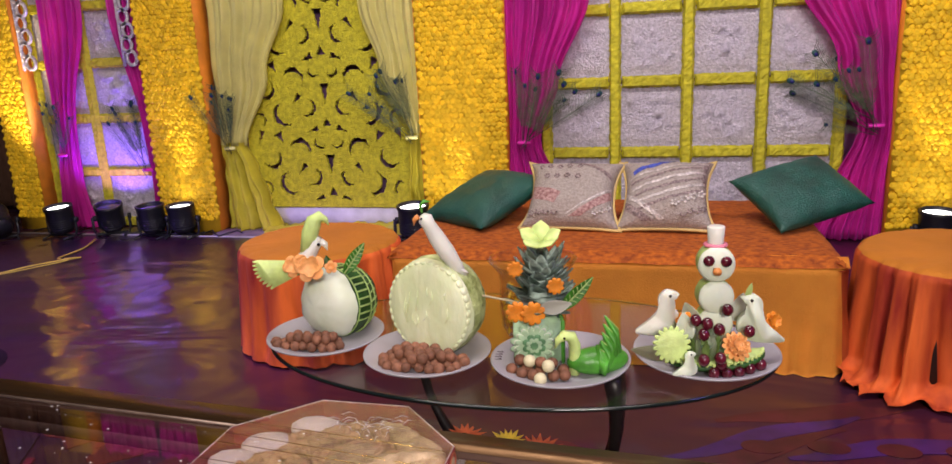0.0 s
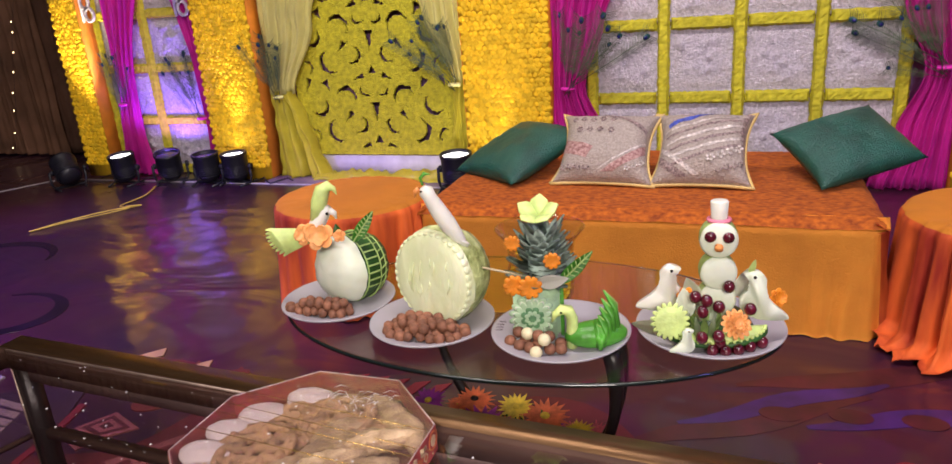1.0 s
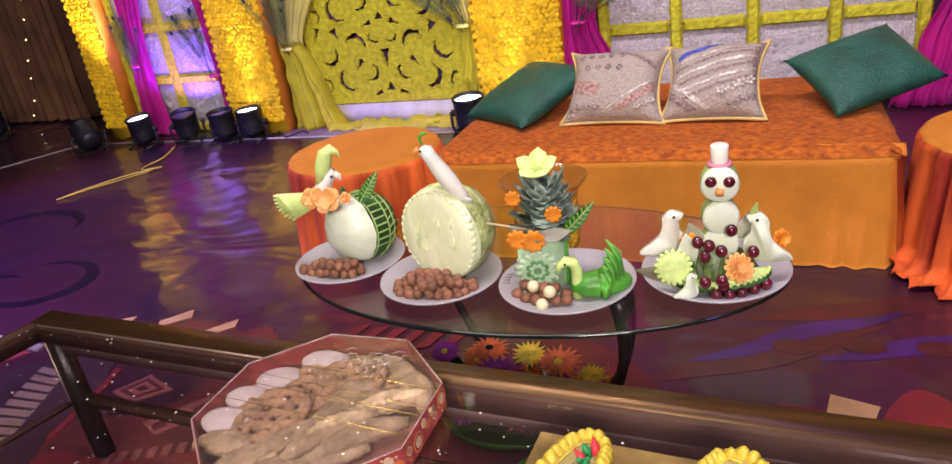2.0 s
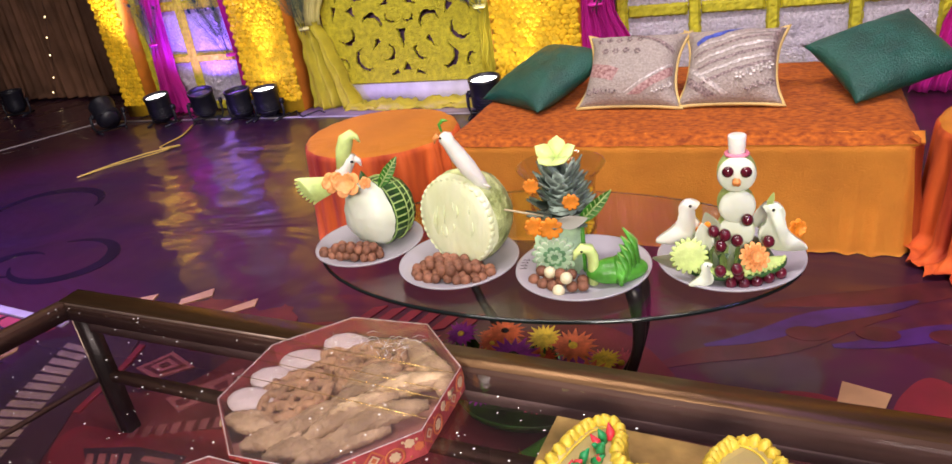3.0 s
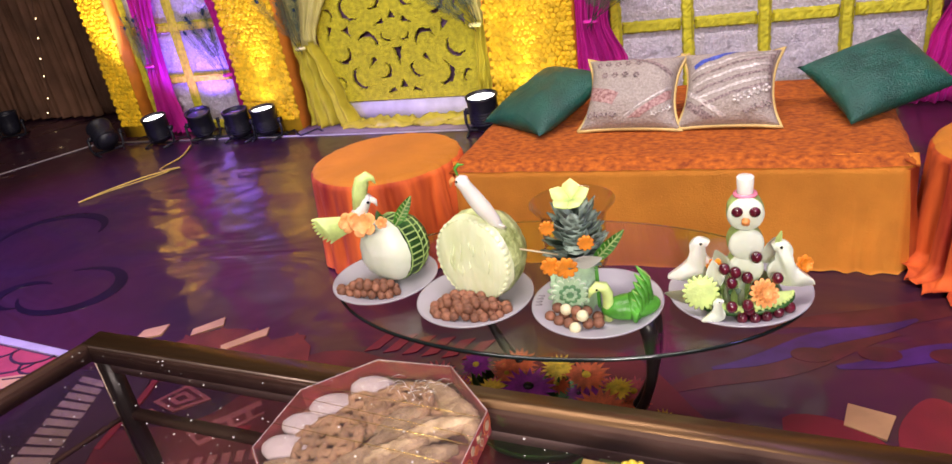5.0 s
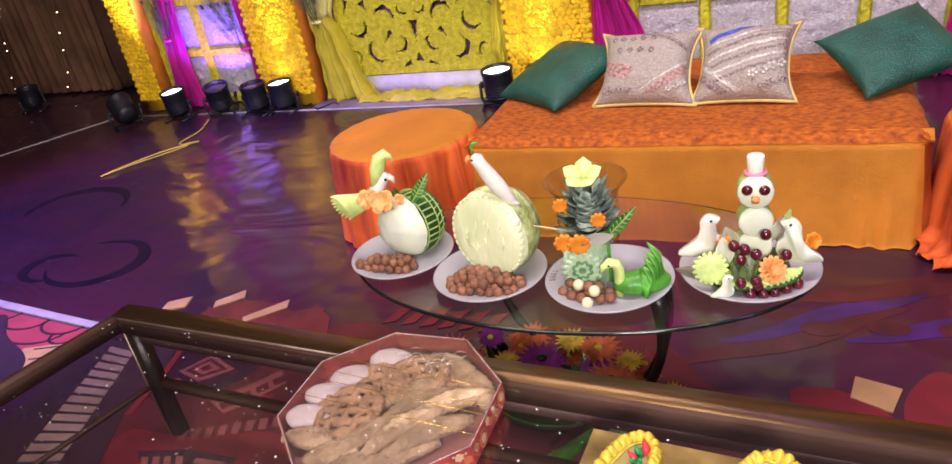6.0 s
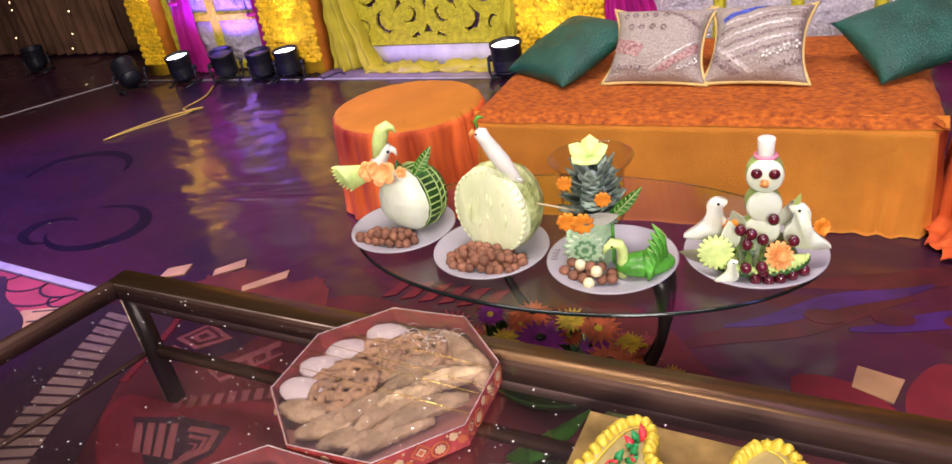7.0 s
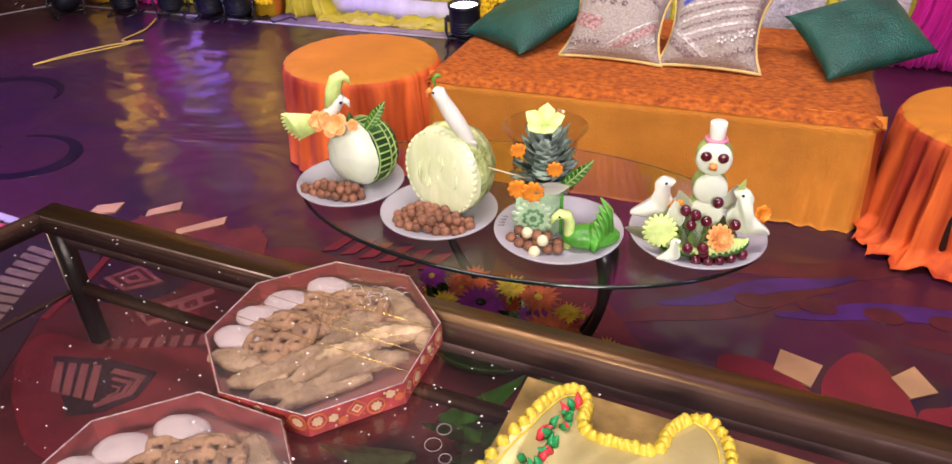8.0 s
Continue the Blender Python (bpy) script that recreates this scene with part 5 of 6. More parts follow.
def leaf_bm(L, w, bend=0.2, notch=0):
    """A pointed leaf along +z, its face towards -y."""
    def fn(u, v):
        prof = math.sin(math.pi * min(1, v * 0.94 + 0.04)) ** 0.8 * (1 - 0.25 * v)
        x = (u - 0.5) * 2 * w * prof
        if notch and abs(u - 0.5) > 0.4:
            x *= 1 - 0.18 * (int(v * notch) % 2)
        return (x, -0.25 * w * abs(u - 0.5) * 2 * prof + bend * L * v * v, L * v)
    return sheet(fn, 8, 22, 0.003)


def veins(L, w, parent):
    """Pale midrib and side veins for a leaf of that size."""
    bms = [tube([(0, -0.004 + 0.15 * L * (k / 8) ** 2, L * k / 8) for k in range(9)], 0.0018, 4)]
    for k in range(2, 8):
        v = k / 9
        prof = math.sin(math.pi * min(1, v * 0.94 + 0.04)) ** 0.8 * (1 - 0.25 * v)
        for s in (-1, 1):
            bms.append(tube([(0, -0.0035 + 0.15 * L * v * v, L * v), (s * w * prof * 0.8, -0.0035 - 0.2 * w * prof + 0.15 * L * (v + 0.07) ** 2, L * (v + 0.07))], 0.0013, 4))
    part("midrib", join(*bms), M["rind_cut"], parent, "pale leaf veins")


# ---- first plate: cut melon with bird, flowers and leaf ----
def cut_round(name, label, at, r, depth, flesh, rind, face_bulge=0.008, squash=1.0):
    """A fruit cut flat: pale face towards -y, rounded rind behind."""
    t = thing(name, label, "fruit carving", at)
    face = lathe([(0, face_bulge), (r * 0.25, face_bulge * 0.97), (r * 0.5, face_bulge * 0.84), (r * 0.72, face_bulge * 0.58), (r * 0.86, face_bulge * 0.28), (r * 0.95, -0.003), (r * 0.99, -0.02)], 48)
    back = lathe([(r * 0.99, -0.02), (r * 1.02, -depth * 0.35), (r * 0.98, -depth * 0.6), (r * 0.8, -depth * 0.9), (r * 0.4, -depth * 1.08), (0, -depth * 1.12)], 48)
    for b, amp in ((face, 0.004), (back, 0.003)):
        for v in b.verts:
            v.co += v.co.normalized() * amp * (noise.noise(v.co * 22) + 0.8 * noise.noise(v.co * 55))
        bmesh.ops.transform(b, matrix=pose(0, 0, 0, 90) @ S(1, squash, 1), verts=b.verts)
    part("cut_face", face, flesh, t, "pale peeled face")
    part("rind", back, rind, t)
    return t


m1 = cut_round("carved_melon", "melon peeled to a pale face with carved green rind", T(-0.494, 1.500, Z + 0.084) @ pose(0, 0, 0, -4, 0, -22) @ S(1.06, 1.0, 1.04), 0.082, 0.115, M["melon_flesh"], M["melon_rind"], 0.040)
for k in range(22):
    a = -0.5 + 2 * math.pi * k / 30 + 0.1
    if k < 22:
        bar = box(-0.0022, 0.0022, 0.0, 0.034, 0.0, 0.003, 0.0008, 1)
        part("carved_groove", bar, M["rind_cut"], m1, at=pose(0, 0, 0, 0, math.degrees(-a) + 90, 0) @ T(0, 0.026, 0.0815))
for k in range(15):
    a = -0.75 + 2 * math.pi * k / 24
    part("carved_groove", box(-0.0016, 0.0016, 0.0, 0.034, -0.002, 0.0022, 0.0006, 1), M["rind_cut"], m1, at=pose(0, 0, 0, 0, math.degrees(-a) + 90, 0) @ T(0, 0.064, 0.0815) @ pose(0, 0, 0, -20, 0, 14))
for yy, rr in ((0.024, 0.0825), (0.062, 0.0835), (0.085, 0.0755)):
    part("carved_ring", tube([(rr * math.cos(a), yy, rr * math.sin(a)) for a in (2 * math.pi * k / 48 for k in range(50))], 0.0019, 5), M["rind_cut"], m1)


def bird_body(points, radii, flat, segs=14):
    return tube(points, radii, segs, flat)


# crested bird standing on the melon, facing right
birdA = multi("vegetable_bird", [
    (tube([(-0.030, 0, 0.0), (-0.022, 0, 0.016), (-0.008, 0, 0.036), (0.004, 0, 0.052), (0.012, 0, 0.060)], [0.020, 0.021, 0.018, 0.015, 0.008], 14, 0.8), M["white_radish"]),
    (tube([(0.012, 0, 0.052), (0.021, 0, 0.046), (0.024, 0, 0.034)], [0.008, 0.006, 0.001], 8), M["white_radish"]),
    (tube([(-0.016, 0, 0.034), (-0.006, 0, 0.070), (0.004, 0, 0.094), (0.016, 0, 0.102), (0.026, 0, 0.096), (0.031, 0, 0.084)], [0.014, 0.018, 0.017, 0.012, 0.006, 0.001], 10, 0.9), M["lime_flesh"]),
    (blob(T(0.010, -0.014, 0.050) @ S(0.0032, 0.0025, 0.0032), 8, 6), M["seed"]),
], at=T(-0.497, 1.475, Z + 0.182) @ pose(0, 0, 0, 0, 0, 18) @ S(1.2, 1.2, 1.2))
tagged(birdA, "white and lime bird carved from vegetable on the melon", "vegetable carving")


fan = [(0.012, 0.012)] + [(-(0.080 + 0.012 * abs(math.sin(math.pi * 9 * k / 90))) * math.cos(radians(-12 + 66 * k / 90)), 0.010 - 0.75 * (0.080 + 0.012 * abs(math.sin(math.pi * 9 * k / 90))) * math.sin(radians(-12 + 66 * k / 90))) for k in range(91)] + [(0.010, -0.016)]
fan_bm = slab(fan, 0, 0.006)
bmesh.ops.transform(fan_bm, matrix=pose(0, 0, 0, 90), verts=fan_bm.verts)
tagged(part("vegetable_wing", fan_bm, M["lime_flesh"], at=T(-0.548, 1.475, Z + 0.184) @ pose(0, 0, 0, -10, 0, 26) @ S(1.08, 1.0, 1.08)), "scalloped lime wing cut from melon rind", "vegetable carving")


def ruffled_flower(at, r, material, label, layers=3, n=6):
    fl = thing("carved_flower", label, "vegetable flower", at, "carved flowers")
    for k in range(layers):
        f = 1 - 0.27 * k
        part("petal_ring", petal_disc(n, r * f, 0.004, 0.25, 0.15 + 0.45 * k), material, fl, at=pose(0, 0, 0.004 * k, 0, 0, 30 * k))
    part("heart", blob(S(r * 0.16, r * 0.16, r * 0.2) @ T(0, 0, 0.8), 10, 6), material, fl)
    return fl


for dx, dz, r, tx, n in ((-0.046, 0.190, 0.028, -10, 5), (-0.004, 0.189, 0.036, 6, 5), (-0.022, 0.199, 0.025, -4, 4), (0.046, 0.191, 0.016, 12, 5)):
    ruffled_flower(T(-0.496 + dx, 1.450 + 0.1 * abs(dx), Z + dz) @ pose(0, 0, 0, 64, tx, 15), r, M["papaya"], "ruffled orange flower carved from papaya", 2 if r > 0.02 else 3, n)
tagged(part("carved_leaf", leaf_bm(0.085, 0.017, 0.15), M["green_skin"], at=T(-0.436, 1.49, Z + 0.165) @ pose(0, 0, 0, -8, 38, 20)), "dark green leaf tucked behind the flowers", "leaf")
veins(0.085, 0.017, bpy.data.objects["carved_leaf"])
tagged(part("carved_leaf", leaf_bm(0.04, 0.012, 0.1), M["leaf"], at=T(-0.465, 1.478, Z + 0.172) @ pose(0, 0, 0, -8, -10, 20)), "small dark leaf tucked behind the flowers", "leaf")

# ---- second plate: large cut gourd with parrot ----
g2 = cut_round("carved_gourd", "large gourd cut to a pale yellow carved face", T(-0.214, 1.420, Z + 0.112) @ pose(0, 0, 0, -3, 0, -15), 0.107, 0.125, M["pumpkin_flesh"], M["pumpkin_rind"], 0.006, 1.03)
rnd = random.Random(9)
for k in range(12):
    x0, z0 = rnd.uniform(-0.055, 0.065), rnd.uniform(-0.05, 0.05)
    L = rnd.uniform(0.02, 0.06)
    part("knife_cut", tube([(x0, -0.0055, z0 + L / 2), (x0 + rnd.uniform(-0.006, 0.006), -0.0085, z0), (x0 + rnd.uniform(-0.008, 0.008), -0.0055, z0 - L / 2)], [0.0006, 0.0022, 0.0006], 5, 0.6), M["pumpkin_flesh"], g2)
for k in range(38):
    a = 2 * math.pi * k / 38
    part("peel_mark", blob(T(0.1000 * math.cos(a), 0.010, 0.1030 * math.sin(a)) @ pose(0, 0, 0, 0, -math.degrees(a), 0) @ S(0.0052, 0.012, 0.0105), 8, 6), M["pumpkin_flesh"], g2)
parrot = multi("vegetable_bird", [
    (tube([(-0.036, 0, 0.070), (-0.030, 0, 0.060), (-0.022, 0, 0.044), (-0.004, 0, 0.010), (0.016, 0, -0.024), (0.040, 0, -0.062), (0.062, 0, -0.092)], [0.008, 0.019, 0.0175, 0.0215, 0.0225, 0.016, 0.002], 16, 0.95), M["white_radish"]),
    (tube([(-0.046, 0, 0.066), (-0.056, 0, 0.058), (-0.058, 0, 0.044)], [0.009, 0.007, 0.001], 8, 0.8), M["beak"]),
    (tube([(-0.036, 0, 0.074), (-0.040, 0, 0.092), (-0.030, 0, 0.102), (-0.016, 0, 0.100)], [0.003, 0.004, 0.005, 0.001], 6), M["green_skin"]),
    (blob(T(-0.038, -0.0185, 0.064) @ S(0.003, 0.0025, 0.003), 8, 6), M["seed"]),
] + [(tube([(0.004 + 0.012 * k, -0.012, -0.006 - 0.018 * k), (0.022 + 0.012 * k, -0.006, -0.020 - 0.018 * k), (0.036 + 0.010 * k, 0.0, -0.030 - 0.017 * k)], [0.002, 0.005, 0.001], 5), M["white_radish"]) for k in range(4)],
    at=T(-0.180, 1.43, Z + 0.262) @ pose(0, 0, 0, 0, 0, 14) @ S(0.9, 0.95, 0.9))
tagged(parrot, "white parrot carved from radish perched on the gourd", "vegetable carving")

# ---- third plate: pineapple crown, carved block, swan ----
blk = thing("carved_melon_block", "light green melon block carved with a rosette", "fruit carving", T(0.030, 1.425, Z) @ pose(0, 0, 0, 0, 0, 14))
part("block", box(-0.052, 0.050, -0.036, 0.038, 0.0, 0.110, 0.012, 3), M["rosette_pale"], blk)
for k, (r, m) in enumerate(((0.052, "rosette_pale"), (0.044, "melon_flesh"), (0.041, "rosette_pale"), (0.026, "rosette_dark"), (0.018, "rosette_pale"), (0.009, "rosette_dark"))):
    part("rosette_ring", petal_disc(16 if k < 3 else 8, r, 0.003, 0.3, 0.03), M[m], blk, at=T(-0.012, -0.036 - 0.0022 * k, 0.058) @ pose(0, 0, 0, 90))
for k in range(5):
    part("rind_strip", box(-0.006, 0.006, -0.004, 0.004, 0.0, 0.10, 0.003), M["green_skin"], blk, at=T(0.0505, -0.024 + 0.013 * k, 0.004) @ pose(0, 0, 0, 0, 0, 90) @ S(0.5, 1, 1))
crown = thing("pineapple_crown", "grey-green pineapple crown with a lime star flower on top", "pineapple", T(0.040, 1.438, Z + 0.108) @ S(0.9, 0.9, 1.0))
part("core", lathe([(0, 0), (0.03, 0), (0.036, 0.04), (0.026, 0.10), (0, 0.12)], 16), M["pine_leaf"], crown)
lm = mesh_of(sheet(lambda u, v: ((u - 0.5) * 0.044 * (1 - v) ** 0.7 * (1 + 0.7 * v), 0.004 * abs(u - 0.5) * 2 - 0.012 * math.sin(2.2 * v) - 0.010 * v * v, 0.070 * v), 4, 10, 0.0015), "crown_leaf", M["pine_leaf"])
rnd = random.Random(21)
for k in range(84):
    lvl = k / 84
    a = k * 2.399
    tilt = 62 - 42 * lvl + rnd.uniform(-8, 8)
    s = rnd.uniform(0.75, 1.05) * (1.0 - 0.15 * lvl)
    share("crown_leaf", lm, crown, pose(0, 0, 0, 0, 0, math.degrees(a)) @ T(0, -0.026 * (1 - 0.4 * lvl), 0.006 + 0.105 * lvl) @ pose(0, 0, 0, tilt, 0, 0) @ S(s, s, s))
star = thing("carved_flower", "lime star flower with pointed petals", "vegetable flower", T(0.042, 1.412, Z + 0.268) @ pose(0, 0, 0, 26, 0, 4) @ S(0.92, 0.92, 0.9), "carved flowers")
for k in range(5):
    part("petal", slab([(0, -0.012), (0.014, -0.019), (0.028, -0.0225), (0.042, -0.018), (0.056, 0.0), (0.042, 0.018), (0.028, 0.0225), (0.014, 0.019), (0, 0.012)], 0, 0.0045, 0.0008), M["lime_flesh"], star, at=pose(0, 0, 0.0006 * k, 0, 0, 72 * k + 18) @ pose(0, 0, 0, 0, -30, 0))
for x, z, r in ((-0.004, 0.136, 0.024), (0.030, 0.134, 0.027), (-0.006, 0.225, 0.018), (0.076, 0.192, 0.019)):
    fl = thing("carrot_flower", "notched carrot slice cut as a flower", "vegetable flower", T(x, 1.368 if z < 0.15 else 1.375, Z + z) @ pose(0, 0, 0, 90, 0, 18), "carved flowers")
    part("slice", petal_disc(9, r, 0.006, 0.3, 0.05), M["carrot"], fl)
striped = tagged(part("carved_leaf", leaf_bm(0.10, 0.017, 0.1), M["green_skin"], at=T(0.078, 1.40, Z + 0.128) @ pose(0, 0, 0, -5, 50, 15)), "striped green leaf with a pale edge", "leaf")
veins(0.10, 0.017, bpy.data.objects[striped.name])
tagged(part("carved_petal", leaf_bm(0.065, 0.018, 0.2), M["white_radish"], at=T(0.044, 1.372, Z + 0.142) @ pose(0, 0, 0, 20, 78, 10)), "white radish petal beside the carrot flowers", "leaf")
tagged(part("wooden_stick", tube([(-0.085, 1.41, Z + 0.152), (0.0, 1.42, Z + 0.135)], 0.0026, 6), M["wood_stick"]), "pale wooden skewer through the carving", "skewer")
swan = multi("vegetable_swan", [
    (tube([(-0.034, 0, 0.004), (-0.031, 0, 0.040), (-0.031, 0, 0.066), (-0.038, 0, 0.084), (-0.052, 0, 0.088), (-0.066, 0, 0.078), (-0.072, 0, 0.062)], [0.017, 0.016, 0.016, 0.016, 0.014, 0.009, 0.002], 14, 0.75), M["lime_flesh"]),
    (blob(T(-0.055, -0.012, 0.086) @ S(0.003, 0.0022, 0.003), 8, 6), M["seed"]),
    (blob(T(0.018, 0, 0.026) @ S(0.066, 0.034, 0.028), 24, 12), M["green_skin"]),
] + [(tube([(0.050 - 0.008 * k, 0.020 - 0.010 * k, 0.016), (0.060 - 0.010 * k, 0.016 - 0.010 * k, 0.050), (0.056 - 0.009 * k, 0.012 - 0.010 * k, 0.086 - 0.009 * k), (0.036 - 0.006 * k, 0.010 - 0.010 * k, 0.118 - 0.014 * k)], [0.030, 0.034, 0.027, 0.003], 10, 0.30), M["green_skin"]) for k in range(5)]
  + [(tube([(0.066 - 0.010 * k, 0.014 - 0.010 * k, 0.050), (0.064 - 0.009 * k, 0.010 - 0.010 * k, 0.086 - 0.009 * k), (0.038 - 0.006 * k, 0.008 - 0.010 * k, 0.119 - 0.014 * k)], [0.005, 0.004, 0.001], 6, 0.6), M["rind_cut"]) for k in range(5)],
    at=T(0.142, 1.388, Z) @ pose(0, 0, 0, 0, 0, 22))
tagged(swan, "green swan carved from cucumber and lime melon", "vegetable carving")
pile = thing("sweet_pile", "small brown and cream sweet balls on the plate", "sweets", T(0.045, 1.345, Z), "sweet piles")
cream = mesh_of(blob(S(0.0135, 0.0135, 0.013), 12, 8), "cream_ball", M["cream_ball"])
rnd = random.Random(4)
for k, (x, y, z, c) in enumerate(((-0.060, 0.010, 0.013, 0), (-0.036, -0.006, 0.013, 0), (-0.012, -0.012, 0.013, 0), (0.006, -0.030, 0.013, 1), (0.030, -0.010, 0.013, 0), (0.052, -0.004, 0.013, 0), (-0.022, 0.010, 0.033, 1), (0.002, 0.006, 0.033, 0),
                                  (0.020, -0.014, 0.035, 1), (0.024, 0.012, 0.030, 0), (-0.044, 0.02, 0.03, 0), (0.046, 0.018, 0.014, 0), (0.0, 0.012, 0.013, 0), (-0.03, 0.022, 0.013, 0))):
    share("cream_ball" if c else "sweet_ball", cream if c else BALLS[k % 3], pile, T(x, y, z))

# ---- fourth plate: fruit figure, birds, grapes ----
X4, Y4 = 0.390, 1.487
def disc_pair(z, r, depth, turn):
    """A fat fruit slice on edge: pale cut face to the front, green rind round it."""
    m = T(0, 0, z) @ pose(0, 0, 0, 88, 0, turn)
    f = lathe([(0, depth / 2), (r * 0.8, depth / 2 - 0.001), (r * 0.93, depth / 2 - 0.005), (r * 0.985, depth / 2 - 0.011)], 32)
    g = lathe([(r * 0.985, depth / 2 - 0.011), (r * 1.01, 0.0), (r * 0.97, -depth * 0.3), (r * 0.7, -depth * 0.5), (0, -depth * 0.56)], 32)
    for q in (f, g):
        for v in q.verts:
            v.co += 0.0012 * Vector((noise.noise(v.co * 50), noise.noise(v.co * 50 + Vector((3, 0, 0))), 0))
        bmesh.ops.transform(q, matrix=m, verts=q.verts)
    return [(f, M["melon_flesh"]), (g, M["rind_cut"])]


nose = box(-0.0075, 0.0075, -0.012, 0.006, -0.0065, 0.0065, 0.002)
bmesh.ops.transform(nose, matrix=T(-0.003, -0.033, 0.217) @ pose(0, 0, 0, 0, 6, 0), verts=nose.verts)
figure = multi("fruit_snowman", disc_pair(0.098, 0.037, 0.062, 0) + disc_pair(0.156, 0.0365, 0.064, 2) + disc_pair(0.226, 0.0375, 0.066, -3) + [
    (blob(T(-0.019, -0.034, 0.238) @ S(0.0115, 0.008, 0.0115), 14, 10), M["grape"]),
    (blob(T(0.015, -0.034, 0.236) @ S(0.0115, 0.008, 0.0115), 14, 10), M["grape"]),
    (nose, M["beak"]),
    (lathe([(0, 0.260), (0.023, 0.260), (0.0245, 0.263), (0.023, 0.266), (0.017, 0.267)], 24), M["pink"]),
    (lathe([(0.0155, 0.264), (0.0175, 0.300), (0.016, 0.302), (0, 0.3015)], 20), M["white_radish"]),
], at=T(X4, Y4, Z - 0.010) @ pose(0, 0, 0, 0, 0, 8))
tagged(figure, "little figure of stacked peeled fruit with a white hat", "fruit carving")

def flat_bird(at, size, flip, material, label):
    """A bird cut from a slab of fruit: profile towards -y."""
    prof = [(-0.062, 0.0), (-0.030, 0.030), (-0.012, 0.052), (-0.012, 0.078), (0.002, 0.094), (0.018, 0.094), (0.032, 0.086), (0.022, 0.078), (0.020, 0.060), (0.034, 0.036), (0.030, 0.010), (0.0, -0.004)]
    out = [(x * flip * size, z * size) for x, z in smooth_outline(prof, 4)]
    if flip < 0:
        out = out[::-1]
    body = slab(out, 0, 0.018 * size, 0.003 * size)
    bmesh.ops.transform(body, matrix=pose(0, 0, 0, 90), verts=body.verts)
    eye = blob(T(0.012 * flip * size, -0.019 * size, 0.083 * size) @ S(0.0035 * size, 0.002 * size, 0.0035 * size), 8, 6)
    return tagged(multi("vegetable_bird", [(body, material), (eye, M["seed"])], at=at), label, "vegetable carving")


flat_bird(T(0.290, 1.470, Z + 0.066) @ pose(0, 0, 0, -6, 0, 8), 0.96, 1, M["white_radish"], "pale bird cut from fruit, facing the figure")
flat_bird(T(0.466, 1.468, Z + 0.062) @ pose(0, 0, 0, -6, 4, 8), 0.98, -1, M["melon_flesh"], "lime-edged bird cut from melon, facing the figure")
flat_bird(T(0.338, 1.380, Z + 0.012) @ pose(0, 0, 0, -12, 0, 10), 0.50, 1, M["melon_flesh"], "small bird cut from pale melon")
tagged(part("carrot_crest", leaf_bm(0.03, 0.007, 0.3), M["lime_flesh"], at=T(0.451, 1.462, Z + 0.150) @ pose(0, 0, 0, 0, 20, 0)), "small lime crest on the bird carving", "vegetable carving")
fl = thing("carved_flower", "pale lime daisy sliced from cucumber", "vegetable flower", T(0.305, 1.405, Z + 0.064) @ pose(0, 0, 0, 76, 0, 12), "carved flowers")
part("petals", petal_disc(18, 0.040, 0.008, 0.7, 0.03), M["lime_flesh"], fl)
part("heart", lathe([(0, 0.0125), (0.018, 0.0115), (0.030, 0.0095)], 28), M["lime_flesh"], fl)
ruffled_flower(T(0.428, 1.412, Z + 0.062) @ pose(0, 0, 0, 55, 8, 20), 0.032, M["papaya"], "ruffled orange flower carved from carrot", 4, 13)
ruffled_flower(T(0.335, 1.455, Z + 0.095) @ pose(0, 0, 0, 70, 0, -20), 0.022, M["carrot"], "small orange carrot flower", 2, 7)
ruffled_flower(T(0.505, 1.49, Z + 0.092) @ pose(0, 0, 0, 70, 0, 30), 0.020, M["carrot"], "small orange carrot flower", 2, 7)
for x, y, z, rx, ry, w in ((0.352, 1.462, 0.075, 5, -18, 0.022), (0.430, 1.500, 0.085, 5, 20, 0.020), (0.335, 1.43, 0.06, 0, -5, 0.022)):
    tagged(part("fruit_wedge", leaf_bm(0.062, w, 0.15), M["melon_flesh"], at=T(x, y, Z + z) @ pose(0, 0, 0, rx, ry, 12)), "thin pale fruit wedge standing behind the grapes", "fruit slice", "fruit wedges")
tagged(part("fruit_wedge", leaf_bm(0.10, 0.020, 0.1), M["melon_flesh"], at=T(0.325, 1.45, Z + 0.024) @ pose(0, 0, 0, 0, -86, 8)), "long pale fruit wedge lying on the plate rim", "fruit slice", "fruit wedges")
cup = thing("cucumber_crown", "striped cucumber crown cut with points holding grapes", "vegetable carving", T(0.372, 1.425, Z + 0.030))
for k in range(12):
    a = 360 / 12 * k
    part("point", leaf_bm(0.052, 0.009, -0.25), M["melon_flesh"] if k % 2 else M["rind_cut"], cup, at=pose(0, 0, 0, 0, 0, a) @ T(0, -0.022, 0))
slice_ = thing("melon_slice", "thin curved melon slice with a dark green rind", "melon slice", T(0.392, 1.452, Z + 0.016) @ pose(0, 0, 0, 8, -5, 4))
part("flesh", slab([(0.095 * math.cos(a), -0.055 * abs(math.sin(a)) * 1.0) for a in (math.pi * k / 24 for k in range(25))], 0.014, 0.024, 0.002), M["lime_flesh"], slice_)
part("rind", tube([(0.095 * math.cos(a), -0.056 * math.sin(a), 0.014) for a in (math.pi * k / 24 for k in range(25))], 0.006, 6), M["melon_rind"], slice_)
for k in range(22):
    a = math.pi * (k + 0.5) / 22
    part("notch", blob(T(0.096 * math.cos(a), -0.058 * math.sin(a), 0.022) @ S(0.004, 0.004, 0.004), 6, 4), M["lime_flesh"], slice_)
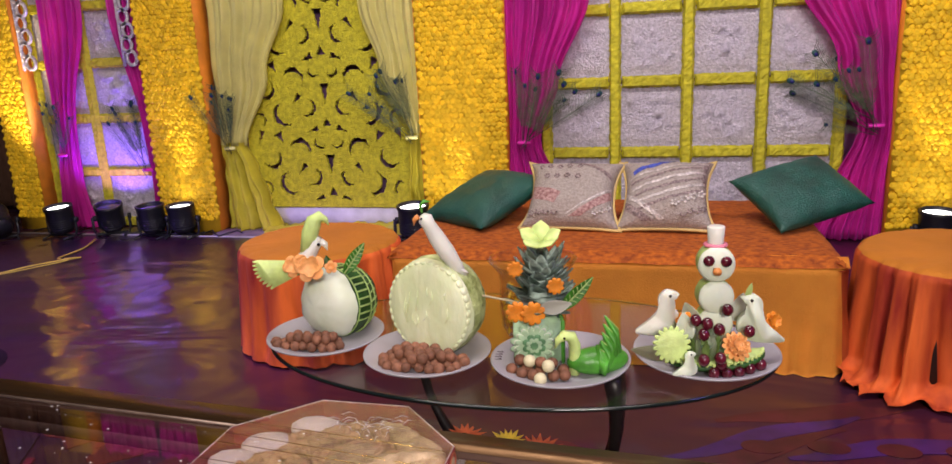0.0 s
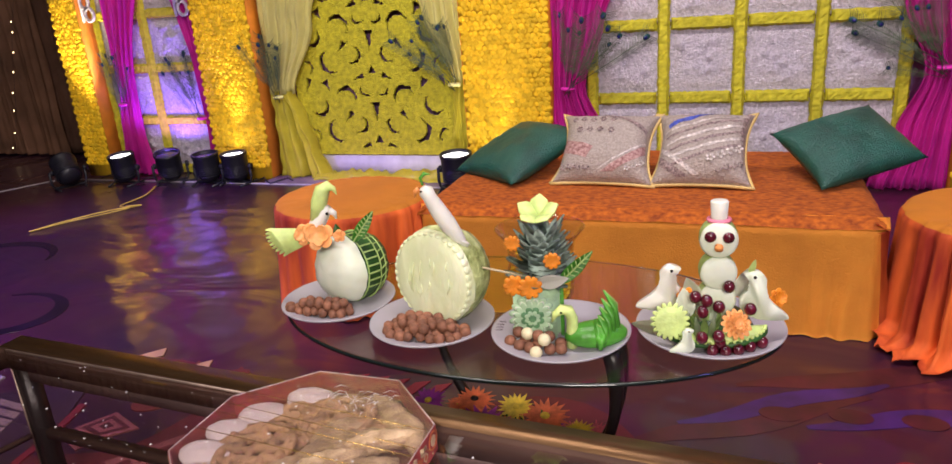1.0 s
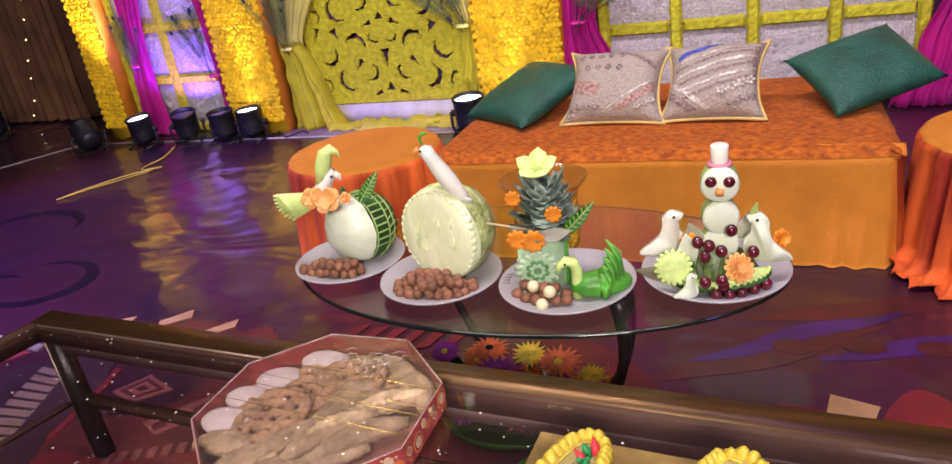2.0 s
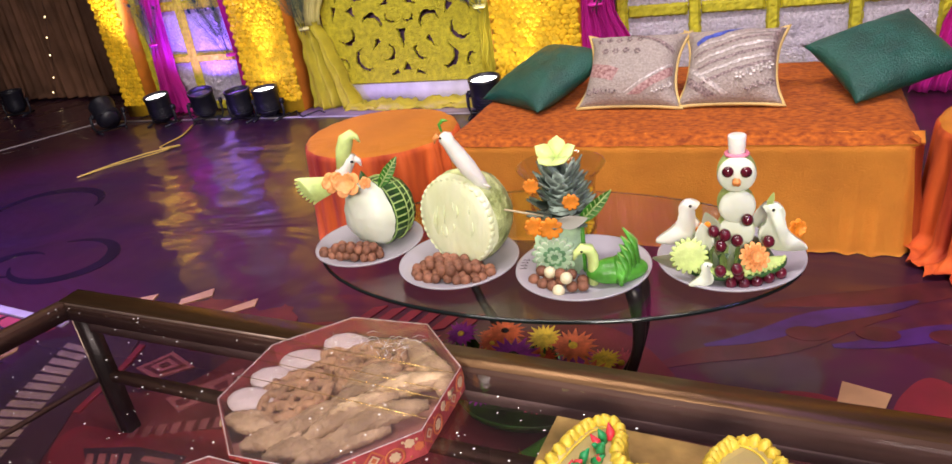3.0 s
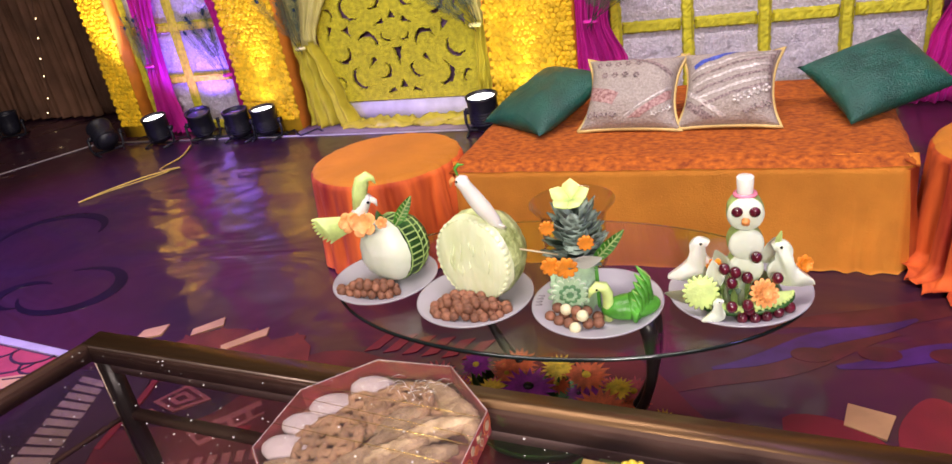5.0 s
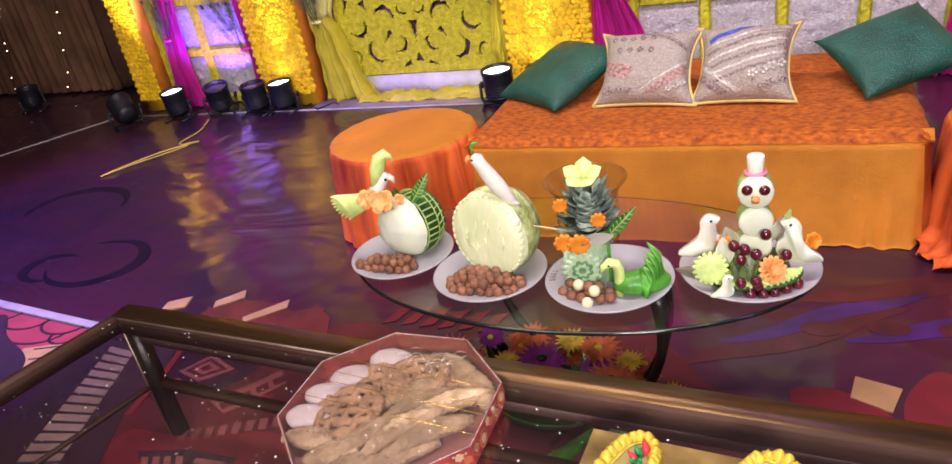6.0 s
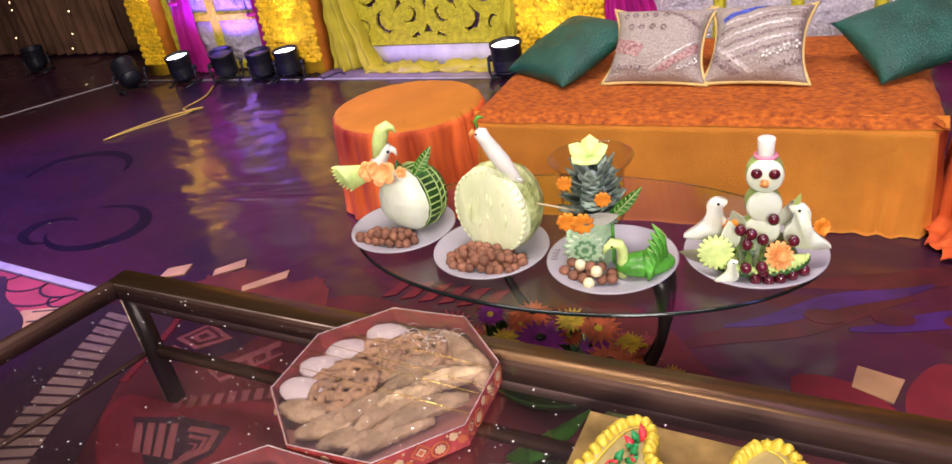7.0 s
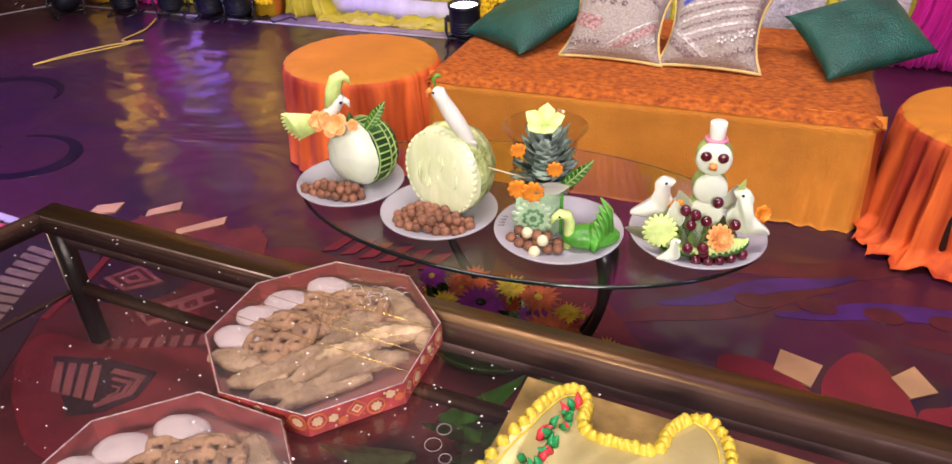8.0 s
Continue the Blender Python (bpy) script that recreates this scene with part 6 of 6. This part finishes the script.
core4 = part("melon_half", lathe([(0, 0), (0.07, 0), (0.075, 0.02), (0.06, 0.045), (0.0, 0.06)], 28), M["melon_rind"], at=T(0.392, 1.492, Z))
tagged(core4, "dark green melon base under the figure", "fruit")
gm = mesh_of(blob(S(0.0120, 0.0120, 0.0132), 16, 10), "grape", M["grape"])
bun = thing("grape_cluster", "loose glossy dark red grapes scattered round the figure", "grapes", T(0, 0, 0))
for x, y, z in ((0.352, 1.418, 0.113), (0.374, 1.41, 0.110), (0.367, 1.40, 0.090), (0.397, 1.412, 0.098), (0.414, 1.445, 0.128), (0.455, 1.425, 0.092), (0.368, 1.385, 0.042), (0.399, 1.385, 0.048),
                (0.388, 1.388, 0.014), (0.413, 1.390, 0.014), (0.436, 1.397, 0.016), (0.458, 1.412, 0.018), (0.480, 1.430, 0.020), (0.402, 1.396, 0.030)):
    share("grape", gm, bun, T(x, y, Z + z))

# ---- glass bowl of yellow petals behind the pineapple ----
bowl = thing("glass_bowl", "clear flared glass bowl holding orange-yellow flower petals", "bowl", T(-0.012, 1.62, G + 0.001))
part("glass", lathe([(0, 0.004), (0.066, 0.004), (0.074, 0.02), (0.078, 0.07), (0.074, 0.12), (0.080, 0.155), (0.104, 0.180), (0.106, 0.181), (0.083, 0.154), (0.0775, 0.12), (0.081, 0.07), (0.077, 0.018), (0.068, 0.0), (0, 0.0)], 40), M["clear_plastic"], bowl, "clear glass").visible_shadow = False
rnd = random.Random(55)
verts, faces = [], []
for k in range(420):
    a, q, z = rnd.uniform(0, 6.28), 0.070 * math.sqrt(rnd.random()), rnd.uniform(0.008, 0.115)
    m = T(q * math.cos(a), q * math.sin(a), z) @ Euler((rnd.uniform(0, 6), rnd.uniform(0, 6), rnd.uniform(0, 6))).to_matrix().to_4x4()
    b = len(verts)
    for x, y, zz in ((-0.010, 0, 0), (0, -0.006, 0.002), (0.010, 0, 0), (0, 0.006, 0.002)):
        verts.append(tuple(m @ Vector((x, y, zz))))
    faces.append([b, b + 1, b + 2, b + 3])
me = bpy.data.meshes.new("petals")
me.from_pydata(verts, [], faces)
me.materials.append(M["marigold"])
pet_ob = new("petals", me)
pet_ob.matrix_basis = bowl.matrix_basis
tagged(pet_ob, "loose orange-yellow marigold petals filling a glass bowl", "petals", kind="stuff")

# ---- flower arrangement under the oval table ----
arr = thing("flower_arrangement", "low arrangement of purple, orange and yellow gerberas", "flowers", T(-0.12, 1.50, -0.0) @ S(1.25, 1.0, 1.0))
part("tray", lathe([(0, 0.004), (0.15, 0.004), (0.16, 0.03), (0.155, 0.03), (0.14, 0.01), (0, 0.01)], 28), M["leaf"], arr)


def gerbera(parent, x, y, z, r, material, tilt, turn, seed):
    rnd = random.Random(seed)
    bm = bmesh.new()
    for layer, (n, f, up) in enumerate(((18, 1.0, 0.12), (16, 0.78, 0.30), (12, 0.5, 0.5))):
        for k in range(n):
            a = 2 * math.pi * (k + 0.5 * layer) / n + rnd.uniform(-0.05, 0.05)
            L = r * f * rnd.uniform(0.9, 1.08)
            w = L * 0.13
            d, s = Vector((math.cos(a), math.sin(a), 0)), Vector((-math.sin(a), math.cos(a), 0))
            p = [Vector((0, 0, 0.003 * layer)), d * L * 0.55 + s * w + Vector((0, 0, L * up * 0.6)), d * L + Vector((0, 0, L * up * 0.7)), d * L * 0.55 - s * w + Vector((0, 0, L * up * 0.6))]
            bm.faces.new([bm.verts.new(q) for q in p])
    g = part("flower_head", bm, material, parent, at=T(x, y, z) @ pose(0, 0, 0, tilt, 0, turn))
    part("flower_eye", blob(T(0, 0, r * 0.16) @ S(r * 0.2, r * 0.2, r * 0.1), 10, 6), M["seed"] if seed % 3 == 0 else M["gerbera_yellow"], g)


cols = ["gerbera_pink", "gerbera_purple", "gerbera_yellow", "gerbera_orange", "gerbera_purple", "gerbera_orange", "gerbera_yellow", "gerbera_pink", "gerbera_orange"]
rnd = random.Random(12)
k = 0
for x, y, z, r, c in ((-0.22, -0.02, 0.14, 0.05, "gerbera_pink"), (-0.14, 0.02, 0.16, 0.042, "gerbera_purple"), (-0.09, -0.04, 0.13, 0.04, "gerbera_yellow"), (-0.01, -0.04, 0.15, 0.06, "gerbera_purple"), (0.04, 0.04, 0.16, 0.04, "gerbera_yellow"),
                      (0.10, 0.03, 0.15, 0.05, "gerbera_orange"), (0.14, -0.06, 0.12, 0.06, "gerbera_orange"), (0.22, -0.09, 0.09, 0.04, "gerbera_yellow"), (-0.16, -0.08, 0.12, 0.045, "gerbera_orange"), (-0.05, 0.05, 0.16, 0.045, "gerbera_orange"),
                      (0.06, -0.12, 0.09, 0.045, "gerbera_pink"), (0.20, 0.02, 0.12, 0.04, "gerbera_pink"), (-0.24, -0.10, 0.10, 0.04, "gerbera_yellow"), (-0.06, -0.12, 0.09, 0.04, "gerbera_purple"), (0.26, -0.02, 0.07, 0.03, "gerbera_yellow")):
    gerbera(arr, x, y, z, r, M[c], 28 + rnd.uniform(-12, 12), rnd.uniform(-30, 30), k)
    part("stem", tube([(x * 0.6, y * 0.6, 0.008), (x, y, z)], 0.003, 5), M["leaf"], arr)
    k += 1
for k in range(26):
    a, q = rnd.uniform(0, 6.28), rnd.uniform(0.3, 1.0)
    gerbera(arr, 0.24 * q * math.cos(a), 0.11 * q * math.sin(a) - 0.02, rnd.uniform(0.08, 0.14), rnd.uniform(0.022, 0.036), M[cols[k % 9]], rnd.uniform(5, 45), rnd.uniform(-40, 40), k + 20)
for k in range(22):
    a = rnd.uniform(0, 6.28)
    part("leaf", leaf_bm(rnd.uniform(0.09, 0.17), rnd.uniform(0.02, 0.035), 0.4), M["leaf"], arr, at=T(0.08 * math.cos(a), 0.06 * math.sin(a), 0.02) @ pose(0, 0, 0, 0, 0, rnd.uniform(0, 360)) @ pose(0, 0, 0, rnd.uniform(35, 75)))
lg = thing("leaf_spray", "broad green leaves lying on the carpet under the low table", "leaves", T(-0.06, 1.10, 0.0))
for k in range(9):
    part("leaf", leaf_bm(0.26, 0.05, 0.25), M[("leaf", "green_skin", "rind_cut")[k % 3] if k < 6 else "leaf"], lg, at=T(rnd.uniform(-0.1, 0.1), rnd.uniform(-0.08, 0.12), 0.012 + 0.004 * k) @ pose(0, 0, 0, 0, 0, rnd.uniform(-60, 200)) @ pose(0, 0, 0, 66))
for k in range(3):
    part("yellow_leaf", leaf_bm(0.07, 0.02, 0.3), M["gerbera_yellow"], lg, at=T(0.06 + 0.05 * k, 0.08 - 0.02 * k, 0.07) @ pose(0, 0, 0, 40, 0, -60 + 50 * k))

# ---- low glass table in front ----
A = -3.6
ct = thing("coffee_table", "low glass coffee table with a bronze metal frame", "table", T(-1.20, 1.180, 0) @ pose(0, 0, 0, 0, 0, A))
W, D = 2.35, 0.86
SK = 0.17   # the short side runs slightly outwards


def rail(a, b, w, z0, z1, name, label=""):
    a, b = Vector((*a, 0)), Vector((*b, 0))
    d = b - a
    bm = box(0, d.length, -w, 0, z0, z1, 0.0025)
    part(name, bm, M["bronze"], ct, label, at=Matrix.Translation(a) @ pose(0, 0, 0, 0, 0, math.degrees(math.atan2(d.y, d.x))))


rail((0, 0), (W, 0), 0.062, G - 0.05, G + 0.006, "top_rail")
rail((W, -D), (0 - SK, -D), 0.05, G - 0.05, G + 0.004, "top_rail")
rail((-SK, -D), (0, -0.0), 0.032, G - 0.045, G + 0.002, "top_rail")
rail((W, 0), (W, -D), 0.05, G - 0.05, G + 0.004, "top_rail")
# plate added so the top catches reflections while the sides stay dark
part("rail_cap", box(0.004, W - 0.004, -0.060, -0.002, G + 0.0062, G + 0.0084, 0.0010), M["bronze_cap"], ct, "added plate that makes the rail's lit top face brighter than its sides")
# highlight along the left part of the rail edge, built as a strip
part("bright_bevel", box(0.03, 1.02, -0.0650, -0.0622, G + 0.0008, G + 0.0068, 0.0010), M["edge_glint"], ct, "inner edge highlight, put in as a bright strip")
part("glass_top", slab([(0.028, -0.066), (W - 0.05, -0.066), (W - 0.05, -D + 0.05), (-SK * 0.9 + 0.03, -D + 0.05)], G - 0.008, G), M["glass_low"], ct, "clear glass top under bright specks for reflected lights", smooth=False).visible_shadow = False
# legs get the dark metal to stand for shade under the glass
for x, y in ((0.01, -0.012), (W - 0.06, -0.012), (-SK + 0.02, -D + 0.06), (W - 0.06, -D + 0.06)):
    lg_ = part("leg", box(x, x + 0.040, y - 0.040, y, 0.0, G - 0.051, 0.004), M["iron"], ct, "square leg, the shade under the glass put in its colour")
    # thin strip stands for the highlight on the leg's corner
    part("leg_edge", box(x - 0.0015, x + 0.003, y - 0.0425, y - 0.0385, 0.001, G - 0.052, 0.001), M["edge_glint"], lg_, "corner highlight, put in as a bright strip")
rail((0.058, -0.022), (W - 0.065, -0.022), 0.028, 0.18, 0.205, "low_rail")
rail((-SK + 0.035, -D + 0.07), (0.025, -0.062), 0.014, 0.19, 0.202, "low_rail")
part("apron", box(0.06, W - 0.07, -0.05, -0.04, G - 0.085, G - 0.052, 0.002), M["apron"], ct, "pale apron strip under the rail")
# bright specks standing for small lights reflected in the table glass
rnd = random.Random(31)
verts, faces = [], []
for k in range(420):
    x, y = (rnd.uniform(-1.2, 0.2), rnd.uniform(0.35, 1.1)) if k < 240 else (rnd.uniform(-1.2, 0.9), rnd.uniform(0.35, 1.05))
    if k >= 330:   # specks for sparkles on the box lids
        x, y = rnd.uniform(-0.39, -0.09), rnd.choice((0.90, 0.49)) + rnd.uniform(-0.15, 0.15)
    s = rnd.choice((0.0010, 0.0014, 0.0018, 0.0026))
    a = rnd.uniform(0, 3)
    b = len(verts)
    for i in range(4):
        verts.append((x + s * math.cos(a + i * 1.57), y + s * math.sin(a + i * 1.57), (G + 0.0012 if k < 330 else G + 0.0535) + 0.0006 * (i % 2)))
    faces.append([b, b + 1, b + 2, b + 3])
me = bpy.data.meshes.new("glitter")
me.from_pydata(verts, [], faces)
me.materials.append(M["glint"])
tagged(new("glitter", me), "fine bright specks on the table glass, standing for reflected lights", "glitter", kind="stuff")

# ---- octagonal sweet boxes ----
def sweet_box(cx, cy, r, turn, seed, label):
    H = 0.048
    bx = thing("sweet_box", label, "box", T(cx, cy, G + 0.0015) @ pose(0, 0, 0, 0, 0, turn), "sweet boxes")
    oct_ = [(r * math.cos(math.pi / 4 * k + math.pi / 8), r * math.sin(math.pi / 4 * k + math.pi / 8)) for k in range(8)]
    part("bottom", slab(oct_, 0, 0.003), M["box_in"], bx, "pink card lining", smooth=False)
    side = r * 2 * math.sin(math.pi / 8)
    ap = r * math.cos(math.pi / 8)
    rnd = random.Random(seed)
    for k in range(8):
        at = pose(0, 0, 0, 0, 0, 45 * k) @ T(ap, 0, 0) @ pose(0, 0, 0, 0, 0, 90)
        p = part("side_panel", box(-side / 2, side / 2, -0.002, 0.0025, 0, H, 0.0006, 1), M["box_red"], bx, at=at, smooth=False)
        for i in range(5):
            x = -side / 2 + side * (i + 0.5) / 5
            kind_ = (i + k) % 3
            spot = T(x, -0.0022, H * (0.5 + 0.10 * (-1) ** i)) @ pose(0, 0, 0, 90)
            if kind_ == 0:
                for f, mname in ((1.0, "box_print2"), (0.78, "box_red"), (0.52, "box_print"), (0.30, "box_print2")):
                    part("printed_diamond", slab([(0.019 * f, 0), (0, 0.020 * f), (-0.019 * f, 0), (0, -0.020 * f)], 0, 0.0004 + 0.0005 * (1 - f)), M[mname], p, at=spot, smooth=False)
            elif kind_ == 1:
                part("printed_ring", lathe([(0.0135, 0), (0.0175, 0), (0.0175, 0.0008), (0.0135, 0.0008)], 16, True), M["box_print2"], p, at=spot)
                part("printed_flower", petal_disc(8, 0.0105, 0.0008, 0.4, 0), M["box_print"], p, at=spot)
            else:
                for dx, dz in ((-0.007, 0.006), (0.008, -0.006)):
                    part("printed_flower", petal_disc(6, 0.0095, 0.0008, 0.4, 0), M["box_print"] if dx < 0 else M["box_print2"], p, at=T(dx, 0, dz) @ spot)
        for i in range(12):
            part("printed_dot", blob(T(rnd.uniform(-side / 2 + 0.006, side / 2 - 0.006), -0.0022, rnd.uniform(0.006, H - 0.006)) @ S(0.003, 0.0006, 0.003), 6, 4), M["box_print"] if i % 2 else M["box_print2"], p)
    lid = slab([(x * 1.004, y * 1.004) for x, y in oct_], H + 0.0005, H + 0.0015)
    part("film_lid", lid, M["film"], bx, "clear cellophane lid", smooth=False).visible_shadow = False
    part("rim", tube([(x, y, H) for x, y in oct_ + oct_[:2]], 0.0012, 5), M["silver_thread"], bx)
    return bx


def pastry(L, w, h, seed):
    """A ribbed, slightly bent fried pastry."""
    n = 18
    pts = [(L * (i / n - 0.5), 0.10 * L * math.sin(math.pi * i / n), 0) for i in range(n + 1)]
    rad = [w * (0.25 + 0.75 * math.sin(math.pi * min(0.97, max(0.03, i / n))) ** 0.6) * (1 + 0.06 * (-1) ** i) for i in range(n + 1)]
    b = tube(pts, rad, 10)
    bmesh.ops.transform(b, matrix=S(1, 1, h / w), verts=b.verts)
    for v in b.verts:
        v.co += Vector((0, 0, 0.002)) * noise.noise(v.co * 60 + Vector((seed, 0, 0)))
    return b


PASTRY = [mesh_of(pastry(0.17, 0.024, 0.018, q), "pastry", M["snack"]) for q in range(3)]
SHORT = [mesh_of(pastry(0.105, 0.025, 0.018, 7 + q), "pastry", M["snack"]) for q in range(2)]
WHITE = [mesh_of(blob(S(0.047, 0.030, 0.013), 20, 10, 0.08, 1.5 + q), "white_sweet", M["snack_white"]) for q in range(2)]


def lattice_mesh(seed):
    """A thick fried lattice: strips woven over and under with open holes, ragged at the rim."""
    rnd = random.Random(seed)
    bms = []
    for i in range(5):
        o = -0.054 + 0.027 * i
        half = math.sqrt(max(0.0009, 0.066 ** 2 - o * o))
        for axis in (0, 1):
            pts = []
            for k in range(13):
                q = -half + 2 * half * k / 12
                z = 0.012 + 0.003 * math.sin(q * 116 + math.pi * (i + axis))
                wob = o + 0.0025 * noise.noise((q * 40, i, axis + seed))
                pts.append((q, wob, z) if axis == 0 else (wob, q, z))
            bms.append(tube(pts, [0.0080 * rnd.uniform(0.9, 1.1) for _ in pts], 8))
    for r in (0.064, 0.034):
        bms.append(tube([((r + 0.003 * math.sin(5 * a)) * math.cos(a), (r + 0.003 * math.sin(5 * a)) * math.sin(a), 0.012 + 0.003 * math.sin(7 * a)) for a in (2 * math.pi * k / 30 for k in range(32))], 0.0066, 7))
    return mesh_of(join(*bms), "lattice_pastry", M["snack_dark"])


LATT = [lattice_mesh(q) for q in range(2)]


def fill_box(bx, seed):
    rnd = random.Random(seed)

    def put(name, me, x, y, z, turn, tx=0, ty=0):
        ob = new(name, me)
        ob.matrix_basis = bx.matrix_basis @ T(x, y, z) @ pose(0, 0, 0, tx, ty, turn)
        return ob
    for k, (x, y, tr) in enumerate(((-0.150, -0.058, 12), (-0.148, 0.008, 20), (-0.122, 0.070, 38), (-0.065, 0.135, 22), (0.000, 0.155, 8))[:4]):
        tagged(put("white_sweet", WHITE[k % 2], x, y, 0.028, tr, 14, 10), "pale sugar-white oval sweet in an open-topped box", "sweet", "white sweets")
    for k, (x, y, z, tr) in enumerate(((-0.075, -0.030, 0.022, 8), (0.018, 0.082, 0.020, 24), (-0.060, 0.055, 0.012, 40), (-0.085, -0.020, 0.008, 20), (0.050, 0.110, 0.006, 5))):
        tagged(put("lattice_pastry", LATT[k % 2], x, y, z, tr, 3, -4), "brown fried pastry woven as a lattice", "pastry", "lattice pastries")
    long_ = [(0.015, -0.075, 0.030, 52), (0.062, -0.062, 0.034, 48), (0.112, -0.060, 0.028, 44), (0.060, 0.012, 0.026, 46), (0.118, 0.008, 0.036, 40), (0.100, 0.105, 0.026, -52), (0.140, 0.075, 0.030, -48), (0.070, -0.118, 0.016, 50)]
    for k, (x, y, z, tr) in enumerate(long_):
        tagged(put("fried_pastry", PASTRY[k % 3], x, y, z, tr + rnd.uniform(-5, 5), 0, rnd.uniform(-4, 4)), "golden brown ribbed fried pastry", "pastry", "fried pastries")
    for k, (x, y, z, tr) in enumerate(((-0.120, -0.115, 0.026, 6), (-0.055, -0.138, 0.024, 22), (0.0, -0.150, 0.020, 34), (-0.030, -0.100, 0.020, 30), (0.045, 0.045, 0.030, 50))):
        tagged(put("fried_pastry", SHORT[k % 2], x, y, z, tr + rnd.uniform(-5, 5), 0, rnd.uniform(-4, 4)), "short fat golden brown fried pastry", "pastry", "fried pastries")


OL = "octagonal printed red sweet box under clear cellophane"
b1 = sweet_box(-0.240, 0.908, 0.218, 0, 1, OL + ", tied with gold ribbon")
fill_box(b1, 1)
rb = thing("gold_ribbon", "thin gold ribbon and tinsel bow across the box", "ribbon", b1.matrix_basis @ T(0, 0, 0.051))
for k, (y0, y1) in enumerate(((-0.05, -0.01), (-0.02, 0.01), (-0.10, -0.06), (0.02, 0.06))):
    part("strand", tube([(-0.2, y0 + 0.08, 0.001), (0, (y0 + y1) / 2 + 0.04, 0.002), (0.2, y1, 0.001)], 0.0006, 5), M["gold_ribbon"], rb)
rnd = random.Random(77)
for k in range(26):
    x, y, a = rnd.gauss(0.03, 0.028), rnd.gauss(0.12, 0.016), rnd.uniform(0, 6.28)
    part("tinsel", tube([(x, y, 0.003), (x + 0.014 * math.cos(a), y + 0.010 * math.sin(a), 0.008), (x + 0.026 * math.cos(a), y + 0.018 * math.sin(a), 0.004)], [0.0004, 0.0008, 0.0003], 4), M["silver_thread"], rb)
b2 = sweet_box(-0.285, 0.490, 0.218, -3.5, 2, OL)
fill_box(b2, 2)

# ---- cake on a gold board ----
cake = thing("cake", "pale cream cake piped with yellow shells and red and green buds", "cake", T(0.0, 0.0, 0.0))
tagged(part("cake_board", slab([(0.146, 0.946), (0.118, 0.50), (0.70, 0.47), (0.70, 0.895)], G + 0.001, G + 0.010, 0.001), M["gold_board"], smooth=False), "square gold foil cake board", "cake board")
prof = smooth_outline([(0.150, 0.66), (0.185, 0.79), (0.215, 0.862), (0.245, 0.880), (0.268, 0.862), (0.272, 0.815), (0.290, 0.795), (0.335, 0.792), (0.385, 0.795), (0.402, 0.845), (0.435, 0.878), (0.468, 0.868), (0.490, 0.82), (0.50, 0.70), (0.45, 0.56), (0.32, 0.50), (0.20, 0.54)], 5)
part("sponge", slab(prof, G + 0.010, G + 0.068, 0.006), M["icing_top"], cake)
shell = lathe([(0, 0.015), (0.004, 0.0125), (0.0085, 0.006), (0.0095, 0.0), (0.008, -0.006)], 14)
for i, v in enumerate(shell.verts):
    v.co *= 1 + 0.10 * (-1) ** i
shell_me = mesh_of(shell, "piped_shell", M["icing"])
acc, last = 0.0, Vector((*prof[0], 0))
for i in range(1, len(prof) + 1):
    p = Vector((*prof[i % len(prof)], 0))
    acc += (p - last).length
    last = p
    if acc > 0.0092:
        acc = 0
        share("piped_shell", shell_me, cake, T(p.x, p.y, G + 0.066) @ pose(0, 0, 0, rnd.uniform(-20, 20), rnd.uniform(-20, 20), rnd.uniform(0, 90)) @ S(1.1, 1.1, 1.0))
        share("piped_shell", shell_me, cake, T(p.x, p.y, G + 0.050) @ S(1.15, 1.15, 1.1))
        share("piped_shell", shell_me, cake, T(p.x, p.y, G + 0.018) @ S(1.25, 1.25, 1.2))
cx = sum(p[0] for p in prof) / len(prof)
cy = sum(p[1] for p in prof) / len(prof)
part("piped_line", tube([(x + (cx - x) * 0.10, y + (cy - y) * 0.10, G + 0.069) for x, y in prof + prof[:2]], 0.0018, 5), M["icing"], cake)
for k in range(30):
    s = k / 30
    x, y = 0.245 - 0.045 * s + rnd.uniform(-0.014, 0.018), 0.845 - 0.20 * s
    bud = tube([(0, 0, 0), (0.002, 0.002, 0.012), (0, 0.006, 0.024)], [0.0062, 0.0066, 0.0008], 6)
    part("icing_bud" if k % 3 == 0 else "icing_leaf", bud, M["icing_red"] if k % 3 == 0 else M["icing_green"], cake, at=T(x, y, G + 0.067) @ pose(0, 0, 0, rnd.uniform(-35, 35), rnd.uniform(-35, 35), rnd.uniform(0, 360)))

# ---- clear plastic cake server ----
server = thing("cake_server", "clear plastic cake server lying on the glass", "cake server", T(0.055, 0.76, G + 0.002) @ pose(0, 0, 0, 0, 0, 12))
part("blade", slab(smooth_outline([(-0.05, -0.10), (0.03, -0.10), (0.034, 0.02), (0.02, 0.10), (0.004, 0.095), (-0.03, 0.01)], 5), 0, 0.0018), M["clear_plastic"], server, smooth=False)
for x, y, r in ((0.0, 0.03, 0.012), (-0.012, -0.004, 0.014), (0.012, -0.03, 0.010)):
    part("cut_ring", tube([(x + r * math.cos(a), y + r * math.sin(a), 0.002) for a in (2 * math.pi * k / 20 for k in range(22))], 0.0005, 4), M["silver_thread"], server)
